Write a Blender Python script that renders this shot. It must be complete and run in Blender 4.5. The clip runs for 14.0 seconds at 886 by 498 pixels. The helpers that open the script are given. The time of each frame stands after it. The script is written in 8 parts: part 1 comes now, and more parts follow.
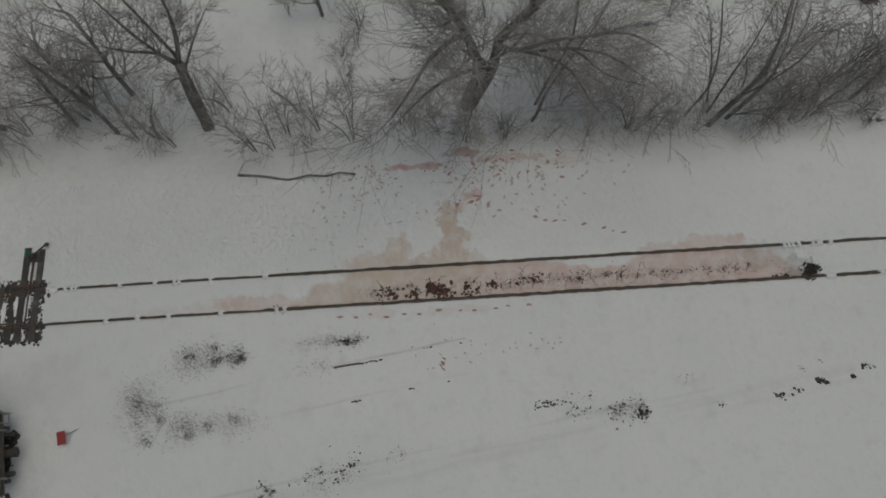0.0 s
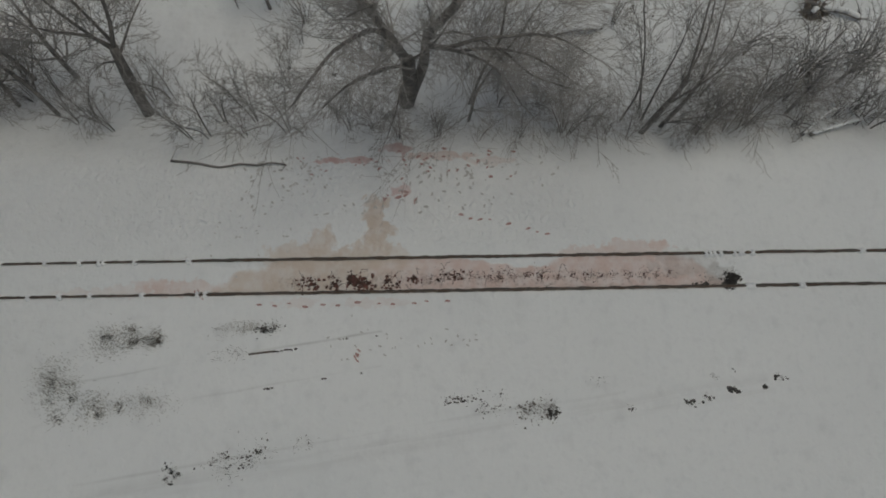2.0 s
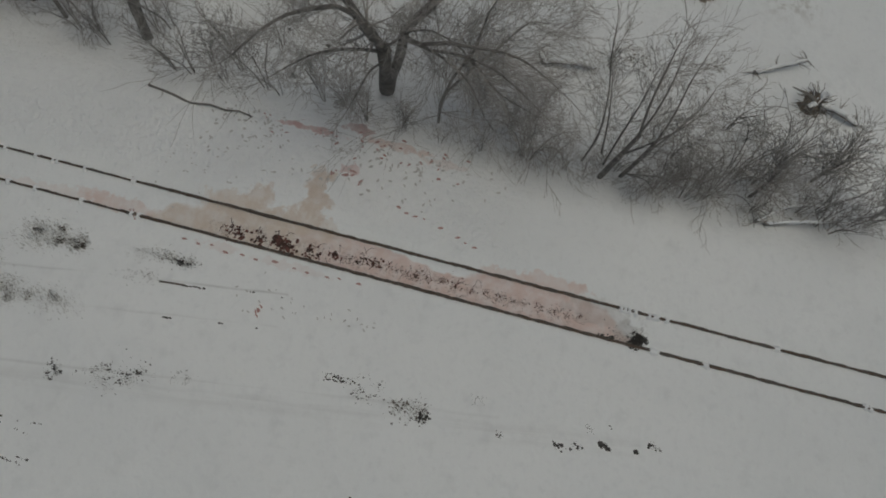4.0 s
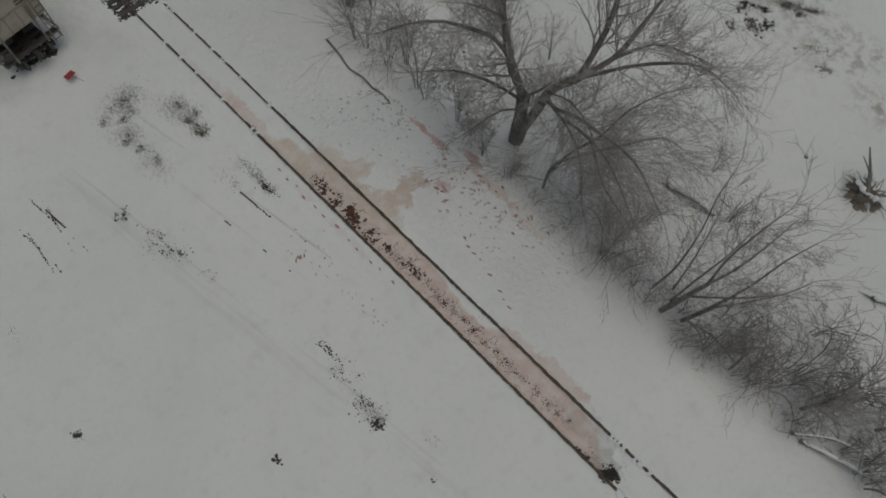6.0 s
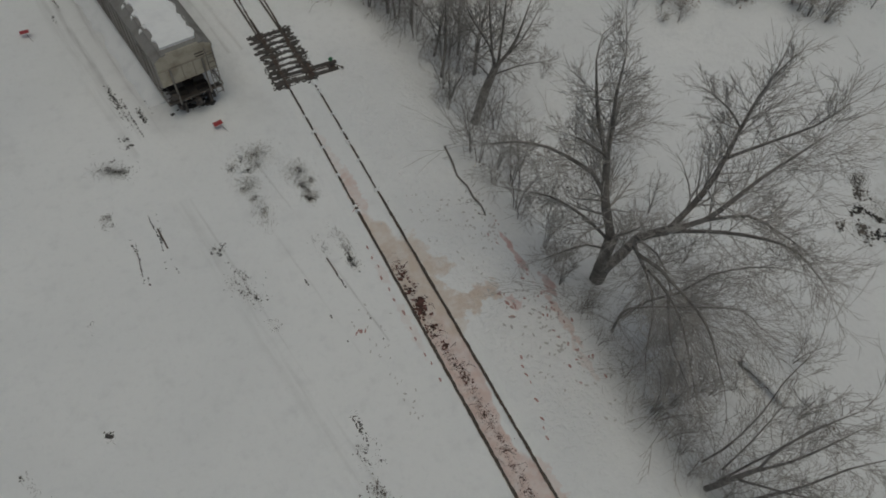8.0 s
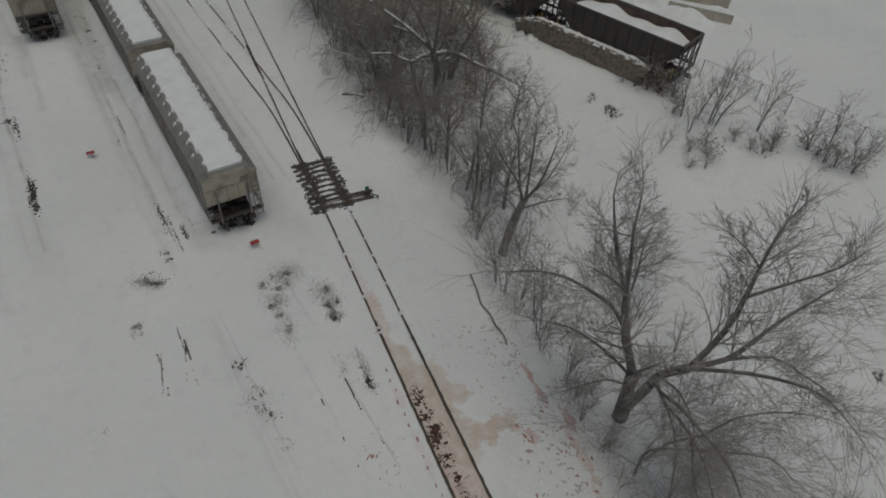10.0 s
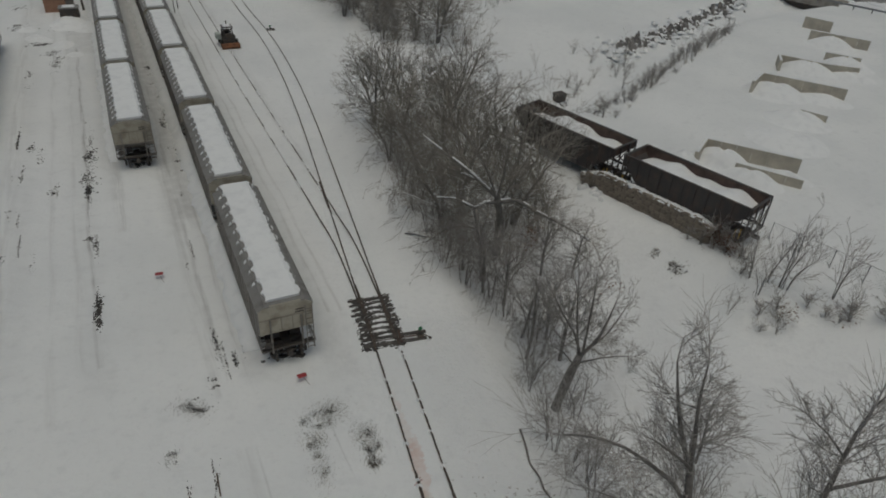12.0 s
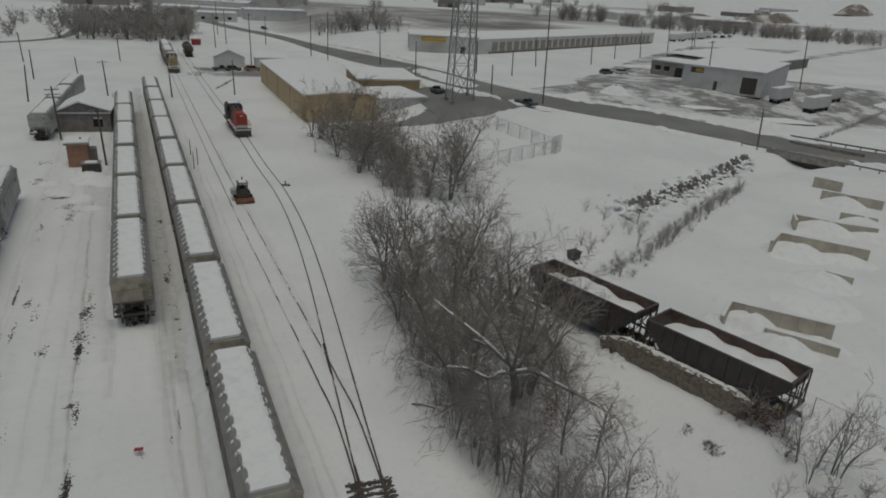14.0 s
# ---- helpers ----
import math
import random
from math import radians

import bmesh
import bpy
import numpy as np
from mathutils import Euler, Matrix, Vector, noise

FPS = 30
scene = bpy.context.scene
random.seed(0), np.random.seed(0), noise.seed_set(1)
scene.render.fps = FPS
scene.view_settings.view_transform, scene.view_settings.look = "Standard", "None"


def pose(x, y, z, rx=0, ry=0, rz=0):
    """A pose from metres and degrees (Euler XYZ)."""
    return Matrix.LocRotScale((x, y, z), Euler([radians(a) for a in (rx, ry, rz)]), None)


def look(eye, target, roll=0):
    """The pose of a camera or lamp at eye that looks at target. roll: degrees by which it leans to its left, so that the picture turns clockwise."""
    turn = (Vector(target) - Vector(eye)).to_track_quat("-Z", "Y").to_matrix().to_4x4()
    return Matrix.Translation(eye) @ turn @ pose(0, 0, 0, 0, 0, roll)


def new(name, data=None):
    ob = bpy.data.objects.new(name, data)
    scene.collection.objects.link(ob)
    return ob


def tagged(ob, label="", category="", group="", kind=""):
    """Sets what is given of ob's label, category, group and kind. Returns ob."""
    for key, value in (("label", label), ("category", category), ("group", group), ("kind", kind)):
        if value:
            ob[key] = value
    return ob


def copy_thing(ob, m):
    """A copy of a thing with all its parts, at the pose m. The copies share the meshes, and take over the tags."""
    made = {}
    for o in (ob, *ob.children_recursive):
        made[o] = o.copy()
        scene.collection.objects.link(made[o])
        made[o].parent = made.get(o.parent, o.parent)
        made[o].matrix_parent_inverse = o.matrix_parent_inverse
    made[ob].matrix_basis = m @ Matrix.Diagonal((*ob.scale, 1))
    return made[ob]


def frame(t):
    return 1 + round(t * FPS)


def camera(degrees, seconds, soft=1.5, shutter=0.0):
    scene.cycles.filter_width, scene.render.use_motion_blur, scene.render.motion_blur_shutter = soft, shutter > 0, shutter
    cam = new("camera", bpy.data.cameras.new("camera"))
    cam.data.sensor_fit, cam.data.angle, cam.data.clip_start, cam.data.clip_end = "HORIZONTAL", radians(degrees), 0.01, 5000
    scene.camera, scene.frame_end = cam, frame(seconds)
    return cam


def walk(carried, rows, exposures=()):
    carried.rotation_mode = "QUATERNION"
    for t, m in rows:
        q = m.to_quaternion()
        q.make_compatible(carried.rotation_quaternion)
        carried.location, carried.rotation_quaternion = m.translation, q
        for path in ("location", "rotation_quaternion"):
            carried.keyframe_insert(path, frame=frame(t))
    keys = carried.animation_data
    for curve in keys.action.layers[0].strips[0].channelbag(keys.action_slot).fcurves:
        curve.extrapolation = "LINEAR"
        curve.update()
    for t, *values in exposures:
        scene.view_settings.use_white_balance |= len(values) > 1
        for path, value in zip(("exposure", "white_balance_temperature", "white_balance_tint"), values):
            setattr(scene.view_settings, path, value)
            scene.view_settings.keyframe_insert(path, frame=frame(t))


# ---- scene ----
cam = camera(67.0, 14.0, soft=1.8)
EXPOSURES = [(0, -1.19, 6540, -0.6), (7.5, -1.19, 6540, -0.6), (11, -1.12, 6540, -0.6), (14, -1.05, 6540, -0.6)]
PATH = [
    (0, (-7.214, -18.829, 27.821), (-6.615, -18.863, 25.913), -0.4),
    (0.5, (-7.365, -19.381, 27.836), (-6.762, -19.408, 25.929), -1.1),
    (1, (-7.52, -20.124, 27.846), (-6.913, -20.152, 25.941), -0.7),
    (1.5, (-7.75, -21.129, 27.844), (-7.134, -21.154, 25.941), 0.0),
    (2, (-7.984, -22.338, 27.83), (-7.36, -22.36, 25.93), 1.0),
    (2.5, (-8.193, -23.668, 27.885), (-7.564, -23.687, 25.986), 2.1),
    (5, (-7.829, -29.389, 28.543), (-7.206, -29.129, 26.66), 7.6),
    (5.5, (-7.836, -30.26, 28.56), (-7.213, -29.885, 26.697), 7.2),
    (6, (-7.95, -30.901, 28.549), (-7.334, -30.405, 26.712), 7.2),
    (6.5, (-8.086, -31.412, 28.592), (-7.48, -30.8, 26.787), 7.4),
    (7, (-8.158, -31.849, 28.626), (-7.551, -31.13, 26.861), 7.1),
    (7.5, (-8.151, -32.203, 28.684), (-7.55, -31.375, 26.965), 6.7),
    (10, (-7.655, -33.272, 28.792), (-7.032, -32.014, 27.367), 4.2),
    (10.5, (-7.601, -33.356, 28.72), (-6.993, -32.013, 27.369), 3.9),
    (11, (-7.54, -33.248, 28.65), (-6.949, -31.825, 27.374), 3.8),
    (11.5, (-7.404, -32.964, 28.628), (-6.838, -31.467, 27.428), 3.7),
    (12, (-7.154, -32.522, 28.676), (-6.618, -30.956, 27.554), 3.7),
    (12.5, (-6.858, -31.9, 28.713), (-6.338, -30.272, 27.673), 3.6),
    (13, (-6.526, -30.987, 28.651), (-6.005, -29.304, 27.706), 3.5),
    (13.5, (-6.278, -30.018, 28.569), (-5.746, -28.285, 27.724), 3.5),
    (14, (-6.138, -29.147, 28.512), (-5.597, -27.372, 27.767), 3.5),
]
walk(cam, [(t, look(eye, target, roll)) for t, eye, target, roll in PATH], EXPOSURES)

SKY_STRENGTH, SUN_STRENGTH = 0.1, 0.6

# ---- world and light: flat overcast winter day ----
world = bpy.data.worlds.new("world")
scene.world = world
world.use_nodes = True
sky = world.node_tree.nodes.new("ShaderNodeTexSky")
sky.sky_type, sky.sun_disc = "NISHITA", False
sky.sun_elevation, sky.sun_rotation = radians(80), radians(200)
sky.air_density, sky.dust_density, sky.ozone_density = 0.93, 6.4, 0.6
back = world.node_tree.nodes["Background"]
world.node_tree.links.new(sky.outputs[0], back.inputs[0])
back.inputs[1].default_value = SKY_STRENGTH
sun = new("sun", bpy.data.lights.new("sun", "SUN"))
sun.data.energy, sun.data.angle, sun.data.color = SUN_STRENGTH, radians(60), (1.0, 0.985, 0.955)
sun.matrix_world = look((0, 0, 100), (-5, 16, 0))

# ---- materials ----


def mat(name, rgb, rough=0.85, metal=0.0, grain=8.0, vary=0.25, fine=60.0, bump=0.15, second=None, cover=0.5, per_object=0.0):
    """A surface with two scales of variation; second: a colour of wear or grime, cover: how much of it."""
    m = bpy.data.materials.new(name)
    m.use_nodes = True
    nt = m.node_tree
    n, l = nt.nodes, nt.links
    bs = n["Principled BSDF"]
    bs.inputs["Roughness"].default_value, bs.inputs["Metallic"].default_value = rough, metal
    co = n.new("ShaderNodeTexCoord")
    a, b = n.new("ShaderNodeTexNoise"), n.new("ShaderNodeTexNoise")
    a.inputs["Scale"].default_value, b.inputs["Scale"].default_value = grain, fine
    a.inputs["Detail"].default_value, b.inputs["Detail"].default_value = 5, 3
    for t in (a, b):
        l.new(co.outputs["Object"], t.inputs["Vector"])
    ramp = n.new("ShaderNodeMapRange")
    ramp.inputs[1].default_value, ramp.inputs[2].default_value = 1 - cover - 0.12, 1 - cover + 0.12
    l.new(a.outputs[0], ramp.inputs[0])
    mix = n.new("ShaderNodeMix")
    mix.data_type = "RGBA"
    dark = second or [c * (1 - vary) for c in rgb]
    mix.inputs[6].default_value, mix.inputs[7].default_value = (*rgb, 1), (*dark, 1)
    l.new(ramp.outputs[0], mix.inputs[0])
    hsv = n.new("ShaderNodeHueSaturation")
    l.new(mix.outputs[2], hsv.inputs["Color"])
    v = n.new("ShaderNodeMath")
    v.operation, v.inputs[1].default_value, v.inputs[2].default_value = "MULTIPLY_ADD", vary, 1 - vary / 2
    l.new(b.outputs[0], v.inputs[0])
    if per_object:
        oi, w = n.new("ShaderNodeObjectInfo"), n.new("ShaderNodeMath")
        w.operation, w.inputs[1].default_value = "MULTIPLY_ADD", per_object
        l.new(oi.outputs["Random"], w.inputs[0])
        l.new(v.outputs[0], w.inputs[2])
        v = w
    l.new(v.outputs[0], hsv.inputs["Value"])
    l.new(hsv.outputs[0], bs.inputs["Base Color"])
    bp = n.new("ShaderNodeBump")
    bp.inputs["Strength"].default_value, bp.inputs["Distance"].default_value = bump, 0.05
    l.new(b.outputs[0], bp.inputs["Height"])
    l.new(bp.outputs[0], bs.inputs["Normal"])
    return m


class Nodes:
    """Short hand for maths on the ground's own x and y."""

    def __init__(self, m):
        m.use_nodes = True
        self.nt, self.n, self.l = m.node_tree, m.node_tree.nodes, m.node_tree.links
        geo, sep = self.n.new("ShaderNodeNewGeometry"), self.n.new("ShaderNodeSeparateXYZ")
        self.pos = geo.outputs["Position"]
        self.l.new(self.pos, sep.inputs[0])
        self.x, self.y = sep.outputs[0], sep.outputs[1]

    def math(self, op, *args):
        k = self.n.new("ShaderNodeMath")
        k.operation = op
        for i, a in enumerate(args):
            if isinstance(a, (int, float)):
                k.inputs[i].default_value = a
            else:
                self.l.new(a, k.inputs[i])
        return k.outputs[0]

    def noise(self, scale, detail=4, rough=0.55, vector=None):
        k = self.n.new("ShaderNodeTexNoise")
        k.inputs["Scale"].default_value, k.inputs["Detail"].default_value, k.inputs["Roughness"].default_value = scale, detail, rough
        self.l.new(vector or self.pos, k.inputs["Vector"])
        return k.outputs[0]

    def step(self, v, lo, hi):
        k = self.n.new("ShaderNodeMapRange")
        k.interpolation_type = "SMOOTHSTEP"
        k.inputs[1].default_value, k.inputs[2].default_value = lo, hi
        self.l.new(v, k.inputs[0])
        return k.outputs[0]

    def patch(self, u, v, cu, cv, hu, hv, soft):
        """1 inside the box round (cu, cv), falling to 0 over soft metres."""
        a = self.math("SUBTRACT", self.math("ABSOLUTE", self.math("SUBTRACT", u, cu)), hu)
        b = self.math("SUBTRACT", self.math("ABSOLUTE", self.math("SUBTRACT", v, cv)), hv)
        return self.step(self.math("MAXIMUM", a, b), soft, -soft)

    def blend(self, f, a, b):
        k = self.n.new("ShaderNodeMix")
        k.data_type = "RGBA"
        self.l.new(f, k.inputs[0])
        for i, c in ((6, a), (7, b)):
            if isinstance(c, tuple):
                k.inputs[i].default_value = (*c, 1)
            else:
                self.l.new(c, k.inputs[i])
        return k.outputs[2]


def snow_ground_material():
    m = bpy.data.materials.new("snow_ground")
    k = Nodes(m)
    bs = k.n["Principled BSDF"]
    bs.inputs["Roughness"].default_value = 0.75
    warp = k.noise(2.2, 5)
    warp2 = k.noise(0.9, 5)
    wx = k.math("ADD", k.x, k.math("MULTIPLY_ADD", warp, 0.9, -0.45))
    wy = k.math("ADD", k.y, k.math("MULTIPLY_ADD", warp2, 2.4, -1.2))
    big, mid, fine = k.noise(0.07, 5), k.noise(1.1, 5), k.noise(9.0, 4)
    col = k.blend(k.step(big, 0.35, 0.68), (0.83, 0.84, 0.845), (0.76, 0.775, 0.785))
    col = k.blend(k.math("MULTIPLY", k.step(mid, 0.52, 0.75), 0.35), col, (0.66, 0.67, 0.68))
    # shading of small lumps put into the colour, as bump alone hardly shows
    lumpy = k.noise(3.2, 6, 0.62)
    col = k.blend(k.math("MULTIPLY", k.step(lumpy, 0.50, 0.72), 0.30), col, (0.68, 0.69, 0.70))
    for cx, cy, hu, hv, amount in ((27.8, -30.2, 1.6, 1.9, 0.5), (25.6, -33.4, 0.8, 1.0, 0.7), (29.5, -25.5, 2.5, 2.2, 0.35), (26.0, -26.5, 2.0, 3.0, 0.22), (21.0, -40.6, 1.2, 1.0, 0.6), (32.5, -22.0, 2.5, 3.0, 0.4)):
        f = k.math("MULTIPLY", k.patch(wx, wy, cx, cy, hu, hv, 1.1), k.step(k.noise(1.7, 7, 0.72), 0.44, 0.62))
        col = k.blend(k.math("MULTIPLY", f, amount), col, (0.25, 0.215, 0.17))
    # trodden lanes of the yard run askew to the main track
    u = k.math("ADD", k.math("MULTIPLY_ADD", k.y, 0.148, k.x), k.math("MULTIPLY_ADD", warp2, 0.8, -0.4))
    slush = k.step(mid, 0.25, 0.6)
    comb = k.n.new("ShaderNodeCombineXYZ")
    us = k.math("ADD", k.math("MULTIPLY_ADD", k.y, 0.148, k.x), k.math("MULTIPLY_ADD", k.noise(0.12, 2), 0.7, -0.35))
    k.l.new(k.math("MULTIPLY", us, 2.4), comb.inputs[0])
    k.l.new(k.math("MULTIPLY", k.y, 0.13), comb.inputs[1])
    streak = k.noise(1.0, 5, 0.6, comb.outputs[0])
    worn = k.math("MULTIPLY", k.step(streak, 0.38, 0.60), k.math("MULTIPLY_ADD", slush, 0.4, 0.6))
    for cu, hu, soft, y0, y1, amount, c in (
        (-10.15, 0.30, 0.30, -36, -8, 0.18, (0.36, 0.35, 0.34)), (-9.55, 0.04, 0.08, -30, -8, 0.25, (0.26, 0.25, 0.24)), (-5.47, 0.03, 0.07, -20, -6, 0.5, (0.25, 0.24, 0.23)), (-6.95, 0.03, 0.07, -20, -6, 0.3, (0.28, 0.27, 0.26)),
        (-10.05, 0.16, 0.16, -3, 46, 0.42, (0.22, 0.215, 0.21)), (-8.95, 0.10, 0.14, -4, 30, 0.4, (0.24, 0.235, 0.23)), (-7.9, 0.25, 0.3, 3, 140, 0.4, (0.40, 0.40, 0.40)), (-9.4, 0.35, 0.3, 14, 130, 0.3, (0.38, 0.38, 0.38)), (-10.6, 0.3, 0.4, -4, 130, 0.35, (0.42, 0.415, 0.41)),
        (-14.3, 0.3, 0.4, 15, 120, 0.4, (0.36, 0.35, 0.34)), (-16.6, 0.08, 0.2, 0, 60, 0.8, (0.22, 0.21, 0.2)), (-17.6, 0.1, 0.25, 0, 100, 0.25, (0.33, 0.32, 0.31)), (-19.2, 0.15, 0.3, -4, 100, 0.22, (0.36, 0.35, 0.34)), (-22.5, 0.5, 0.6, 0, 100, 0.25, (0.38, 0.37, 0.36)),
        (-4.3, 0.08, 0.16, 3, 110, 0.7, (0.42, 0.41, 0.40)), (-3.6, 0.07, 0.15, 5, 110, 0.6, (0.42, 0.41, 0.40)), (-2.7, 0.08, 0.16, 2, 110, 0.5, (0.44, 0.43, 0.42)), (-1.9, 0.07, 0.15, 2, 90, 0.5, (0.44, 0.43, 0.42)), (-5.3, 0.15, 0.25, 4, 110, 0.5, (0.42, 0.41, 0.40)), (1.6, 0.3, 0.5, 10, 100, 0.4, (0.5, 0.49, 0.48))):
        f = k.patch(us, k.y, cu, (y0 + y1) / 2, hu, (y1 - y0) / 2, soft)
        col = k.blend(k.math("MULTIPLY", k.math("MULTIPLY", f, worn), amount), col, c)
    for cu, hu, y0, y1, amount in ((-9.5, 0.9, 16, 150, 0.34), (-8.4, 0.45, -3, 140, 0.2), (-10.6, 0.5, 14, 120, 0.24), (-14.6, 0.5, 20, 120, 0.16), (-16.9, 0.8, -2, 120, 0.10), (-21.4, 0.6, 0, 100, 0.10), (-3.6, 0.9, -4, 90, 0.14), (-15.7, 2.0, 58, 74, 0.2)):
        f = k.patch(u, k.y, cu, (y0 + y1) / 2, hu, (y1 - y0) / 2, 0.7)
        f = k.math("MULTIPLY", k.math("MULTIPLY", f, k.math("MULTIPLY_ADD", slush, 0.6, 0.4)), amount)
        col = k.blend(f, col, (0.37, 0.37, 0.37))
    # leaf litter and twigs showing through under the trees, plus tree shade as colour
    strip = k.math("MULTIPLY", k.patch(wx, k.y, 10.5, -25, 3.6, 55, 2.2), k.step(k.noise(0.8, 6, 0.65), 0.40, 0.72))
    col = k.blend(k.math("MULTIPLY", strip, 0.16), col, (0.30, 0.28, 0.26))
    # spilt rose and tan liquid soaked into the snow
    soak = k.math("MULTIPLY_ADD", k.step(k.noise(1.6, 6, 0.62), 0.28, 0.66), 0.45, 0.55)
    TAN, ROSE, GREY = (0.64, 0.545, 0.47), (0.67, 0.52, 0.475), (0.42, 0.40, 0.38)
    hx = k.math("ADD", k.x, k.math("MULTIPLY_ADD", k.noise(1.5, 5), 0.5, -0.25))
    left = k.step(k.math("MULTIPLY_ADD", hx, 1.8, k.math("ADD", wy, 13.65)), 0.35, -0.35)
    right = k.step(k.math("MULTIPLY_ADD", hx, -1.5, k.math("ADD", wy, 34.0)), -0.3, 0.3)
    edge = k.math("MAXIMUM", k.math("MULTIPLY_ADD", k.math("ADD", wy, 22.8), 0.13, 0.75), 0.30)
    clean = k.math("MULTIPLY", k.step(k.math("SUBTRACT", hx, edge), -0.06, 0.06), k.step(k.math("ADD", wy, k.math("MULTIPLY", hx, 1.5)), -27.3, -26.6))
    spill = k.math("MULTIPLY", k.math("MULTIPLY", left, right), k.patch(k.x, k.y, 0, -24, 0.79, 14, 0.05))
    spill = k.math("MULTIPLY", spill, k.math("SUBTRACT", 1.0, clean))
    col = k.blend(k.math("MULTIPLY", k.math("MULTIPLY", spill, soak), 0.95), col, k.blend(k.step(k.math("ADD", k.y, k.math("MULTIPLY", warp2, 6.0)), -16.0, -19.0), TAN, ROSE))
    # small ragged pools beside it
    ragged = k.math("MULTIPLY_ADD", k.noise(2.6, 6, 0.65), 1.5, -0.75)
    for cx, cy, hu, hv, c, amount in (
        (-0.55, -8.6, 0.22, 2.6, ROSE, 0.3), (-0.42, -11.4, 0.36, 1.6, ROSE, 0.6), (-0.3, -10.2, 0.3, 0.9, ROSE, 0.45),
        (0.95, -16.5, 0.55, 1.7, TAN, 0.75), (1.5, -17.3, 0.62, 0.55, TAN, 0.7), (1.95, -17.55, 0.42, 0.3, TAN, 0.6), (0.9, -18.6, 0.4, 0.7, TAN, 0.6), (1.2, -19.6, 0.75, 0.95, TAN, 0.8),
        (2.0, -19.75, 0.9, 0.52, TAN, 0.85), (2.8, -19.75, 0.7, 0.46, TAN, 0.85), (3.4, -19.4, 0.36, 0.26, TAN, 0.7), (3.35, -20.15, 0.34, 0.26, TAN, 0.7), (1.0, -20.6, 0.4, 0.5, TAN, 0.5),
        (0.95, -29.2, 0.3, 1.4, ROSE, 0.5), (1.05, -31.0, 0.42, 1.5, ROSE, 0.6), (1.1, -32.2, 0.3, 0.5, ROSE, 0.6), (0.3, -33.4, 0.6, 1.5, GREY, 0.4), (-0.2, -34.6, 0.5, 0.8, GREY, 0.5),
        (-1.15, -16.5, 0.22, 1.0, ROSE, 0.3), (-1.2, -19.6, 0.2, 1.6, ROSE, 0.25), (5.5, -18.4, 0.16, 1.5, (0.52, 0.27, 0.25), 0.75), (5.75, -22.4, 0.26, 1.5, ROSE, 0.7), (6.2, -20.6, 0.3, 0.6, (0.45, 0.25, 0.23), 0.7),
        (4.0, -20.8, 0.3, 0.6, (0.56, 0.3, 0.28), 0.5), (5.4, -25.0, 0.2, 1.2, ROSE, 0.35)):
        e = k.math("ADD", k.math("POWER", k.math("DIVIDE", k.math("SUBTRACT", wx, cx), hu), 2.0), k.math("POWER", k.math("DIVIDE", k.math("SUBTRACT", wy, cy), hv), 2.0))
        f = k.step(k.math("ADD", k.math("SQRT", e), ragged), 1.2, 0.8)
        col = k.blend(k.math("MULTIPLY", k.math("MULTIPLY", f, soak), amount), col, c)
    # brown grit churned up along the near rail
    f = k.math("MULTIPLY", k.patch(wx, wy, -0.25, -24.2, 0.34, 8.6, 0.3), k.step(k.noise(5.5, 7, 0.75), 0.50, 0.68))
    col = k.blend(k.math("MULTIPLY", f, 0.7), col, (0.24, 0.17, 0.145))
    # far fields where stubble and soil show through
    for cx, cy, hu, hv, amount in ((105, 385, 90, 55, 1.0), (150, 510, 140, 70, 0.9), (420, 620, 160, 60, 0.6), (-40, 560, 120, 50, 0.5), (300, 900, 300, 60, 0.6), (700, 520, 200, 60, 0.5)):
        f = k.math("MULTIPLY", k.patch(k.x, k.y, cx, cy, hu, hv, 30), k.step(k.noise(0.02, 6, 0.7), 0.22, 0.60))
        col = k.blend(k.math("MULTIPLY", f, amount), col, (0.20, 0.187, 0.175))
    k.l.new(col, bs.inputs["Base Color"])
    bp = k.n.new("ShaderNodeBump")
    bp.inputs["Strength"].default_value, bp.inputs["Distance"].default_value = 0.65, 0.14
    tread = k.math("MULTIPLY", k.step(k.noise(4.2, 3, 0.5), 0.40, 0.66), k.math("MULTIPLY_ADD", k.patch(wx, wy, 4.2, -14, 2.6, 15, 1.2), 0.9, 0.12))
    h = k.math("ADD", k.math("ADD", k.math("MULTIPLY", mid, 0.9), k.math("MULTIPLY_ADD", lumpy, 0.75, k.math("MULTIPLY", fine, 0.18))), k.math("MULTIPLY", tread, -0.45))
    k.l.new(h, bp.inputs["Height"])
    k.l.new(bp.outputs[0], bs.inputs["Normal"])
    return m


def lot_material():
    """Asphalt with packed snow and ploughed streaks on it."""
    m = bpy.data.materials.new("wet_asphalt_lot")
    k = Nodes(m)
    bs = k.n["Principled BSDF"]
    bs.inputs["Roughness"].default_value = 0.8
    f = k.step(k.noise(0.11, 8, 0.74), 0.43, 0.58)
    a = k.blend(k.noise(1.5, 5), (0.19, 0.188, 0.184), (0.30, 0.295, 0.29))
    k.l.new(k.blend(f, a, (0.70, 0.71, 0.72)), bs.inputs["Base Color"])
    return m


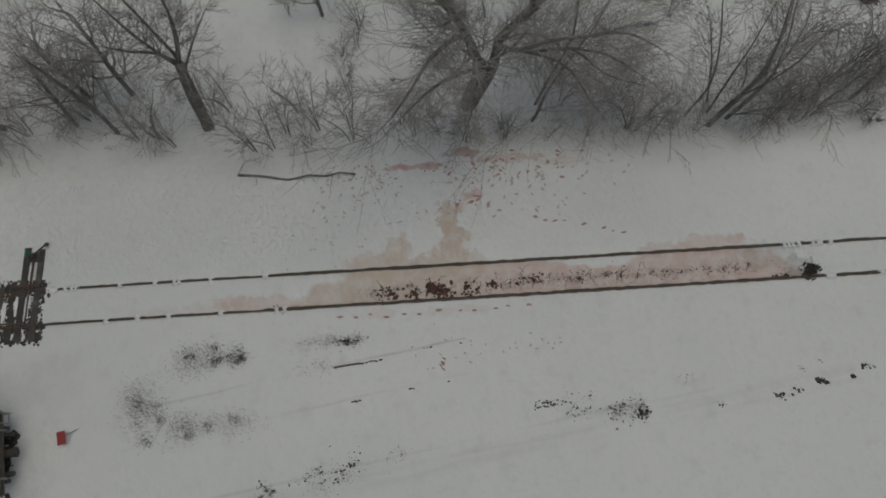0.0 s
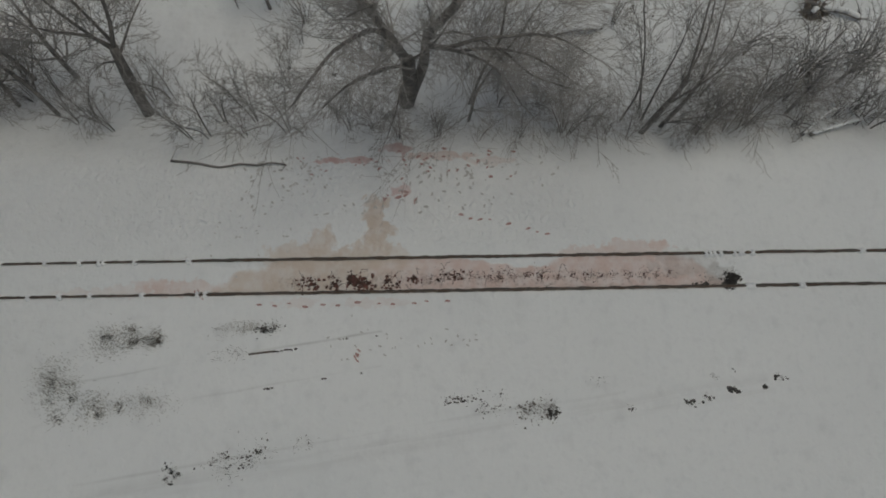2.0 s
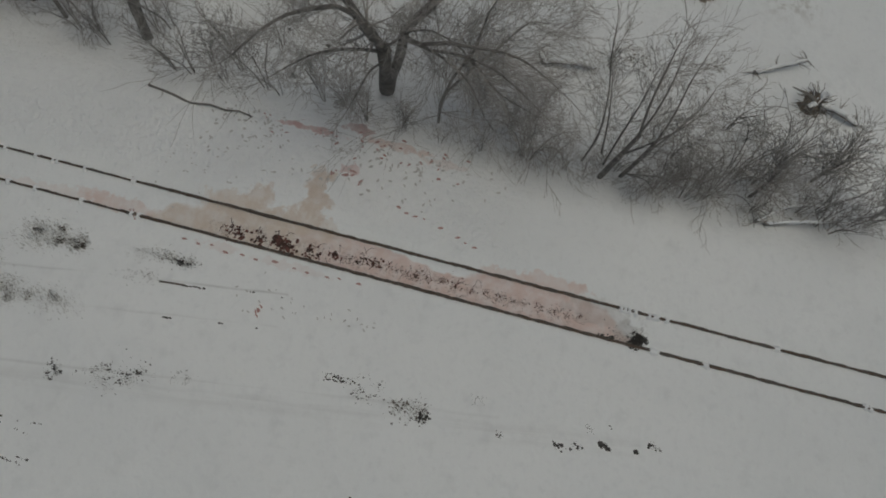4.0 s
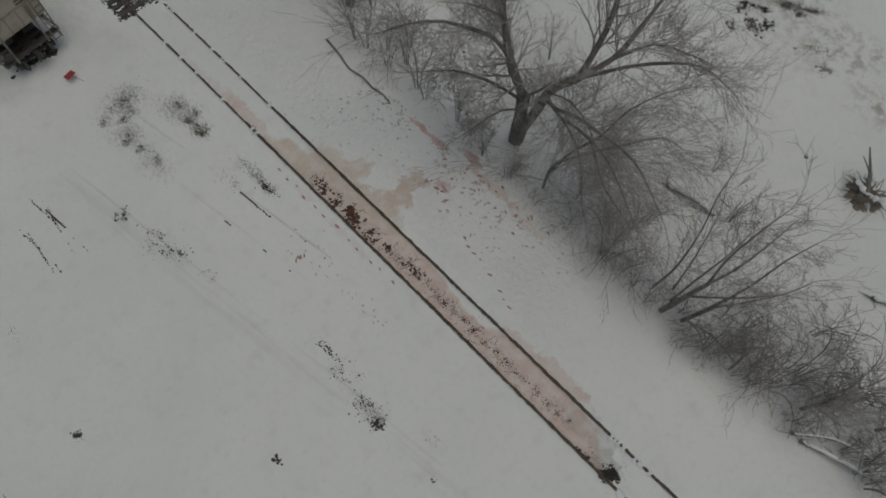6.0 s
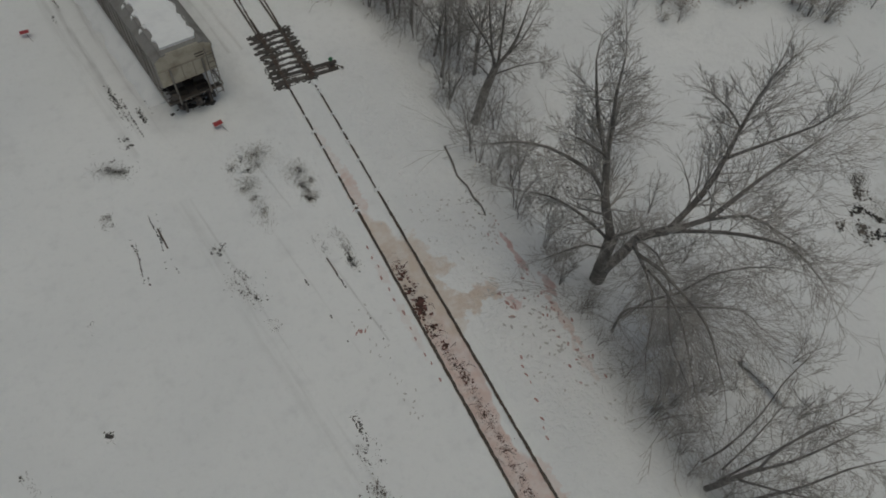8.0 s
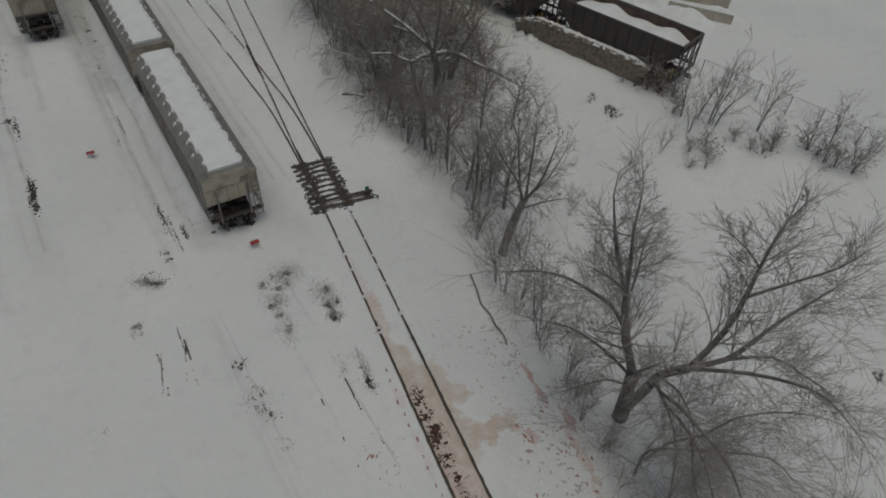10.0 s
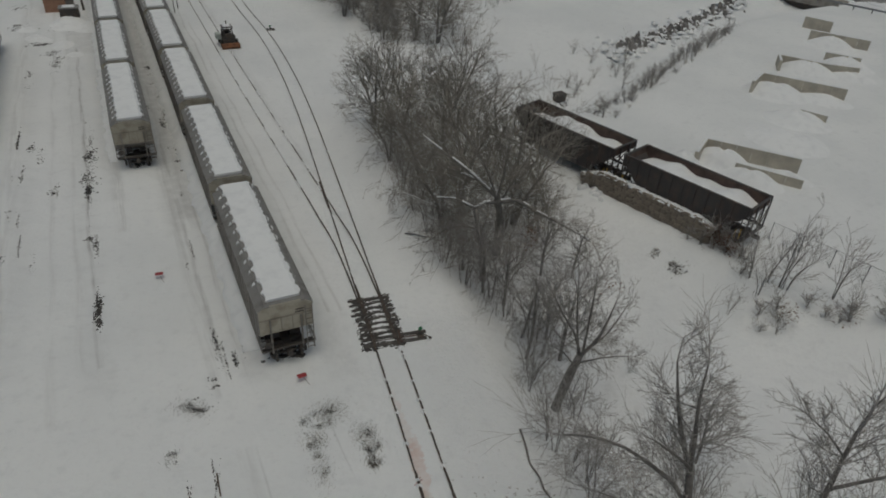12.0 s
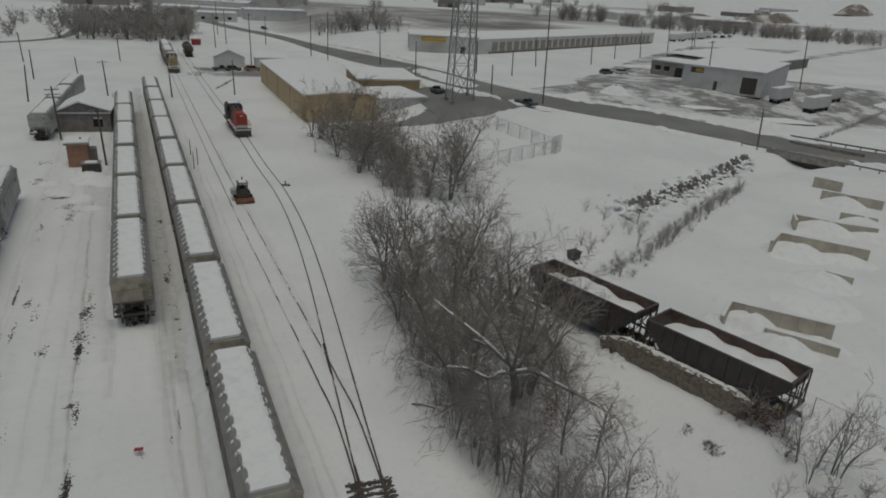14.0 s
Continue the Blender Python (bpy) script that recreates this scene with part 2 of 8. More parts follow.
M = {
    "ground": snow_ground_material(),
    "lot": lot_material(),
    "snow": mat("snow_cap", (0.84, 0.85, 0.86), 0.75, 0, 1.2, 0.06, 14, 0.12, (0.76, 0.77, 0.785), 0.4),
    "steel": mat("rusty_rail_steel", (0.095, 0.084, 0.076), 0.55, 0.3, 3, 0.3, 50, 0.2, (0.10, 0.065, 0.045)),
    "tie": mat("creosoted_timber", (0.062, 0.057, 0.053), 0.9, 0, 2, 0.5, 30, 0.5, (0.10, 0.092, 0.085), 0.4, 0.5),
    "ballast": mat("dark_ballast_and_soil", (0.07, 0.062, 0.055), 0.95, 0, 6, 0.5, 40, 0.6, (0.16, 0.145, 0.135), 0.4),
    "clod": mat("dark_frozen_soil", (0.060, 0.056, 0.053), 0.95, 0, 5, 0.5, 30, 0.5, (0.13, 0.122, 0.115), 0.4),
    "grit": mat("red_brown_grit", (0.075, 0.045, 0.038), 0.9, 0, 5, 0.5, 30, 0.5, (0.21, 0.095, 0.08), 0.45),
    "rose": mat("rose_stained_snow", (0.45, 0.285, 0.27), 0.8, 0, 3, 0.3, 30, 0.3, (0.33, 0.17, 0.16), 0.4),
    # grey holds the shade that sits in trodden footprint hollows
    "print": mat("grey_trodden_snow", (0.56, 0.55, 0.54), 0.85, 0, 3, 0.3, 30, 0.3, (0.44, 0.43, 0.425), 0.4),
    "bark": mat("grey_brown_bark", (0.22, 0.206, 0.192), 0.95, 0, 3, 0.4, 25, 0.7, (0.145, 0.135, 0.125), 0.45),
    "twig": mat("grey_brown_twigs", (0.35, 0.334, 0.318), 0.95, 0, 2, 0.3, 20, 0.2, (0.26, 0.246, 0.232), 0.5, 0.2),
    "twig_brown": mat("warm_brown_twigs", (0.31, 0.288, 0.256), 0.95, 0, 2, 0.3, 20, 0.2, (0.22, 0.203, 0.178), 0.5, 0.2),
    # distance haze put into the colour: twigs paler and greyer than their own
    "twig_haze": mat("pale_grey_twigs", (0.38, 0.362, 0.34), 0.95, 0, 2, 0.3, 20, 0.2, (0.28, 0.264, 0.246), 0.5, 0.2),
    "twig_warm": mat("ochre_twigs", (0.30, 0.25, 0.20), 0.95, 0, 2, 0.3, 20, 0.2, (0.17, 0.14, 0.11), 0.5),
    "weed": mat("dry_dead_weeds", (0.15, 0.138, 0.127), 0.95, 0, 3, 0.4, 20, 0.2, (0.17, 0.145, 0.115), 0.4),
    "leaf": mat("dry_brown_leaves", (0.16, 0.085, 0.05), 0.9, 0, 3, 0.4, 20, 0.2, (0.10, 0.06, 0.04), 0.4),
    "cargrey": mat("weathered_grey_car_paint", (0.235, 0.218, 0.20), 0.6, 0, 0.9, 0.2, 12, 0.1, (0.155, 0.138, 0.12), 0.45, 0.2),
    "carpale": mat("pale_grey_car_paint", (0.42, 0.42, 0.415), 0.6, 0, 0.9, 0.2, 12, 0.1, (0.32, 0.315, 0.305), 0.45, 0.2),
    "carbeige": mat("stained_beige_car_paint", (0.40, 0.37, 0.30), 0.6, 0, 1.4, 0.25, 12, 0.1, (0.27, 0.235, 0.18), 0.45, 0.2),
    "carslope": mat("stained_slope_sheet", (0.33, 0.30, 0.245), 0.7, 0, 1.4, 0.3, 12, 0.1, (0.19, 0.165, 0.13), 0.45),
    "carroof": mat("grimy_roof_sheet", (0.24, 0.234, 0.226), 0.6, 0.0, 1.5, 0.25, 12, 0.1, (0.17, 0.16, 0.15), 0.4),
    "iron": mat("grimy_black_iron", (0.075, 0.068, 0.063), 0.65, 0.1, 3, 0.4, 30, 0.3, (0.115, 0.088, 0.068), 0.42),
    "hopper": mat("black_open_car_paint", (0.068, 0.062, 0.061), 0.55, 0, 1.2, 0.3, 15, 0.2, (0.10, 0.075, 0.064), 0.42),
    "hopper_in": mat("rusty_brown_car_lining", (0.115, 0.080, 0.066), 0.85, 0, 1.5, 0.35, 15, 0.3, (0.07, 0.05, 0.043), 0.45),
    "concrete": mat("stained_concrete", (0.50, 0.465, 0.39), 0.9, 0, 0.8, 0.2, 10, 0.3, (0.40, 0.37, 0.315), 0.5, 0.12),
    "concrete_grey": mat("old_grey_concrete", (0.34, 0.32, 0.29), 0.9, 0, 1.0, 0.25, 10, 0.4, (0.22, 0.20, 0.18), 0.45),
    "stonewall": mat("brown_rubble_masonry", (0.24, 0.205, 0.165), 0.95, 0, 1.8, 0.5, 8, 0.8, (0.14, 0.118, 0.098), 0.5, 0.35),
    "rock": mat("dark_bank_rock", (0.15, 0.143, 0.136), 0.95, 0, 1.0, 0.5, 8, 0.8, (0.30, 0.285, 0.27), 0.45, 0.5),
    "spoil": mat("brown_spoil_with_snow", (0.20, 0.175, 0.15), 0.95, 0, 0.06, 0.4, 0.8, 0.6, (0.72, 0.725, 0.73), 0.42),
    "asphalt": mat("damp_asphalt", (0.20, 0.196, 0.19), 0.75, 0, 0.08, 0.25, 3, 0.2, (0.26, 0.255, 0.25), 0.45),
    "ochre": mat("ochre_metal_cladding", (0.50, 0.39, 0.235), 0.7, 0, 0.3, 0.12, 6, 0.1, (0.45, 0.35, 0.22), 0.4),
    "white": mat("off_white_cladding", (0.60, 0.595, 0.58), 0.7, 0, 0.2, 0.15, 5, 0.1, (0.50, 0.495, 0.48), 0.4),
    "greywall": mat("light_grey_cladding", (0.58, 0.58, 0.58), 0.65, 0, 0.3, 0.12, 5, 0.1, (0.48, 0.48, 0.48), 0.4),
    "darkwall": mat("weathered_dark_boards", (0.25, 0.235, 0.22), 0.9, 0, 0.8, 0.35, 8, 0.3, (0.18, 0.168, 0.156), 0.5),
    "brick": mat("orange_red_brick", (0.38, 0.225, 0.155), 0.9, 0, 1.5, 0.25, 14, 0.4, (0.31, 0.18, 0.125), 0.5),
    "red": mat("faded_red_paint", (0.33, 0.045, 0.05), 0.6, 0, 3, 0.2, 20, 0.1, (0.27, 0.04, 0.045), 0.4),
    "locored": mat("orange_red_engine_paint", (0.36, 0.055, 0.03), 0.5, 0, 1.5, 0.2, 15, 0.1, (0.33, 0.06, 0.035), 0.4),
    "tanpaint": mat("faded_yellow_paint", (0.42, 0.33, 0.17), 0.6, 0, 1.2, 0.3, 12, 0.1, (0.26, 0.21, 0.13), 0.5),
    "yellow": mat("worn_yellow_paint", (0.47, 0.30, 0.06), 0.6, 0, 1.5, 0.25, 15, 0.1, (0.36, 0.23, 0.07), 0.4),
    "rust": mat("rusty_orange_steel", (0.23, 0.10, 0.05), 0.85, 0, 2, 0.3, 18, 0.3, (0.12, 0.06, 0.035), 0.45),
    "greenwhite": mat("pale_green_paint", (0.42, 0.47, 0.44), 0.5, 0, 2, 0.2, 12, 0.1, (0.34, 0.36, 0.33), 0.4),
    "green": mat("green_target_paint", (0.03, 0.20, 0.09), 0.6, 0, 3, 0.2, 20),
    "glass": mat("dark_window_glass", (0.02, 0.023, 0.026), 0.12, 0, 2, 0.2, 10, 0.0),
    "black": mat("black_rubber", (0.02, 0.02, 0.02), 0.8, 0, 3, 0.3, 20),
    "pole": mat("weathered_pole_wood", (0.13, 0.115, 0.10), 0.9, 0, 2, 0.3, 20, 0.4, (0.09, 0.08, 0.07), 0.4),
    "galv": mat("galvanised_steel", (0.30, 0.305, 0.31), 0.45, 0.6, 2, 0.2, 20, 0.1),
    "paintgrey": mat("dark_grey_vehicle_paint", (0.09, 0.092, 0.095), 0.4, 0, 2, 0.15, 10, 0.0),
}

# ---- mesh helpers ----


class Mesh:
    """Collects points and faces of one part."""

    def __init__(self):
        self.v, self.f = [], []

    def add(self, verts, faces):
        o = len(self.v)
        self.v += [tuple(p) for p in verts]
        self.f += [tuple(o + i for i in q) for q in faces]
        return self

    def box(self, x0, x1, y0, y1, z0, z1, taper=0.0):
        """A block; taper draws its top in."""
        t = taper
        return self.add([(x0, y0, z0), (x1, y0, z0), (x1, y1, z0), (x0, y1, z0), (x0 + t, y0 + t, z1), (x1 - t, y0 + t, z1), (x1 - t, y1 - t, z1), (x0 + t, y1 - t, z1)],
                        [(3, 2, 1, 0), (4, 5, 6, 7), (0, 1, 5, 4), (1, 2, 6, 5), (2, 3, 7, 6), (3, 0, 4, 7)])

    def tube(self, p, q, r0, r1=None, n=8):
        p, q = Vector(p), Vector(q)
        r1 = r0 if r1 is None else r1
        d = (q - p).normalized()
        a = d.orthogonal().normalized()
        b = d.cross(a)
        ring = [(math.cos(2 * math.pi * i / n), math.sin(2 * math.pi * i / n)) for i in range(n)]
        vs = [p + r0 * (c * a + s * b) for c, s in ring] + [q + r1 * (c * a + s * b) for c, s in ring]
        return self.add(vs, [(i, (i + 1) % n, n + (i + 1) % n, n + i) for i in range(n)] + [tuple(range(n))[::-1], tuple(range(n, 2 * n))])

    def beam(self, p, q, w, h=None):
        """A square bar from p to q."""
        p, q = Vector(p), Vector(q)
        h = h or w
        d = (q - p).normalized()
        a = d.cross(Vector((0, 0, 1)))
        a = a.normalized() if a.length > 1e-4 else Vector((1, 0, 0))
        b = a.cross(d)
        vs = [e + sa * a * w / 2 + sb * b * h / 2 for e in (p, q) for sa, sb in ((-1, -1), (1, -1), (1, 1), (-1, 1))]
        return self.add(vs, [(0, 1, 2, 3), (7, 6, 5, 4), (0, 4, 5, 1), (1, 5, 6, 2), (2, 6, 7, 3), (3, 7, 4, 0)])

    def prism(self, outline, z0, z1):
        """An upright slab over a plan outline."""
        n = len(outline)
        vs = [(x, y, z0) for x, y in outline] + [(x, y, z1) for x, y in outline]
        return self.add(vs, [(i, (i + 1) % n, n + (i + 1) % n, n + i) for i in range(n)] + [tuple(range(n))[::-1], tuple(range(n, 2 * n))])

    def loft(self, sections):
        """Joins closed sections of equal count and caps the ends."""
        n = len(sections[0])
        vs = [p for s in sections for p in s]
        fs = [(j * n + i, j * n + (i + 1) % n, (j + 1) * n + (i + 1) % n, (j + 1) * n + i) for j in range(len(sections) - 1) for i in range(n)]
        last = (len(sections) - 1) * n
        return self.add(vs, fs + [tuple(range(n))[::-1], tuple(range(last, last + n))])

    def lump(self, x, y, z, rx, ry, rz, rng, n=7, rough=0.3):
        """An uneven clod or mound with a flat foot."""
        vs, fs = [], []
        for j, (s, h) in enumerate(((1.0, 0.0), (0.8, 0.55), (0.38, 0.9))):
            for i in range(n):
                a = 2 * math.pi * (i + 0.5 * j) / n
                q = s * (1 + rng.uniform(-rough, rough))
                vs.append((x + rx * q * math.cos(a), y + ry * q * math.sin(a), z + rz * h * (1 + rng.uniform(-rough, rough) * 0.5)))
        vs.append((x, y, z + rz))
        for j in range(2):
            fs += [(j * n + i, j * n + (i + 1) % n, (j + 1) * n + (i + 1) % n, (j + 1) * n + i) for i in range(n)]
        fs += [(2 * n + i, 2 * n + (i + 1) % n, 3 * n) for i in range(n)]
        return self.add(vs, fs)

    def mesh(self, name, smooth=False):
        me = bpy.data.meshes.new(name)
        me.from_pydata(self.v, [], self.f)
        if smooth:
            me.polygons.foreach_set("use_smooth", [True] * len(me.polygons))
        me.update()
        return me


def part(name, m, material, parent, label="", smooth=False):
    """Links one mesh under a thing or under a part."""
    me = m.mesh(name, smooth) if isinstance(m, Mesh) else m
    if not me.materials:
        me.materials.append(M[material])
    ob = new(name, me)
    ob.parent = parent
    return tagged(ob, label)


def thing(name, label, category, m=None, group="", kind=""):
    """An Empty at a thing's base, to which its parts are added."""
    ob = new(name)
    if m is not None:
        ob.matrix_basis = m
    return tagged(ob, label, category, group, kind)


def solid(name, m, material, label, category, group="", kind="", smooth=False):
    """A thing of one mesh."""
    me = m.mesh(name, smooth)
    me.materials.append(M[material])
    return tagged(new(name, me), label, category, group, kind)


def smooth01(t):
    t = np.clip(t, 0, 1)
    return t * t * (3 - 2 * t)


def curve_points(keys, step):
    """Points along a smooth line through plan keys."""
    ks = [np.array(k, float) for k in keys]
    ks = [2 * ks[0] - ks[1]] + ks + [2 * ks[-1] - ks[-2]]
    out = []
    for i in range(1, len(ks) - 2):
        p0, p1, p2, p3 = ks[i - 1:i + 3]
        n = max(2, int(np.linalg.norm(p2 - p1) / step))
        for j in range(n):
            t = j / n
            out.append(0.5 * (2 * p1 + (p2 - p0) * t + (2 * p0 - 5 * p1 + 4 * p2 - p3) * t * t + (3 * p1 - p0 - 3 * p2 + p3) * t ** 3))
    out.append(ks[-2])
    return out


# ---- ground ----
HOP0 = np.array((29.95, 2.05))        # near end of the open cars' track
HOPD = np.array((-0.429, 0.903))      # its direction
HOPN = np.array((0.903, 0.429))       # to its outer side
CREEK = curve_points([(20, 26), (30, 35), (40, 42), (53, 51.5), (75, 65.5), (97, 73.5), (125, 80), (180, 88), (320, 110)], 3.0)
CREEK_A = np.array(CREEK)


def ground_z(x, y):
    x, y = np.asarray(x, float), np.asarray(y, float)
    q = (x - HOP0[0]) * HOPN[0] + (y - HOP0[1]) * HOPN[1]
    z = -1.25 * smooth01((x - 4.8) / 4.5) * (1 - smooth01((q + 9) / 6.5)) * (1 - smooth01((y - 18) / 22))
    z = z + (0.48 * smooth01((q + 7.5) / 5.0) + 0.27 * smooth01((q + 2.3) / 0.4)) * smooth01((x - 9) / 8) * (1 - smooth01((y - 40) / 40)) * (1 - smooth01((x - 95) / 20))
    # the land beyond the creek climbs above the yard
    d = np.full(x.shape, 200.0)
    near = (x > 5) & (x < 400) & (y > 10) & (y < 420)
    if np.any(near):
        xs, ys = x[near], y[near]
        best = np.full(xs.shape, 200.0)
        for px, py in CREEK_A:
            best = np.minimum(best, np.hypot(xs - px, ys - py))
        d[near] = best
    z = z - 1.8 * (1 - smooth01((d - 1.0) / 5.0))
    beyond = y > np.interp(x, CREEK_A[:, 0], CREEK_A[:, 1])
    z = z + 4.5 * smooth01((d - 5.0) / 55.0) * smooth01((x - 18) / 30) * beyond
    # hills on the horizon
    z = z + 75 * smooth01((x - 700) / 1100) * smooth01((y - 60) / 200)
    # the stretch between the rails that was dug out
    z = z - 0.10 * (1 - smooth01((np.abs(x) - 0.52) / 0.14)) * smooth01((y + 35.2) / 1.0) * (1 - smooth01((y + 13.0) / 1.2))
    return z


def spread(stops):
    """Even grid lines between stops: (from, to, step), then ever wider ones."""
    out = []
    for a, b, s in stops:
        out += list(np.arange(a, b, s))
    return out


def build_ground():
    far = [60 * 1.25 ** i for i in range(1, 20)]
    xs = np.array(sorted([-50 - f for f in far]) + spread([(-50, -2, 1.0), (-2, 7, 0.11), (7, 60, 0.9), (60, 130, 2.0)]) + [130 + f for f in far])
    ys = np.array(sorted([-70 - f for f in far]) + spread([(-70, -40, 1.0), (-40, 4, 0.24), (4, 100, 0.9), (100, 200, 3.0)]) + [200 + f for f in far])
    X, Y = np.meshgrid(xs, ys)
    Z = ground_z(X, Y)
    rng = np.random.default_rng(5)
    inner = (np.abs(X) < 60) & (Y > -65) & (Y < 110)
    waves = sum(a * np.sin(kx * X + ky * Y + ph) for a, kx, ky, ph in [(0.010, *rng.uniform(-0.9, 0.9, 2), rng.uniform(0, 6)) for _ in range(8)])
    Z = Z + waves * inner * (np.abs(X) > 1.4)
    rough = rng.normal(0, 0.006, X.shape)
    rough[(X > 7) & (X < 25)] *= 6.0
    rough[(X > 1.5) & (X < 7) & (Y > -30) & (Y < -12)] *= 1.6
    Z = Z + rough * inner * (np.abs(X) > 0.9)
    ny, nx = X.shape
    verts = np.stack([X, Y, Z], -1).reshape(-1, 3)
    idx = np.arange(ny * nx).reshape(ny, nx)
    faces = np.stack([idx[:-1, :-1], idx[:-1, 1:], idx[1:, 1:], idx[1:, :-1]], -1).reshape(-1, 4)
    me = bpy.data.meshes.new("ground")
    me.from_pydata(verts.tolist(), [], faces.tolist())
    me.polygons.foreach_set("use_smooth", [True] * len(me.polygons))
    me.materials.append(M["ground"])
    return tagged(new("ground", me), "snow covered rail yard ground with rose and tan spill stains", "snow", kind="structure")


build_ground()


def gz(x, y):
    return float(ground_z(np.array([x]), np.array([y]))[0])


# ---- railway tracks ----
RNG = random.Random(11)
MAIN = [(0.02, -120), (0.0, -60), (0.0, -20), (0, -4), (-0.12, 6), (-0.2, 17), (-0.4, 34), (-1.0, 48), (-2.3, 62), (-4.6, 77), (-7.2, 96), (-9.6, 112), (-14.3, 142), (-29, 240)]
SIDE = [(-0.02, -1.0), (-0.55, 8.9), (-1.25, 14), (-1.85, 18), (-3.75, 30), (-5.0, 38), (-6.9, 50), (-9.9, 70), (-12.0, 84), (-20.8, 144), (-35, 240)]


def offset_line(keys, off, step, y0=None, y1=None):
    pts = curve_points(keys, step)
    out = []
    for i, p in enumerate(pts):
        t = pts[min(i + 1, len(pts) - 1)] - pts[max(i - 1, 0)]
        t = t / np.linalg.norm(t)
        q = p + off * np.array((t[1], -t[0]))
        if (y0 is None or q[1] >= y0) and (y1 is None or q[1] <= y1):
            out.append(q)
    return out


def rail_mesh(line, z, m=None):
    """The head, web and foot of a rail swept along a plan line."""
    prof = [(-0.07, 0.0), (0.07, 0.0), (0.07, 0.02), (0.015, 0.035), (0.015, 0.10), (0.037, 0.115), (0.037, 0.15), (-0.037, 0.15), (-0.037, 0.115), (-0.015, 0.10), (-0.015, 0.035), (-0.07, 0.02)]
    secs = []
    for i, p in enumerate(line):
        t = line[min(i + 1, len(line) - 1)] - line[max(i - 1, 0)]
        t = t / np.linalg.norm(t)
        n = (t[1], -t[0])
        secs.append([(p[0] + a * n[0], p[1] + a * n[1], z + h) for a, h in prof])
    return (m or Mesh()).loft(secs)


def strip_mesh(line, half, z, rng, uneven=0.35):
    """Bare ballast along a rail, with ragged edges, sitting slightly proud of the snow."""
    m = Mesh()
    L, R = [], []
    for i, p in enumerate(line):
        t = line[min(i + 1, len(line) - 1)] - line[max(i - 1, 0)]
        t = t / np.linalg.norm(t)
        n = np.array((t[1], -t[0]))
        a, b = half * (1 + rng.uniform(-uneven, uneven)), half * (1 + rng.uniform(-uneven, uneven))
        L.append((*(p - a * n), z)), R.append((*(p + b * n), z))
    N = len(L)
    m.add(L + R, [(i, N + i, N + i + 1, i + 1) for i in range(N - 1)])
    return m


def track(name, label, keys, y0, y1, ballast, z=-0.06):
    t = thing(name, label, "railway track", kind="structure")
    for off in (-0.7525, 0.7525):
        line = offset_line(keys, off, 1.0, y0, y1)
        part("rail", rail_mesh(line, z), "steel", t)
        for a, b, half in ballast:
            fine = offset_line(keys, off + 0.03, 0.22, a, b)
            if len(fine) > 2:
                part("ballast_gap", strip_mesh(fine, half, 0.022, RNG), "ballast", t, "dark ballast showing beside the rail")
    return t


main = track("railway_track", "dark steel rails of the main track sunk in snow", MAIN, -119, 238, [(-60, -11.5, 0.07), (-11, 20, 0.05), (20, 98, 0.045)])
side = track("railway_track", "steel rails of the diverging siding half buried in snow", SIDE, 2.0, 236, [(2.5, 33, 0.05)], -0.075)
# the crossing piece where the inner rails meet, and the switch blades
part("frog", Mesh().add([(-1.05, 15.2, 0.0), (-0.84, 15.2, 0.0), (-0.98, 19.8, 0.0), (-1.15, 19.8, 0.0), (-1.0, 15.2, 0.085), (-0.89, 15.2, 0.085), (-1.03, 19.8, 0.085), (-1.1, 19.8, 0.085)],
                     [(4, 5, 6, 7), (0, 1, 5, 4), (1, 2, 6, 5), (2, 3, 7, 6), (3, 0, 4, 7)]), "steel", side, "dark crossing frog")
for x0, x1 in ((-0.62, -0.78), (0.60, 0.66)):
    part("switch_blade", rail_mesh([np.array((x0, -1.5)), np.array((x0 - 0.03, 1.5)), np.array((x1, 4.5))], -0.085), "steel", main)
# swept timbers under the switch
for i in range(10):
    y = -1.95 + 0.52 * i
    long = i in (0, 1)
    a, b = (-1.45 + RNG.uniform(-0.12, 0.1), 2.62 + 0.1 * i) if long else (-1.5 + RNG.uniform(-0.2, 0.15), 1.12 + RNG.uniform(-0.15, 0.15))
    if long:
        y = -1.9 + 0.62 * i
    t = Mesh().box(a, b, y - 0.135, y + 0.135, -0.1, 0.055, 0.012)
    part("tie", t, "tie", main)
m = Mesh()
for i in range(2200):
    side_heap = i % 3 == 0
    y = RNG.uniform(-2.25, 3.0) if i % 4 == 1 else -1.95 + 0.52 * RNG.randrange(10) + RNG.choice((-0.15, 0.15)) + RNG.gauss(0, 0.09)
    x = RNG.choice((-1.2, -0.9, 0.75, 1.0)) + RNG.gauss(0, 0.16) if side_heap else RNG.uniform(-1.6, 1.25)
    s = RNG.uniform(0.03, 0.10) * (1.2 if side_heap else 0.9)
    m.lump(x, y + (RNG.uniform(-0.25, 0.25) if side_heap else 0), 0, s * RNG.uniform(0.5, 1.3), s * 0.8, s * 0.45, RNG, 6, 0.5)
tagged(part("ballast", m, "clod", main, "dark soil and ballast swept bare"), kind="stuff")
m = Mesh()
for i in range(8):
    y = -1.55 + 0.52 * i
    m.lump(RNG.uniform(-0.15, 0.15), y, 0.0, 0.52, 0.16, 0.06, RNG, 11, 0.28)
    m.lump(RNG.uniform(-1.35, -1.1), y, 0.0, 0.26, 0.11, 0.055, RNG, 9, 0.3)
    m.lump(RNG.uniform(1.0, 1.2), y, 0.0, 0.22, 0.10, 0.05, RNG, 9, 0.3)
tagged(part("packed_snow", m, "snow", main, "snow left between the timbers", True), kind="stuff")
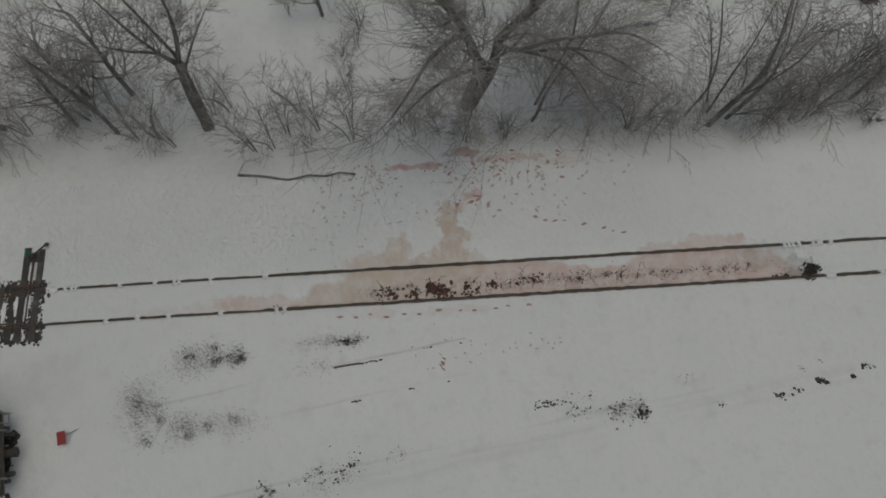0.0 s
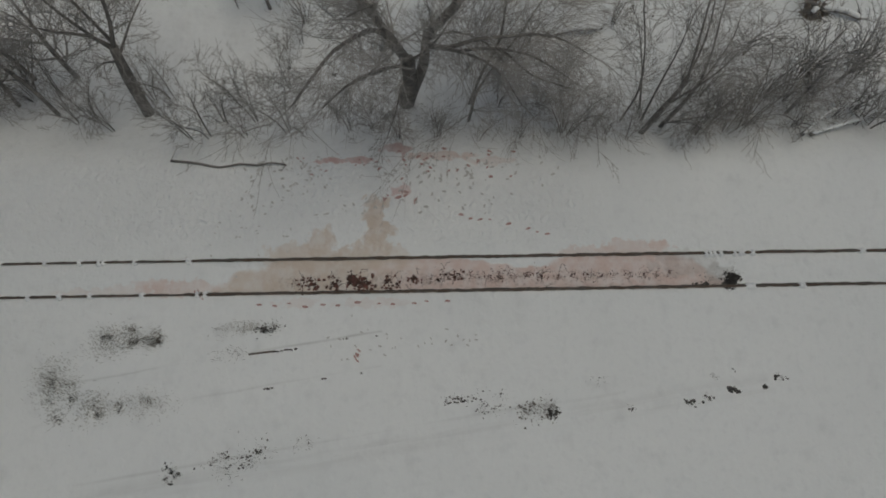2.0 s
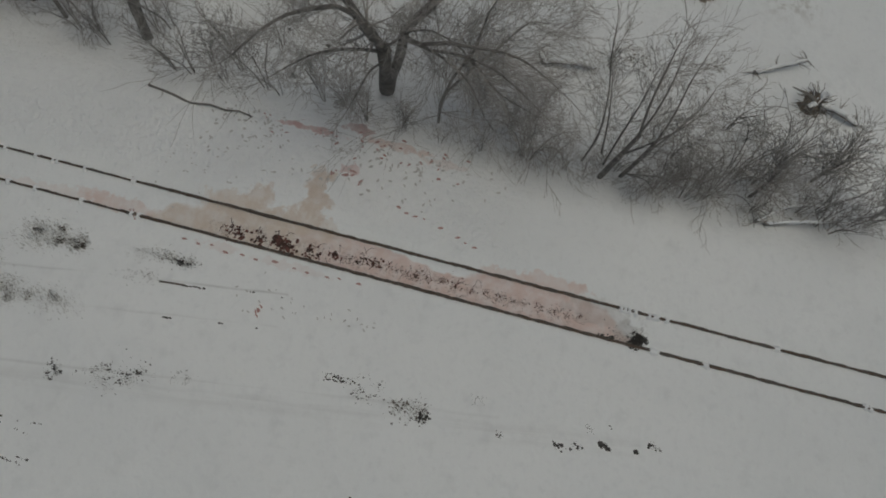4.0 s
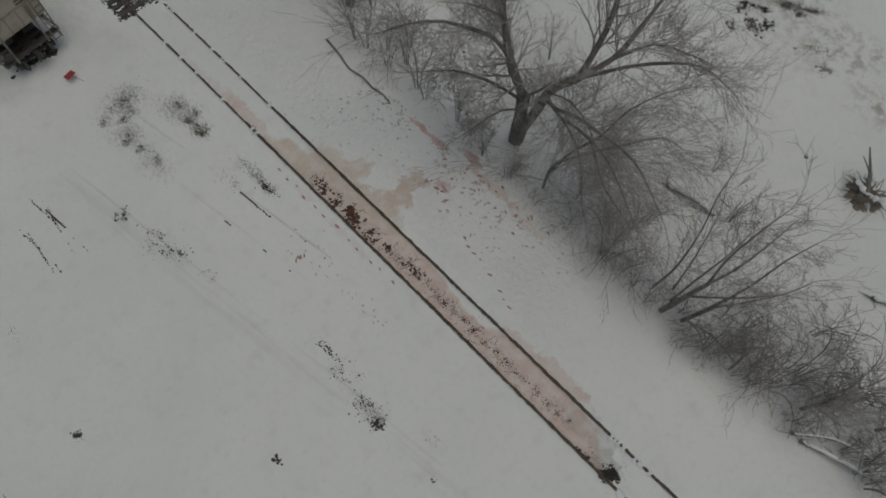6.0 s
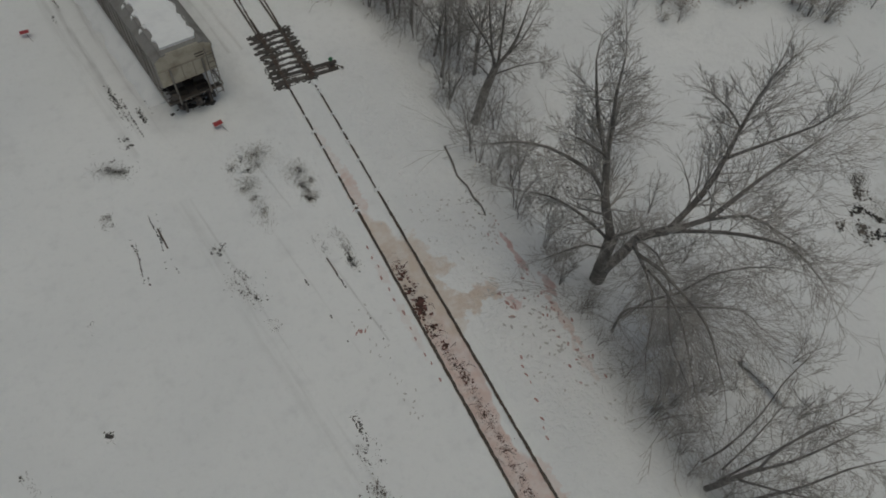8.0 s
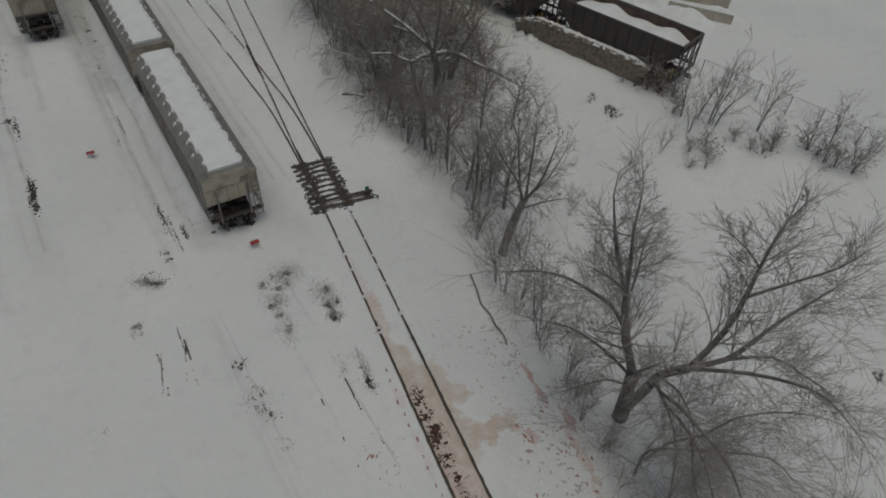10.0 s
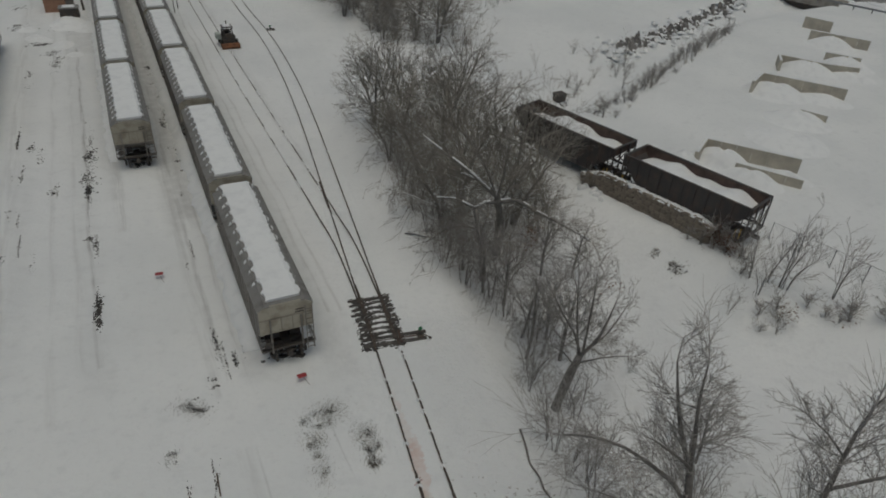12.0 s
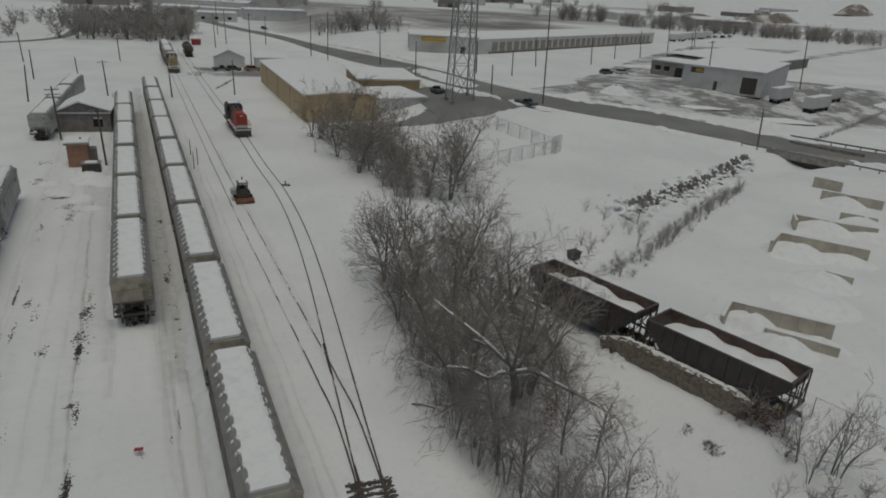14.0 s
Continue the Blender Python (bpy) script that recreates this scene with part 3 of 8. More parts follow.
# throw rod
part("throw_rod", Mesh().beam((-0.7, -1.55, 0.06), (2.2, -1.6, 0.07), 0.05), "steel", main)

# snow that bridges the rails here and there
m = Mesh()
GAPS = [(-0.75, y, w) for y, w in ((-4.9, 0.10), (-6.3, 0.08), (-7.6, 0.14), (-9.7, 0.12), (-12.3, 0.22), (-36.0, 0.5), (-38.2, 0.15), (-45, 0.2))] + \
       [(0.75, y, w) for y, w in ((-2.7, 0.5), (-5.4, 0.12), (-6.9, 0.12), (-7.7, 0.25), (-9.3, 0.06), (-11.6, 0.10), (-34.6, 0.45), (-35.7, 0.35), (-36.2, 0.1), (-41, 0.1), (-3.5, 0.15))]
for x, y, w in GAPS:
    for j in range(max(2, int(w / 0.08))):
        yy = y + RNG.uniform(-w, w)
        m.lump(x + RNG.uniform(-0.03, 0.03), yy, -0.03, 0.17, 0.15, 0.15, RNG, 8, 0.2)
for keys, spots in ((MAIN, ((6.3, 0.2), (14.5, 0.3), (24.5, 0.25), (40, 0.2))), (SIDE, ((19.5, 0.8), (24, 1.2), (28, 1.2), (32, 1.5), (36, 1.2), (41, 2.0), (46, 1.4), (55, 2)))):
    for off in (-0.7525, 0.7525):
        for y0, w in spots:
            y1 = y0 + RNG.uniform(-1.5, 1.5)
            for p in offset_line(keys, off, 0.12, y1 - w, y1 + w):
                if RNG.random() < 0.8:
                    m.lump(p[0], p[1], -0.03, 0.15, 0.12, 0.13, RNG, 7, 0.2)
solid("snow_bridges", m, "snow", "small lumps of snow lying across the rails", "snow", kind="stuff", smooth=True)


def switch_stand(label, m, rod):
    t = thing("switch_stand", label, "switch stand", m)
    part("base", Mesh().box(-0.22, 0.22, -0.3, 0.3, 0, 0.08, 0.02).box(-0.12, 0.12, -0.14, 0.14, 0.08, 0.34, 0.03), "iron", t)
    part("mast", Mesh().tube((0, 0, 0.3), (0, 0, 0.62), 0.03, 0.025), "iron", t)
    part("target", Mesh().tube((0, -0.02, 0.55), (0, 0.02, 0.55), 0.14, 0.14, 14), "green", t, "green round target")
    part("lever", Mesh().beam((0.05, -0.1, 0.25), (0.5, -0.5, 0.16), 0.05).lump(0.52, -0.52, 0.08, 0.09, 0.09, 0.14, RNG), "iron", t)
    if rod:
        part("connecting_rod", Mesh().beam((-0.2, 0, 0.03), (-1.45, 0.02, 0.03), 0.06), "hopper_in", t, "rusty rod towards the rail")
    else:
        part("foot", Mesh().box(-0.55, -0.3, -0.3, 0.0, 0, 0.3, 0.04), "iron", t)
        part("foot", Mesh().box(0.25, 0.5, -0.4, -0.1, 0, 0.3, 0.04), "iron", t)
    return t


switch_stand("low black switch stand with green target on long timbers", pose(2.25, -1.62, 0.06), True)
switch_stand("small black switch stand beside the curved main track", pose(-1.45, 65.2, 0.0, 0, 0, 8), False)
part("guard_bar", Mesh().beam((0.95, -2.05, 0.10), (0.98, -0.9, 0.10), 0.14, 0.08), "hopper_in", main, "rusty bar beside the rail")


def derail_sign(x, y, rz, h):
    t = thing("warning_flag", "small red rectangular warning flag on a thin bent post", "sign", pose(x, y, gz(x, y), 0, 0, rz), "red warning flags")
    part("post", Mesh().tube((0.25, -0.55, 0), (0.02, -0.02, h), 0.012, 0.012, 6), "iron", t)
    part("flag", Mesh().box(-0.26, 0.26, -0.16, 0.16, h, h + 0.02), "red", t)
    return t


derail_sign(-5.45, -3.75, 12, 0.35)
derail_sign(-13.7, 8.3, 0, 0.35)


# ---- rail cars ----
def covered_hopper(seed, dirt="carbeige", paint="cargrey"):
    """Length 14.9 over the ends, along y from 0."""
    rng = random.Random(seed)
    L, W = 14.9, 1.56
    t = thing("covered_hopper_car", "grey covered hopper rail car with snow on its roof", "rail car", group="covered hopper cars")
    # body: upright sides, ends sloping in under the top panel
    sec = lambda y, zb, w=W: [(-w, y, 4.05), (-w, y, zb), (w, y, zb), (w, y, 4.05), (w * 0.62, y, 4.42), (-w * 0.62, y, 4.42)]
    part("roof_sheet", Mesh().loft([[(-W * 1.01, y, 4.06), (W * 1.01, y, 4.06), (W * 0.63, y, 4.435), (-W * 0.63, y, 4.435)] for y in (0.24, L - 0.24)]), "carroof", t)
    part("body", Mesh().loft([sec(0.25, 2.5), sec(0.3, 2.3), sec(1.75, 1.35), sec(L - 1.75, 1.35), sec(L - 0.3, 2.3), sec(L - 0.25, 2.5)]), paint, t)
    for y, s in ((0.25, -1), (L - 0.25, 1)):
        pan = Mesh().add([(-W, y, 2.4), (W, y, 2.4), (W, y, 4.05), (W * 0.62, y, 4.42), (-W * 0.62, y, 4.42), (-W, y, 4.05)] + [(px, y + s * 0.06, pz) for px, pz in ((-W, 2.4), (W, 2.4), (W, 4.05), (W * 0.62, 4.42), (-W * 0.62, 4.42), (-W, 4.05))],
                         [(6, 7, 8, 9, 10, 11)] + [(i, (i + 1) % 6, 6 + (i + 1) % 6, 6 + i) for i in range(6)])
        part("end_panel", pan, dirt, t, "stained beige end panel")
        slope = Mesh().loft([[(-W + 0.12, y + s * 0.02, 2.41), (W - 0.12, y + s * 0.02, 2.41), (W - 0.12, y - s * 0.05, 2.45), (-W + 0.12, y - s * 0.05, 2.45)],
                             [(-W + 0.2, y - s * 1.25, 1.5), (W - 0.2, y - s * 1.25, 1.5), (W - 0.2, y - s * 1.32, 1.56), (-W + 0.2, y - s * 1.32, 1.56)]])
        part("slope_sheet", slope, "carslope", t, "dark stained slope sheet")
        part("end_band", Mesh().box(-W, W, min(y + s * 0.06, y + s * 0.10), max(y + s * 0.06, y + s * 0.10), 3.42, 3.5), "carslope", t)
        for x in (-0.95, -0.3, 0.35, 0.95):
            part("end_rib", Mesh().box(x - 0.03, x + 0.03, min(y + s * 0.06, y + s * 0.10), max(y + s * 0.06, y + s * 0.10), 2.42, 3.42), "carslope", t)
        for x in (-0.95, 0.85):
            part("end_post", Mesh().beam((x, y + s * 0.14, 0.95), (x, y + s * 0.14, 3.4), 0.09), paint, t)
        part("crossbeam", Mesh().beam((-W, y + s * 0.12, 1.2), (W, y + s * 0.12, 1.2), 0.12, 0.13).beam((-W, y + s * 0.1, 2.0), (-0.95, y + s * 0.1, 2.0), 0.06).beam((-W, y + s * 0.1, 1.6), (-0.95, y + s * 0.1, 1.6), 0.06), "iron", t)
        lad = Mesh()
        for x in (W - 0.05, W - 0.45):
            lad.beam((x, y + s * 0.22, 0.75), (x, y + s * 0.14, 4.0), 0.05)
        for r in range(9):
            lad.beam((W - 0.45, y + s * 0.2, 0.85 + 0.36 * r), (W - 0.05, y + s * 0.2, 0.85 + 0.36 * r), 0.035)
        lad.beam((W - 0.05, y + s * 0.2, 0.8), (W - 0.05, y - s * 1.3, 1.3), 0.05).beam((W - 0.05, y + s * 0.18, 3.2), (W - 0.05, y - s * 1.25, 1.5), 0.05)
        part("ladder", lad, paint, t)
        # dark lumps added on the snow as the shade beneath the car end
        under_shade = Mesh()
        for k in range(90):
            gy = y - s * rng.uniform(0.1, 2.6)
            g = rng.uniform(0.05, 0.22)
            under_shade.lump(rng.gauss(0, 0.55), gy, -0.03, g, g, g * rng.uniform(0.15, 0.4), rng, 6, 0.4)
        tagged(part("spilt_grime", under_shade, "clod", t, "dark lumps put in for the shade under the end of the car"), kind="stuff")
        part("platform", Mesh().box(-W, W, min(y, y - s * 0.35), max(y, y - s * 0.35), 0.98, 1.06, 0.02).box(-0.25, 0.25, min(y - s * 0.35, y - s * 1.6), max(y - s * 0.35, y - s * 1.6), 0.96, 1.04), "iron", t)
        part("coupler", Mesh().box(-0.12, 0.12, y - 0.2, y + 0.2, 0.72, 0.98).box(-0.17, 0.17, min(y, y + s * 0.45), max(y, y + s * 0.45), 0.68, 1.02, 0.05).lump(0, y + s * 0.35, 0.7, 0.2, 0.16, 0.34, rng), "iron", t, "rusty coupler")
        c = y - s * 1.2
        tr = part("truck", Mesh().beam((-1.0, c - 1.15, 0.52), (-1.0, c + 1.15, 0.52), 0.16, 0.3).beam((1.0, c - 1.15, 0.52), (1.0, c + 1.15, 0.52), 0.16, 0.3).beam((-1.05, c, 0.62), (1.05, c, 0.62), 0.4, 0.34), "iron", t)
        for dy in (-0.88, 0.88):
            for sx in (-0.75, 0.75):
                part("wheel", Mesh().tube((sx - 0.07, c + dy, 0.48), (sx + 0.07, c + dy, 0.48), 0.44, 0.46, 16), "iron", tr)
            part("axle", Mesh().tube((-0.75, c + dy, 0.48), (0.75, c + dy, 0.48), 0.08), "iron", tr)
        part("valve_box", Mesh().box(-0.75, -0.3, c - 0.2, c + 0.5, 1.1, 1.5, 0.05), "iron", t)
        part("air_tank", Mesh().tube((0.35, c + s * 0.1, 1.22), (0.95, c + s * 0.1, 1.22), 0.16, 0.16, 10), "iron", t)
        part("brake_wheel", Mesh().tube((-1.2, y + s * 0.2, 1.7), (-1.2, y + s * 0.26, 1.7), 0.24, 0.24, 14), "iron", t)
    for s in (-1, 1):
        part("side_sill", Mesh().box(min(s * W, s * (W + 0.06)), max(s * W, s * (W + 0.06)), 0.1, L - 0.1, 1.18, 1.42, 0.01), paint, t)
        part("top_chord", Mesh().box(min(s * W, s * (W + 0.05)), max(s * W, s * (W + 0.05)), 0.2, L - 0.2, 3.92, 4.10, 0.01), "carroof", t)
        for i in range(15):
            y = 0.9 + i * (L - 1.8) / 14
            part("rib", Mesh().box(min(s * W, s * (W + 0.05)), max(s * W, s * (W + 0.03)), y - 0.035, y + 0.035, 1.4, 3.95), paint, t)
    for i in range(3):
        y = 3.7 + i * 3.75
        part("hopper_bay", Mesh().loft([[(-1.35, y - 1.5, 1.4), (1.35, y - 1.5, 1.4), (1.35, y + 1.5, 1.4), (-1.35, y + 1.5, 1.4)][::-1], [(-0.7, y - 0.35, 0.45), (0.7, y - 0.35, 0.45), (0.7, y + 0.35, 0.45), (-0.7, y + 0.35, 0.45)][::-1]]), paint, t)
    roof = Mesh()
    for s in (-1, 1):
        roof.box(min(s * 0.9, s * 1.15), max(s * 0.9, s * 1.15), 0.1, L - 0.1, 4.4, 4.46)
    part("running_board", roof, "carroof", t)
    teeth = Mesh()
    for s in (-1, 1):
        for i in range(26):
            y = 0.45 + i * (L - 0.9) / 25
            teeth.beam((s * 1.05, y, 4.38), (s * (W - 0.06), y, 4.07), 0.09, 0.05)
    tagged(part("roof_rib", teeth, "carroof", t), kind="stuff")
    # roof snow, its long edges broken off between the ribs
    rows, y = [], 0.55
    while y < L - 0.95:
        pitch = 1.16 * rng.uniform(0.88, 1.12)
        bare, finger = 0.98 - rng.uniform(0, 0.12), 1.40 - rng.uniform(0, 0.16)
        if rng.random() < 0.12:
            finger = 1.1
        low, high = 1.0 - rng.uniform(0, 0.08), 1.16 + rng.uniform(0, 0.1)
        rows += [(y, bare + 0.06, low), (y + pitch * 0.22, bare, low + 0.08), (y + pitch * 0.5, bare - 0.02, high), (y + pitch * 0.74, bare + 0.05, high + 0.03), (y + pitch * 0.80, finger, high - 0.02), (y + pitch * 0.92, finger - 0.06, low + 0.04), (y + pitch * 0.97, bare + 0.08, low)]
        y += pitch
    drop = lambda x: 0.72 * max(0, abs(x) - 0.97)
    secs = []
    for y, l, r in rows:
        xs = (-l, -0.8, 0.8, r)
        secs.append([(x, y, 4.44 - drop(x)) for x in xs[::-1]] + [(x * 0.985, y, 4.58 - drop(x) + 0.02 * math.sin(2.1 * y)) for x in xs])
    part("snow_load", Mesh().loft(secs), "snow", t, "thick white snow with a ragged edge")
    bl = Mesh()
    for sx, s in ((W + 0.012, 1), (-W - 0.012, -1)):
        for j, (yy, w, h) in enumerate(((2.0, 1.0, 0.22), (2.0, 1.3, 0.18), (11.5, 1.8, 0.16), (11.5, 1.5, 0.16))):
            z = 3.4 - 0.32 * (j % 2)
            bl.box(min(sx, sx + s * 0.006), max(sx, sx + s * 0.006), yy, yy + w, z, z + h)
    for x0, z, w in ((0.55, 3.72, 0.5), (0.55, 3.55, 0.5)):
        bl.box(x0, x0 + w, 0.178, 0.184, z, z + 0.09)
    tagged(part("lettering", bl, "iron", t, "unreadable dark lettering"), kind="stuff")
    return t


SLOPE = 0.148
ANG = math.degrees(math.atan(SLOPE))


def line_a(y):
    return -6.0 - 0.152 * (y + 1.5)


def line_b(y):
    return -16.0 - SLOPE * (y - 25.3)


proto = [covered_hopper(s) for s in (1, 2, 3)]
used = set()
for fn, y0, count in ((line_a, -2.15, 9), (line_b, 25.2, 6)):
    for i in range(count):
        y = y0 + i * 15.75
        p = proto[(i * 2 + (fn is line_b)) % 3]
        m = pose(fn(y), y, 0.02, 0, 0, ANG)
        if p.name in used:
            copy_thing(p, m)
        else:
            p.matrix_basis = m
            used.add(p.name)
pale = covered_hopper(4, "carpale", "carpale")
pale.matrix_basis = pose(-33.1, 47.0, 0.0, 0, 0, 8.9)
for x, y, a in ((-30.7, 31.3, 8.9), (-39.2, 94, 4), (-40.4, 109.7, 4), (-41.6, 125.4, 4)):
    copy_thing(pale, pose(x, y, 0.0, 0, 0, a))

# snow ploughed up against the foot of the rows of cars
for fn, y0, y1, tall in ((line_a, -0.6, 139.0, 0.62), (line_b, 27.0, 118.0, 0.3)):
    bank, secs = random.Random(61), []
    y = y0
    while y < y1:
        x, h = fn(y), tall * bank.uniform(0.75, 1.2) * min(1.0, 0.3 + (y - y0) / 3.0)
        w = bank.uniform(2.35, 2.75)
        secs.append([(x - 1.40, y, -0.1), (x - 1.40, y, h), (x - 1.62, y, h * 0.92), (x - 0.5 * (1.62 + w), y, h * 0.42), (x - w, y, -0.02), (x - w, y, -0.1)])
        y += bank.uniform(0.45, 0.9)
    solid("snow_bank", Mesh().loft(secs), "snow", "low snow bank along the foot of the rail cars", "snow bank", kind="structure", smooth=True)

# long siding rails ending beyond the rows of cars
for fn, a, b in ((line_a, 140, 152), (line_b, 118, 132)):
    t = thing("siding_track", "rails of a snowed-in siding behind the cars", "railway track", kind="structure")
    for s in (-0.75, 0.75):
        part("rail", rail_mesh([np.array((fn(y) + s, y)) for y in np.arange(a, b, 2.0)], -0.02), "steel", t)


def open_hopper(seed, name="open_hopper_car"):
    """Black open car, 11.3 long along y from 0, with a heap of snow inside."""
    rng = random.Random(seed)
    L, W, Z0, Z1 = 11.3, 1.66, 1.55, 3.62
    t = thing(name, "black open hopper rail car heaped with snow inside", "rail car", group="open hopper cars")
    for s in (-1, 1):
        cut = [(0.06, Z1), (0.06, 3.0), (1.35, 1.75), (2.1, 0.95), (L - 2.1, 0.95), (L - 1.35, 1.75), (L - 0.06, 3.0), (L - 0.06, Z1)]
        sheet = lambda x0, x1: Mesh().loft([[(x, yy, zz) for yy, zz in cut] for x in (x0, x1)])
        part("side_wall", sheet(s * (W - 0.08), s * W), "hopper", t)
        part("side_lining", sheet(s * (W - 0.11), s * (W - 0.083)), "hopper_in", t, "rusty brown inside face")
        part("top_rail", Mesh().box(min(s * (W + 0.06), s * (W - 0.13)), max(s * (W + 0.06), s * (W - 0.13)), -0.05, L + 0.05, Z1, Z1 + 0.11, 0.015), "hopper", t)
        for i in range(11):
            y = 0.35 + i * (L - 0.7) / 10
            foot = 0.95 if 1 < i < 9 else (2.0 if i in (1, 9) else 2.9)
            part("side_stake", Mesh().box(min(s * W, s * (W + 0.11)), max(s * W, s * (W + 0.11)), y - 0.07, y + 0.07, foot, Z1, 0.01), "hopper", t)
        part("side_sill", Mesh().box(min(s * W, s * (W + 0.05)), max(s * W, s * (W + 0.05)), 0, L, 0.9, 1.12), "hopper", t)
    for y, s in ((0.0, -1), (L, 1)):
        part("end_wall", Mesh().box(-W + 0.11, W - 0.11, min(y - s * 0.02, y - s * 0.10), max(y - s * 0.02, y - s * 0.10), 3.0, Z1), "hopper_in", t)
        part("end_rail", Mesh().box(-W, W, min(y + s * 0.08, y - s * 0.13), max(y + s * 0.08, y - s * 0.13), Z1 + 0.002, Z1 + 0.112, 0.015), "hopper", t)
        part("end_slope", Mesh().loft([[(-W + 0.11, y - s * 0.04, 2.98), (W - 0.11, y - s * 0.04, 2.98), (W - 0.11, y - s * 0.1, 3.05), (-W + 0.11, y - s * 0.1, 3.05)], [(-W + 0.11, y - s * 2.1, 1.0), (W - 0.11, y - s * 2.1, 1.0), (W - 0.11, y - s * 2.15, 1.08), (-W + 0.11, y - s * 2.15, 1.08)]]), "hopper", t)
        for x in (-W + 0.06, -0.6, 0.6, W - 0.06):
            part("end_post", Mesh().beam((x, y + s * 0.05, 0.95), (x, y + s * 0.05, Z1), 0.10), "hopper", t)
        fr = Mesh()
        for z in (1.45, 1.9, 2.35, 2.8):
            fr.beam((-W, y + s * 0.06, z), (-0.6, y + s * 0.06, z), 0.045)
            fr.beam((-W + 0.02, y + s * 0.05, z), (-W + 0.02, y - s * 0.42, z), 0.04)
            fr.beam((W - 0.02, y + s * 0.05, z), (W - 0.02, y - s * 0.42, z), 0.04)
        for x in (-W + 0.02, W - 0.02):
            fr.beam((x, y - s * 0.42, 0.95), (x, y - s * 0.42, 2.7), 0.06).beam((x, y, 1.0), (x, y - s * 1.5, 1.6), 0.08).beam((x, y - s * 1.5, 0.9), (x, y - s * 0.5, 2.6), 0.07)
        fr.beam((-W, y + s * 0.06, 1.05), (W, y + s * 0.06, 1.05), 0.18, 0.22).beam((0.6, y + s * 0.06, 1.2), (W, y + s * 0.06, 3.2), 0.07)
        part("end_frame", fr, "hopper", t)
        part("grab_iron", Mesh().beam((-W - 0.1, y - s * 0.25, 1.0), (-W - 0.1, y - s * 0.25, 1.9), 0.07).beam((-W - 0.1, y - s * 0.6, 1.0), (-W - 0.1, y - s * 0.6, 1.7), 0.05), "yellow", t, "worn yellow grab iron")
        part("coupler", Mesh().box(-0.13, 0.13, min(y, y + s * 0.6), max(y, y + s * 0.6), 0.7, 0.98, 0.03).lump(0, y + s * 0.55, 0.68, 0.2, 0.16, 0.36, rng), "iron", t)
        c = y - s * 1.5
        tr = part("truck", Mesh().beam((-1.0, c - 1.1, 0.5), (-1.0, c + 1.1, 0.5), 0.16, 0.3).beam((1.0, c - 1.1, 0.5), (1.0, c + 1.1, 0.5), 0.16, 0.3).beam((-1.05, c, 0.6), (1.05, c, 0.6), 0.4, 0.34), "iron", t)
        for dy in (-0.85, 0.85):
            for sx in (-0.75, 0.75):
                part("wheel", Mesh().tube((sx - 0.07, c + dy, 0.45), (sx + 0.07, c + dy, 0.45), 0.42, 0.44, 16), "iron", tr)
    for i in range(2):
        y = 3.9 + i * 3.5
        part("hopper_bay", Mesh().loft([[(-1.4, y - 1.6, 1.2), (1.4, y - 1.6, 1.2), (1.4, y + 1.6, 1.2), (-1.4, y + 1.6, 1.2)][::-1], [(-0.6, y - 0.4, 0.4), (0.6, y - 0.4, 0.4), (0.6, y + 0.4, 0.4), (-0.6, y + 0.4, 0.4)][::-1]]), "hopper", t)
    # the heap of snow
    nx, ny = 9, 34
    vs = []
    for j in range(ny):
        for i in range(nx):
            x, y = (-W + 0.11) + (2 * W - 0.22) * i / (nx - 1), 0.12 + (L - 0.24) * j / (ny - 1)
            h = 2.82 + 0.62 * math.sin(math.pi * j / (ny - 1)) ** 0.6 + 0.22 * math.sin(0.95 * y + seed * 2.0) - 0.34 * (i / (nx - 1)) + 0.12 * math.sin(2.3 * y + 3 * i / nx)
            vs.append((x, y, min(h, Z1 - 0.05)))
    fs = [(j * nx + i, j * nx + i + 1, (j + 1) * nx + i + 1, (j + 1) * nx + i) for j in range(ny - 1) for i in range(nx - 1)]
    part("snow_load", Mesh().add(vs, fs), "snow", t, "white drifted snow", True)
    return t


HANG = math.degrees(math.atan2(-HOPD[0], HOPD[1]))
for i in range(2):
    p = HOP0 + HOPD * 12.45 * i
    c = open_hopper(3 + 4 * i)
    c.matrix_basis = pose(p[0], p[1], gz(p[0], p[1]), 0, 0, HANG)
t = thing("siding_track", "rails under the open cars, mostly under snow", "railway track", kind="structure")
for s in (-0.75, 0.75):
    part("rail", rail_mesh([HOP0 + HOPD * d + HOPN * s for d in np.arange(-4.0, 27, 1.5)], 0.42), "steel", t)

# ---- retaining wall below the open cars: stones in courses, snow along the top ----
wall = thing("retaining_wall", "brown rubble retaining wall with snow along its top beside the open cars", "wall", kind="structure")
WALL0, WALL_LEN, WALL_Z0, WALL_Z1 = HOP0 + HOPD * 2.2 - HOPN * 2.2, 12.6, 0.1, 2.3
rr = random.Random(9)


def wall_top(d):
    """The far end has crumbled away."""
    return WALL_Z1 - 0.9 * max(0.0, (d - 10.4) / 2.2) - 0.35 * max(0.0, (1.2 - d) / 1.2)


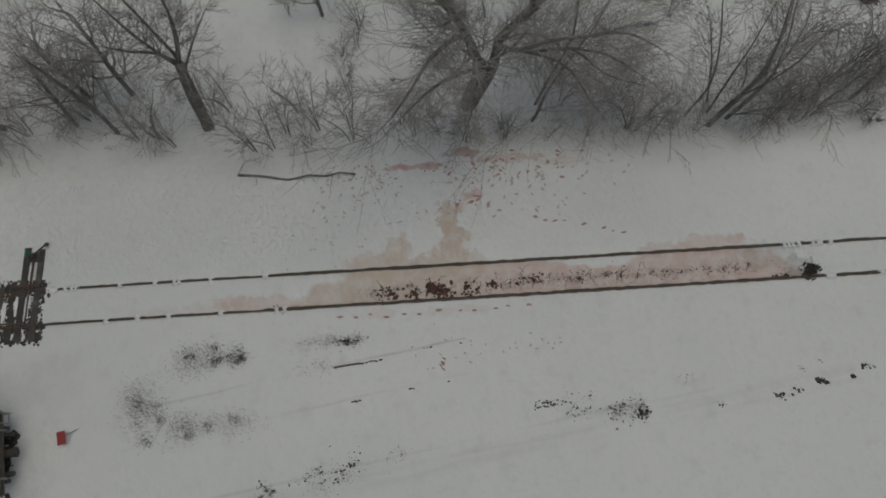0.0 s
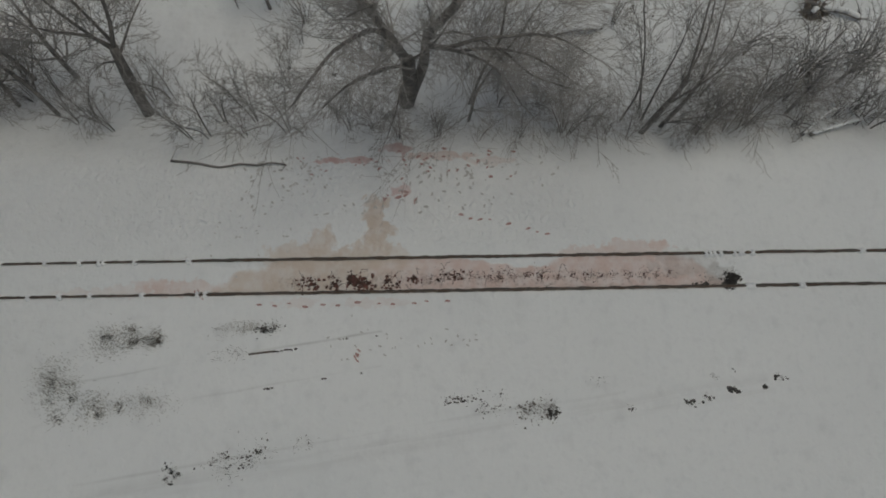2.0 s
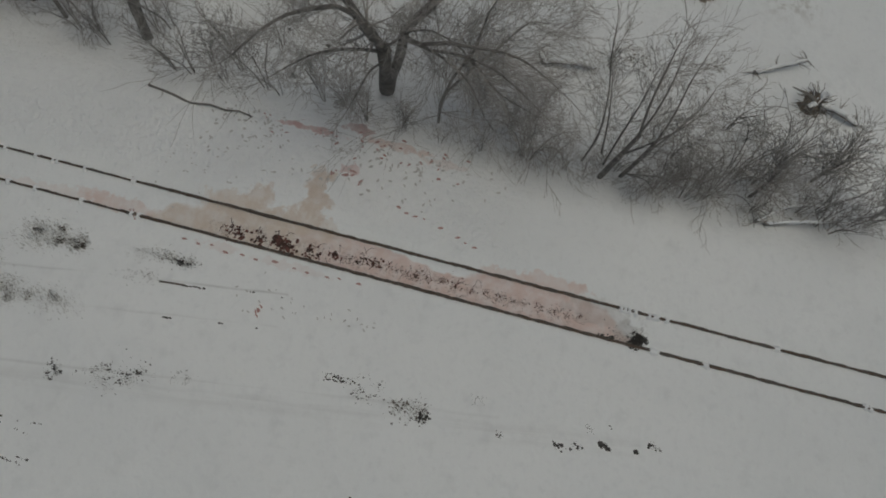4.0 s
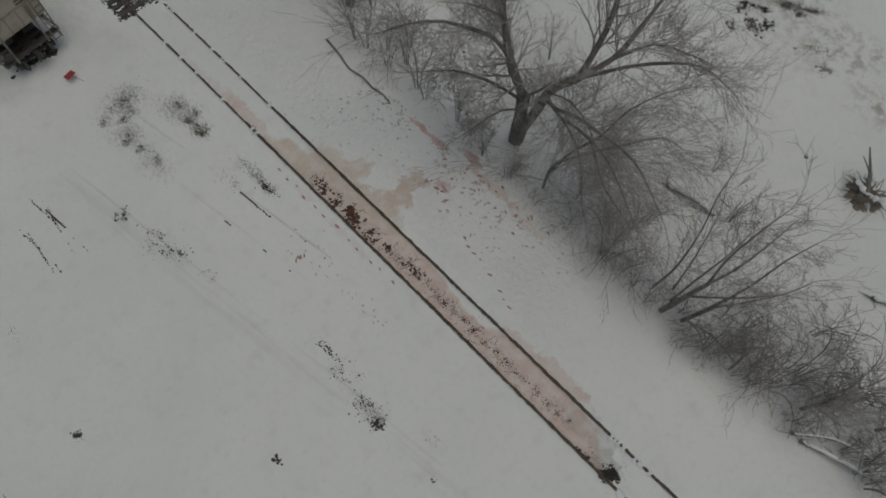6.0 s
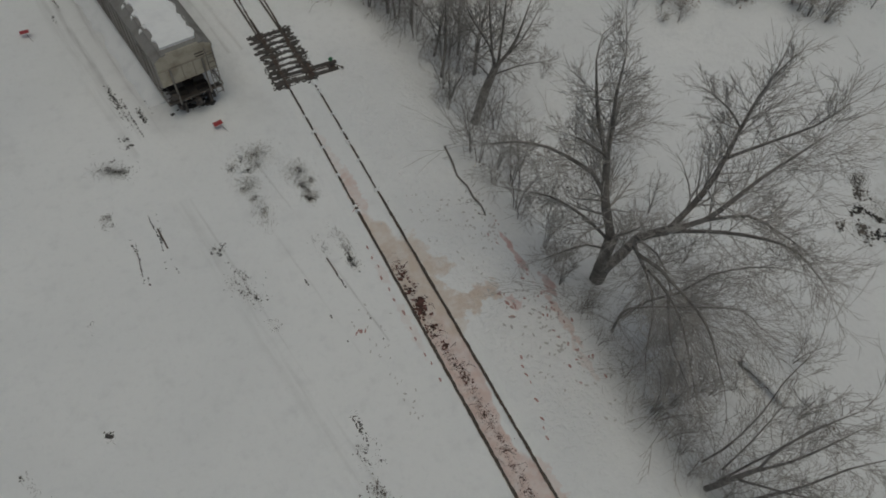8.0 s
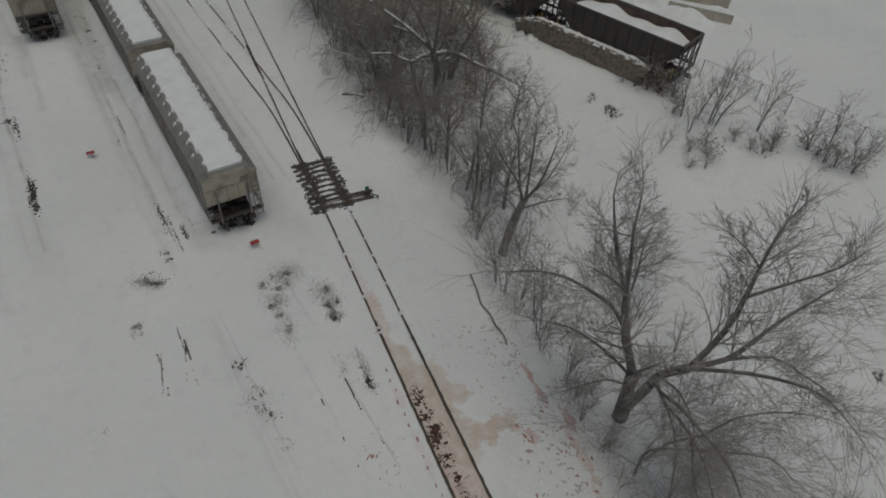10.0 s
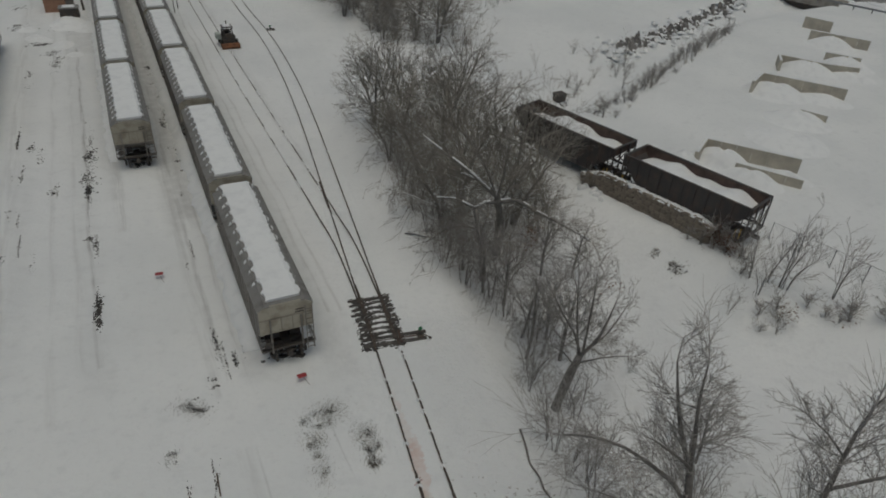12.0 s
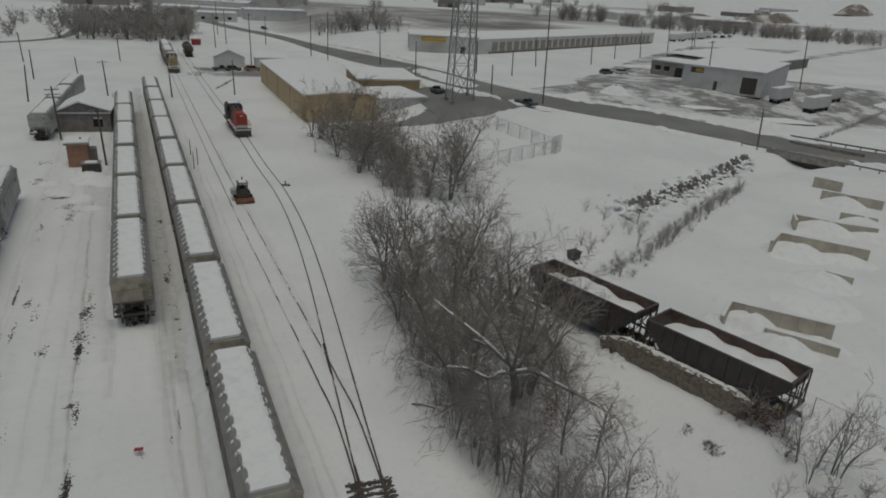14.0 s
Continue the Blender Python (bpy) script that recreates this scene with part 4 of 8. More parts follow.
core = []
for i in range(15):
    d = WALL_LEN * i / 14
    p, q = WALL0 + HOPD * d - HOPN * 0.10, WALL0 + HOPD * d + HOPN * 0.30
    zt = wall_top(d) - 0.08
    core.append([(p[0], p[1], WALL_Z0 - 0.6), (q[0], q[1], WALL_Z0 - 0.6), (q[0], q[1], zt), (p[0], p[1], zt)])
part("core", Mesh().loft(core), "stonewall", wall)
stone_shapes = []
for k in range(10):
    w, h = rr.uniform(0.48, 0.72), rr.uniform(0.25, 0.31)
    m = Mesh().box(-w / 2, w / 2, -0.13, 0.13, -h / 2, h / 2, 0.035)
    m.v = [(x + rr.uniform(-0.04, 0.04), y + rr.uniform(-0.03, 0.03), z + rr.uniform(-0.03, 0.03)) for x, y, z in m.v]
    me = m.mesh("stone")
    me.materials.append(M["stonewall"])
    stone_shapes.append(me)
for row in range(9):
    d = rr.uniform(0, 0.3)
    while d < WALL_LEN:
        p = WALL0 + HOPD * d - HOPN * (0.08 + rr.uniform(0, 0.04))
        z = WALL_Z0 + 0.1 + 0.25 * row + rr.uniform(-0.03, 0.03)
        if z < wall_top(d):
            s = part("stone", rr.choice(stone_shapes), "stonewall", wall)
            s.matrix_basis = pose(p[0], p[1], z, 0, rr.uniform(-6, 6), HANG + 90 + rr.uniform(-7, 7))
        d += rr.uniform(0.40, 0.62)
m = Mesh()
for i in range(90):
    d = WALL_LEN * (i + 0.5) / 90
    p = WALL0 + HOPD * d + HOPN * (0.1 + rr.uniform(-0.06, 0.08))
    m.lump(p[0], p[1], wall_top(d) - 0.1, rr.uniform(0.24, 0.4), rr.uniform(0.24, 0.4), rr.uniform(0.16, 0.26), rr, 8, 0.3)
for i in range(16):
    p = WALL0 + HOPD * rr.uniform(9.5, 12.8) - HOPN * rr.uniform(0.2, 0.9)
    m.lump(p[0], p[1], gz(p[0], p[1]) - 0.1, rr.uniform(0.25, 0.5), rr.uniform(0.25, 0.5), rr.uniform(0.2, 0.5), rr, 8, 0.3)
tagged(part("snow_cover", m, "snow", wall, "white snow", True), kind="stuff")

# ---- concrete storage bays, half drowned in drifts ----


def bay_wall(pts, ztop, thick=0.35, name="storage_bay"):
    t = thing(name, "weathered concrete storage bay wall half buried in snow", "concrete wall", group="storage bays")
    for (ax, ay), (bx, by) in zip(pts, pts[1:]):
        a, b = Vector((ax, ay, 0)), Vector((bx, by, 0))
        L = (b - a).length
        n = max(1, round(L / 1.5))
        d = (b - a) / L
        nrm = Vector((d.y, -d.x, 0))
        for i in range(n):
            p, q = a + d * (L * i / n + 0.012), a + d * (L * (i + 1) / n - 0.012)
            z1 = ztop + random.Random(i + int(ax)).uniform(-0.03, 0.03)
            part("block", Mesh().prism([(p + nrm * thick / 2)[:2], (p - nrm * thick / 2)[:2], (q - nrm * thick / 2)[:2], (q + nrm * thick / 2)[:2]], -0.5, z1), "concrete", t)
        part("snow_cap", Mesh().loft([[tuple(e + nrm * o + Vector((0, 0, ztop + h))) for o, h in ((-0.15, 0.03), (0.15, 0.03), (0.1, 0.1), (-0.1, 0.1))] for e in (a, b)]), "snow", t)
    return t


BAYS = [([(33.6, 14.8), (36.5, 17.4), (42.9, 11.5)], 2.1), ([(37.0, 13.2), (41.0, 8.8)], 1.5), ([(52.8, 23.5), (54.8, 20.9)], 1.6), ([(52.3, 30.5), (55.6, 33.0), (62.4, 26.2)], 2.2),
        ([(62.0, 37.2), (63.7, 39.6), (67.5, 35.2), (71.0, 33.0)], 2.0), ([(71.4, 39.5), (74.5, 36.3)], 2.0), ([(77.5, 49.2), (82.9, 43.0)], 2.0), ([(82.4, 55.9), (84.5, 52.2)], 2.1)]
for pts, zt in BAYS:
    bay_wall(pts, zt + 0.1)
rr = random.Random(77)


def mound(m, x, y, rx, ry, h, rz=0.0, n=22, rings=7):
    """A smooth drift that runs out to nothing at its rim."""
    c, s = math.cos(rz), math.sin(rz)
    vs, fs = [], []
    base = gz(x, y)
    for j in range(rings):
        r = 1 - j / rings
        for i in range(n):
            a = 2 * math.pi * i / n
            u, v = rx * r * math.cos(a), ry * r * math.sin(a)
            vs.append((x + c * u - s * v, y + s * u + c * v, base - 0.06 + h * (0.5 + 0.5 * math.cos(math.pi * r ** 1.5)) * (1 + 0.18 * math.sin(3 * a + x) * (1 - r))))
    vs.append((x, y, base - 0.06 + h))
    for j in range(rings - 1):
        fs += [(j * n + i, j * n + (i + 1) % n, (j + 1) * n + (i + 1) % n, (j + 1) * n + i) for i in range(n)]
    fs += [((rings - 1) * n + i, (rings - 1) * n + (i + 1) % n, rings * n) for i in range(n)]
    m.add(vs, fs)


for x, y, rx, ry, h, a in ((36.8, 15.0, 3.6, 2.0, 1.3, -0.8), (40.9, 10.9, 3, 1.3, 0.7, -0.8), (36.9, 11.0, 3.6, 2.2, 1.1, -0.8), (33.0, 15.6, 2.0, 1.6, 1.2, -0.8), (52, 22.2, 4, 3, 1.2, -0.8), (55.5, 30, 4.5, 3.5, 1.2, -0.8), (60, 27, 4, 2.5, 0.7, -0.8),
                           (66, 36.5, 4.5, 2.6, 1.3, -0.8), (73, 37, 4, 2.5, 1.3, -0.8), (78.5, 45.8, 4, 2.5, 1.3, -0.8), (70, 33.5, 4, 2, 0.8, -0.8), (47, 18, 5, 4, 0.7, -0.8)):
    m = Mesh()
    mound(m, x, y, rx, ry, h, a)
    solid("snow_drift", m, "snow", "smooth wind-blown snow drift filling a storage bay", "snow drift", "snow drifts", smooth=True)

# ---- bare trees ----


def tubes(segs, sides, tips=()):
    """One mesh of tapered branch pieces: rows of p0, p1, r0, r1; tips end in a point."""
    a = np.array(segs, float)
    p, q, r0, r1 = a[:, 0:3], a[:, 3:6], a[:, 6:7], a[:, 7:8]
    d = q - p
    ln = np.linalg.norm(d, axis=1, keepdims=True) + 1e-9
    d = d / ln
    q = q + d * np.minimum(r1, ln * 0.3)
    ref = np.where(np.abs(d[:, 2:3]) > 0.9, np.array([[1.0, 0, 0]]), np.array([[0, 0, 1.0]]))
    u = np.cross(d, ref)
    u /= np.linalg.norm(u, axis=1, keepdims=True)
    w = np.cross(d, u)
    rings = []
    for base, r in ((p, r0), (q, r1)):
        for i in range(sides):
            t = 2 * math.pi * i / sides
            rings.append(base + r * (math.cos(t) * u + math.sin(t) * w))
    v = np.stack(rings, 1)
    n = len(a)
    o = (np.arange(n) * 2 * sides)[:, None]
    quads = np.concatenate([o + np.array([[i, (i + 1) % sides, sides + (i + 1) % sides, sides + i]]) for i in range(sides)], 0)
    verts, faces = v.reshape(-1, 3).tolist(), quads.tolist()
    if len(tips):
        b = np.array(tips, float)
        d = b[:, 3:6] - b[:, 0:3]
        d /= np.linalg.norm(d, axis=1, keepdims=True) + 1e-9
        u = np.cross(d, np.where(np.abs(d[:, 2:3]) > 0.9, np.array([[1.0, 0, 0]]), np.array([[0, 0, 1.0]])))
        u /= np.linalg.norm(u, axis=1, keepdims=True)
        w = np.cross(d, u)
        pts = [b[:, 0:3] + b[:, 6:7] * (math.cos(t) * u + math.sin(t) * w) for t in (0, 2.094, 4.189)] + [b[:, 3:6]]
        o = len(verts) + 4 * np.arange(len(b))[:, None]
        verts += np.stack(pts, 1).reshape(-1, 3).tolist()
        faces += np.concatenate([o + np.array([[i, (i + 1) % 3, 3]]) for i in range(3)], 0).tolist()
    me = bpy.data.meshes.new("branches")
    me.from_pydata(verts, [], faces)
    if sides > 3:
        me.polygons.foreach_set("use_smooth", [True] * len(me.polygons))
    return me


def swept(segs, sides):
    """One unbroken tapered limb through consecutive pieces."""
    pts = [Vector(q[0:3]) for q in segs] + [Vector(segs[-1][3:6])]
    rad = [q[6] for q in segs] + [segs[-1][7]]
    m = Mesh()
    secs = []
    u = Vector((1, 0.3, 0))
    for i, p in enumerate(pts):
        d = (pts[min(i + 1, len(pts) - 1)] - pts[max(i - 1, 0)]).normalized()
        u = (u - u.dot(d) * d).normalized()
        w = d.cross(u)
        k = 1 + 0.08 * math.sin(5.1 * i)
        secs.append([tuple(p + k * rad[i] * (math.cos(2 * math.pi * j / sides) * u + math.sin(2 * math.pi * j / sides) * w)) for j in range(sides)])
    return m.loft(secs).mesh("limb", True)


class Grower:
    """Grows a bare tree; its pieces end up in three groups: trunk, limbs, twigs."""

    def __init__(self, seed, twig=0.008, up=0.05, wild=0.22, density=1.0, reach=1.0):
        self.r, self.twig, self.up, self.wild, self.density, self.reach = random.Random(seed), twig, up, wild, density, reach
        self.stems, self.boughs, self.twigs, self.tips, self.into = [], [], [], [], None

    def put(self, lev, p, q, a, b, tip=False):
        if tip:
            self.tips.append((*p, *q, max(a, self.twig) * 1.1, 0))
            return
        least = self.twig if lev > 2 else self.twig * 1.3
        (self.into if lev == 0 or (lev == 1 and self.into is not None) else self.twigs).append((*p, *q, max(a, least), max(b, least)))

    def side(self, d, angle):
        r = self.r
        k = Vector((r.gauss(0, 1), r.gauss(0, 1), r.gauss(0, 0.6)))
        k = (k - k.dot(d) * d)
        k.normalize()
        return (d * math.cos(angle) + k * math.sin(angle)).normalized()

    def branch(self, p, d, L, rad, lev, last=4, droop=0.0):
        """A crooked branch: it keeps a slow curve of its own, kinks where a child leaves, and tapers."""
        r = self.r
        n = {1: max(3, min(8, int(L / 0.5))), 2: max(3, min(6, int(L / 0.45))), 3: 3}.get(lev, 2)
        p, d = Vector(p), Vector(d).normalized()
        kids = {1: 7.5, 2: 4.8, 3: 2.7}.get(lev, 0) * self.density
        bend = self.wild * {1: 0.7, 2: 0.5}.get(lev, 0.32)
        arc = Vector((r.gauss(0, 1), r.gauss(0, 1), r.gauss(0, 0.5))) * self.wild * (1.1 if lev < 3 else 0.8) / n
        for i in range(n):
            f = (i + 1) / n
            d = (d + arc + Vector((r.gauss(0, 1), r.gauss(0, 1), r.gauss(0, 1))) * bend * 0.7 + Vector((0, 0, self.up - droop * f))).normalized()
            q = p + d * (L / n)
            self.put(lev, p, q, rad * (1 - 0.8 * i / n), rad * (1 - 0.8 * f), lev >= 3 and i == n - 1)
            if lev < last and f > 0.2:
                want = kids / n * 1.2
                for _ in range(int(want) + (r.random() < want % 1)):
                    s = r.random()
                    self.branch(p.lerp(q, s), self.side(d, radians(r.uniform(28, 62) if lev < 2 else r.uniform(18, 48))), self.reach * L * (r.uniform(0.34, 0.66) if lev < 2 else r.uniform(0.42, 0.8)) * (1.15 - 0.5 * f), max(self.twig, rad * (1 - 0.8 * f) * 0.55), lev + 1, last, droop)
            p = q
        return p, d

    def limb(self, pts, r0, r1, lev=1, last=4, kids=13, droop=0.0):
        """A main limb along given points, with side branches."""
        line = [Vector(p) for p in curve3(pts, 0.6)]
        n = len(line) - 1
        self.into = []
        (self.stems if lev == 0 else self.boughs).append(self.into)
        r = self.r
        length = sum((line[i + 1] - line[i]).length for i in range(n))
        for i in range(n):
            f0, f1 = i / n, (i + 1) / n
            p, q = line[i], line[i + 1]
            ra, rb = r0 + (r1 - r0) * f0, r0 + (r1 - r0) * f1
            self.put(lev, p, q, ra, rb)
            want = kids * self.density / n
            if lev > 0 and f1 > 0.2:
                for _ in range(int(want) + (r.random() < want % 1)):
                    self.branch(p.lerp(q, r.random()), self.side((q - p).normalized(), radians(r.uniform(32, 75))), self.reach * length * r.uniform(0.18, 0.42) * (1.15 - 0.5 * f1), max(self.twig, rb * 0.36), 2, last, droop)
        if lev > 0:
            self.branch(line[-1], line[-1] - line[-2], length * 0.45, r1, 2, last, droop)
        self.into = None

    def build(self, name, label, group="", twig="twig", category="tree"):
        t = thing(name, label, category, group=group)
        for nm, segs, sides, mt in [("trunk" if len(self.stems) < 2 else "stem", q, 8, "bark") for q in self.stems] + [("limb", q, 6, "bark") for q in self.boughs] + [("crown", self.twigs, 3, twig)]:
            if segs:
                me = tubes(segs, sides, self.tips) if nm == "crown" else swept(segs, sides)
                me.materials.append(M[mt])
                ob = part(nm, me, mt, t)
                if nm == "crown":
                    tagged(ob, kind="stuff")
        return t


def curve3(pts, step):
    out = []
    ks = [Vector(p) for p in pts]
    ks = [2 * ks[0] - ks[1]] + ks + [2 * ks[-1] - ks[-2]]
    for i in range(1, len(ks) - 2):
        p0, p1, p2, p3 = ks[i - 1:i + 3]
        n = max(2, int((p2 - p1).length / step))
        for j in range(n):
            t = j / n
            out.append(0.5 * (2 * p1 + (p2 - p0) * t + (2 * p0 - 5 * p1 + 4 * p2 - p3) * t * t + (3 * p1 - p0 - 3 * p2 + p3) * t ** 3))
    out.append(ks[-2])
    return out


def big_tree():
    """The spreading tree by the spill: stem forks low, one upright leader, one heavy limb to the far side."""
    g = Grower(21, 0.0075, 0.03, 0.34, 1.18, 1.22)
    g.limb([(9.3, -20.95, -2.2), (9.15, -21.05, -1.0), (8.9, -21.2, 0.3), (8.5, -21.3, 2.2), (8.4, -21.3, 3.5)], 0.46, 0.30, 0)
    g.limb([(8.95, -21.25, -0.4), (8.75, -21.6, 1.2), (8.75, -21.95, 2.8), (9.1, -22.1, 4.2)], 0.26, 0.2, 0)
    # upright leader and its two tops
    g.limb([(8.4, -21.3, 3.4), (7.5, -20.7, 6.4), (7.45, -20.1, 8.2)], 0.24, 0.15, kids=10)
    g.limb([(7.45, -20.1, 8.1), (7.1, -19.3, 9.8), (6.9, -18.9, 11.0), (6.6, -18.6, 12.6)], 0.12, 0.035, kids=17)
    g.limb([(7.45, -20.1, 8.1), (7.4, -19.8, 9.8), (7.3, -19.5, 11.2), (7.4, -19.2, 12.8)], 0.11, 0.03, kids=17)
    g.limb([(7.45, -20.1, 8.0), (7.0, -20.4, 8.9), (6.4, -20.2, 9.5), (5.8, -19.6, 9.8)], 0.08, 0.025, kids=16)
    # limbs arching towards the rails
    g.limb([(7.6, -20.75, 6.2), (6.9, -20.3, 7.6), (6.4, -19.9, 8.1), (5.1, -19.1, 9.0), (3.9, -18.5, 9.3), (3.2, -17.8, 8.8)], 0.115, 0.03, kids=26, droop=0.04)
    g.limb([(8.3, -21.2, 3.3), (7.7, -20.5, 4.0), (7.0, -19.7, 4.6), (6.2, -18.9, 5.0), (5.4, -18.0, 4.8)], 0.10, 0.03, kids=22, droop=0.05)
    g.limb([(8.4, -21.3, 3.4), (7.9, -21.8, 4.6), (7.6, -22.4, 5.8), (7.6, -22.9, 6.9)], 0.085, 0.025, kids=14)
    g.limb([(8.4, -21.4, 2.6), (7.3, -21.0, 3.2), (6.3, -20.8, 3.1), (5.5, -20.4, 2.4)], 0.06, 0.02, kids=18, droop=0.14)
    # the heavy limb to the far side and its forks
    g.limb([(9.1, -22.1, 4.1), (9.0, -22.7, 5.3), (8.9, -23.3, 6.4)], 0.21, 0.185, kids=6)
    g.limb([(8.9, -23.3, 6.3), (10.2, -23.1, 8.0), (10.8, -22.8, 9.5), (11.0, -22.6, 10.8), (11.1, -22.5, 12.0)], 0.17, 0.055, kids=20)
    g.limb([(11.1, -22.5, 12.0), (11.6, -22.3, 12.9), (12.4, -22.2, 13.6)], 0.05, 0.02, kids=14)
    g.limb([(11.0, -22.6, 10.9), (10.3, -22.2, 11.8), (9.6, -21.6, 12.4)], 0.05, 0.02, kids=14)
    g.limb([(10.8, -22.8, 9.5), (12.0, -23.35, 10.4), (13.8, -23.75, 11.0), (14.8, -23.8, 11.6)], 0.075, 0.022, kids=18)
    g.limb([(8.9, -23.3, 6.4), (9.7, -24.0, 7.5), (10.3, -24.2, 8.5), (11.4, -24.2, 9.5), (13.2, -24.1, 10.0), (14.2, -24.1, 10.5)], 0.13, 0.025, kids=28)
    g.limb([(9.0, -23.4, 6.4), (10.7, -24.5, 6.7), (11.9, -25.7, 7.0), (13.2, -26.6, 6.4), (14.4, -27.9, 5.0)], 0.10, 0.025, kids=26)
    g.limb([(9.7, -24.0, 7.5), (11.1, -24.8, 8.0), (12.0, -25.7, 7.6), (12.9, -26.4, 7.0)], 0.08, 0.025, kids=22)
    # low limbs drooping along the bank
    g.limb([(8.95, -22.15, 3.9), (8.3, -22.95, 4.5), (8.29, -23.97, 5.0), (8.05, -24.98, 5.5), (8.44, -27.15, 5.0), (8.26, -29.41, 3.5)], 0.105, 0.022, kids=18, droop=0.08)
    g.limb([(8.95, -22.2, 3.8), (8.48, -23.43, 4.0), (8.43, -25.03, 4.2), (7.89, -26.61, 3.0), (7.82, -28.56, 2.0)], 0.09, 0.02, kids=16, droop=0.12)
    g.limb([(8.9, -22.15, 3.7), (8.4, -23.8, 3.9), (8.0, -25.15, 3.2), (7.43, -26.25, 1.5), (7.3, -26.9, 0.6)], 0.07, 0.018, kids=20, droop=0.14)
    g.limb([(8.43, -25.03, 4.2), (8.3, -26.2, 4.0), (8.07, -27.24, 3.5), (7.79, -29.05, 2.0)], 0.06, 0.018, kids=18, droop=0.12)
    g.limb([(9.0, -22.2, 4.1), (9.3, -23.2, 4.2), (9.3, -24.6, 3.4), (8.8, -25.6, 2.4)], 0.06, 0.02, kids=20, droop=0.10)
    g.limb([(8.1, -24.0, 0.4), (8.4, -24.5, 2.6), (9.1, -25.2, 4.0), (10.2, -25.4, 5.0), (11.6, -26.0, 5.5), (12.6, -26.5, 5.5)], 0.075, 0.025, kids=22)
    g.limb([(8.0, -24.0, -1.2), (7.7, -24.1, 0.6), (7.75, -24.25, 2.0), (8.7, -25.2, 3.0), (9.6, -26.2, 3.9), (11.0, -27.1, 4.0), (11.8, -27.9, 3.2)], 0.085, 0.025, kids=28, droop=0.05)
    return g.build("bare_tree", "large spreading leafless tree with forked grey-brown trunk")


def left_tree():
    """A short leaning trunk that fans out low into many slender limbs."""
    g = Grower(5, 0.0075, 0.045, 0.32, 1.0, 1.1)
    g.limb([(8.75, -8.45, -1.4), (9.15, -8.5, 1.2), (9.6, -8.55, 3.0)], 0.30, 0.22, 0)
    g.limb([(9.6, -8.55, 3.0), (10.1, -8.8, 4.0), (10.5, -8.9, 5.2), (10.9, -8.8, 6.8)], 0.13, 0.03, kids=18)
    g.limb([(9.6, -8.55, 2.9), (9.3, -8.1, 4.2), (8.6, -7.6, 5.4), (8.0, -7.3, 6.6)], 0.10, 0.026, kids=16)
    g.limb([(9.55, -8.5, 2.8), (9.5, -7.8, 4.6), (9.4, -7.4, 6.4), (9.3, -7.2, 8.0)], 0.085, 0.024, kids=18)
    g.limb([(9.7, -8.6, 3.1), (10.0, -8.1, 4.8), (10.3, -7.6, 6.4), (10.4, -7.3, 7.8)], 0.085, 0.022, kids=18)
    g.limb([(9.8, -8.65, 3.4), (11.0, -8.6, 4.4), (12.0, -8.3, 5.8)], 0.075, 0.022, kids=16)
    g.limb([(9.45, -8.55, 2.4), (10.6, -9.2, 3.2), (11.8, -9.8, 3.6)], 0.065, 0.02, kids=14)
    g.limb([(9.4, -8.5, 2.2), (8.4, -8.6, 3.6), (7.6, -8.6, 4.2)], 0.062, 0.02, kids=12, droop=0.06)
    return g.build("bare_tree", "leafless tree with short leaning trunk beside the track bank")


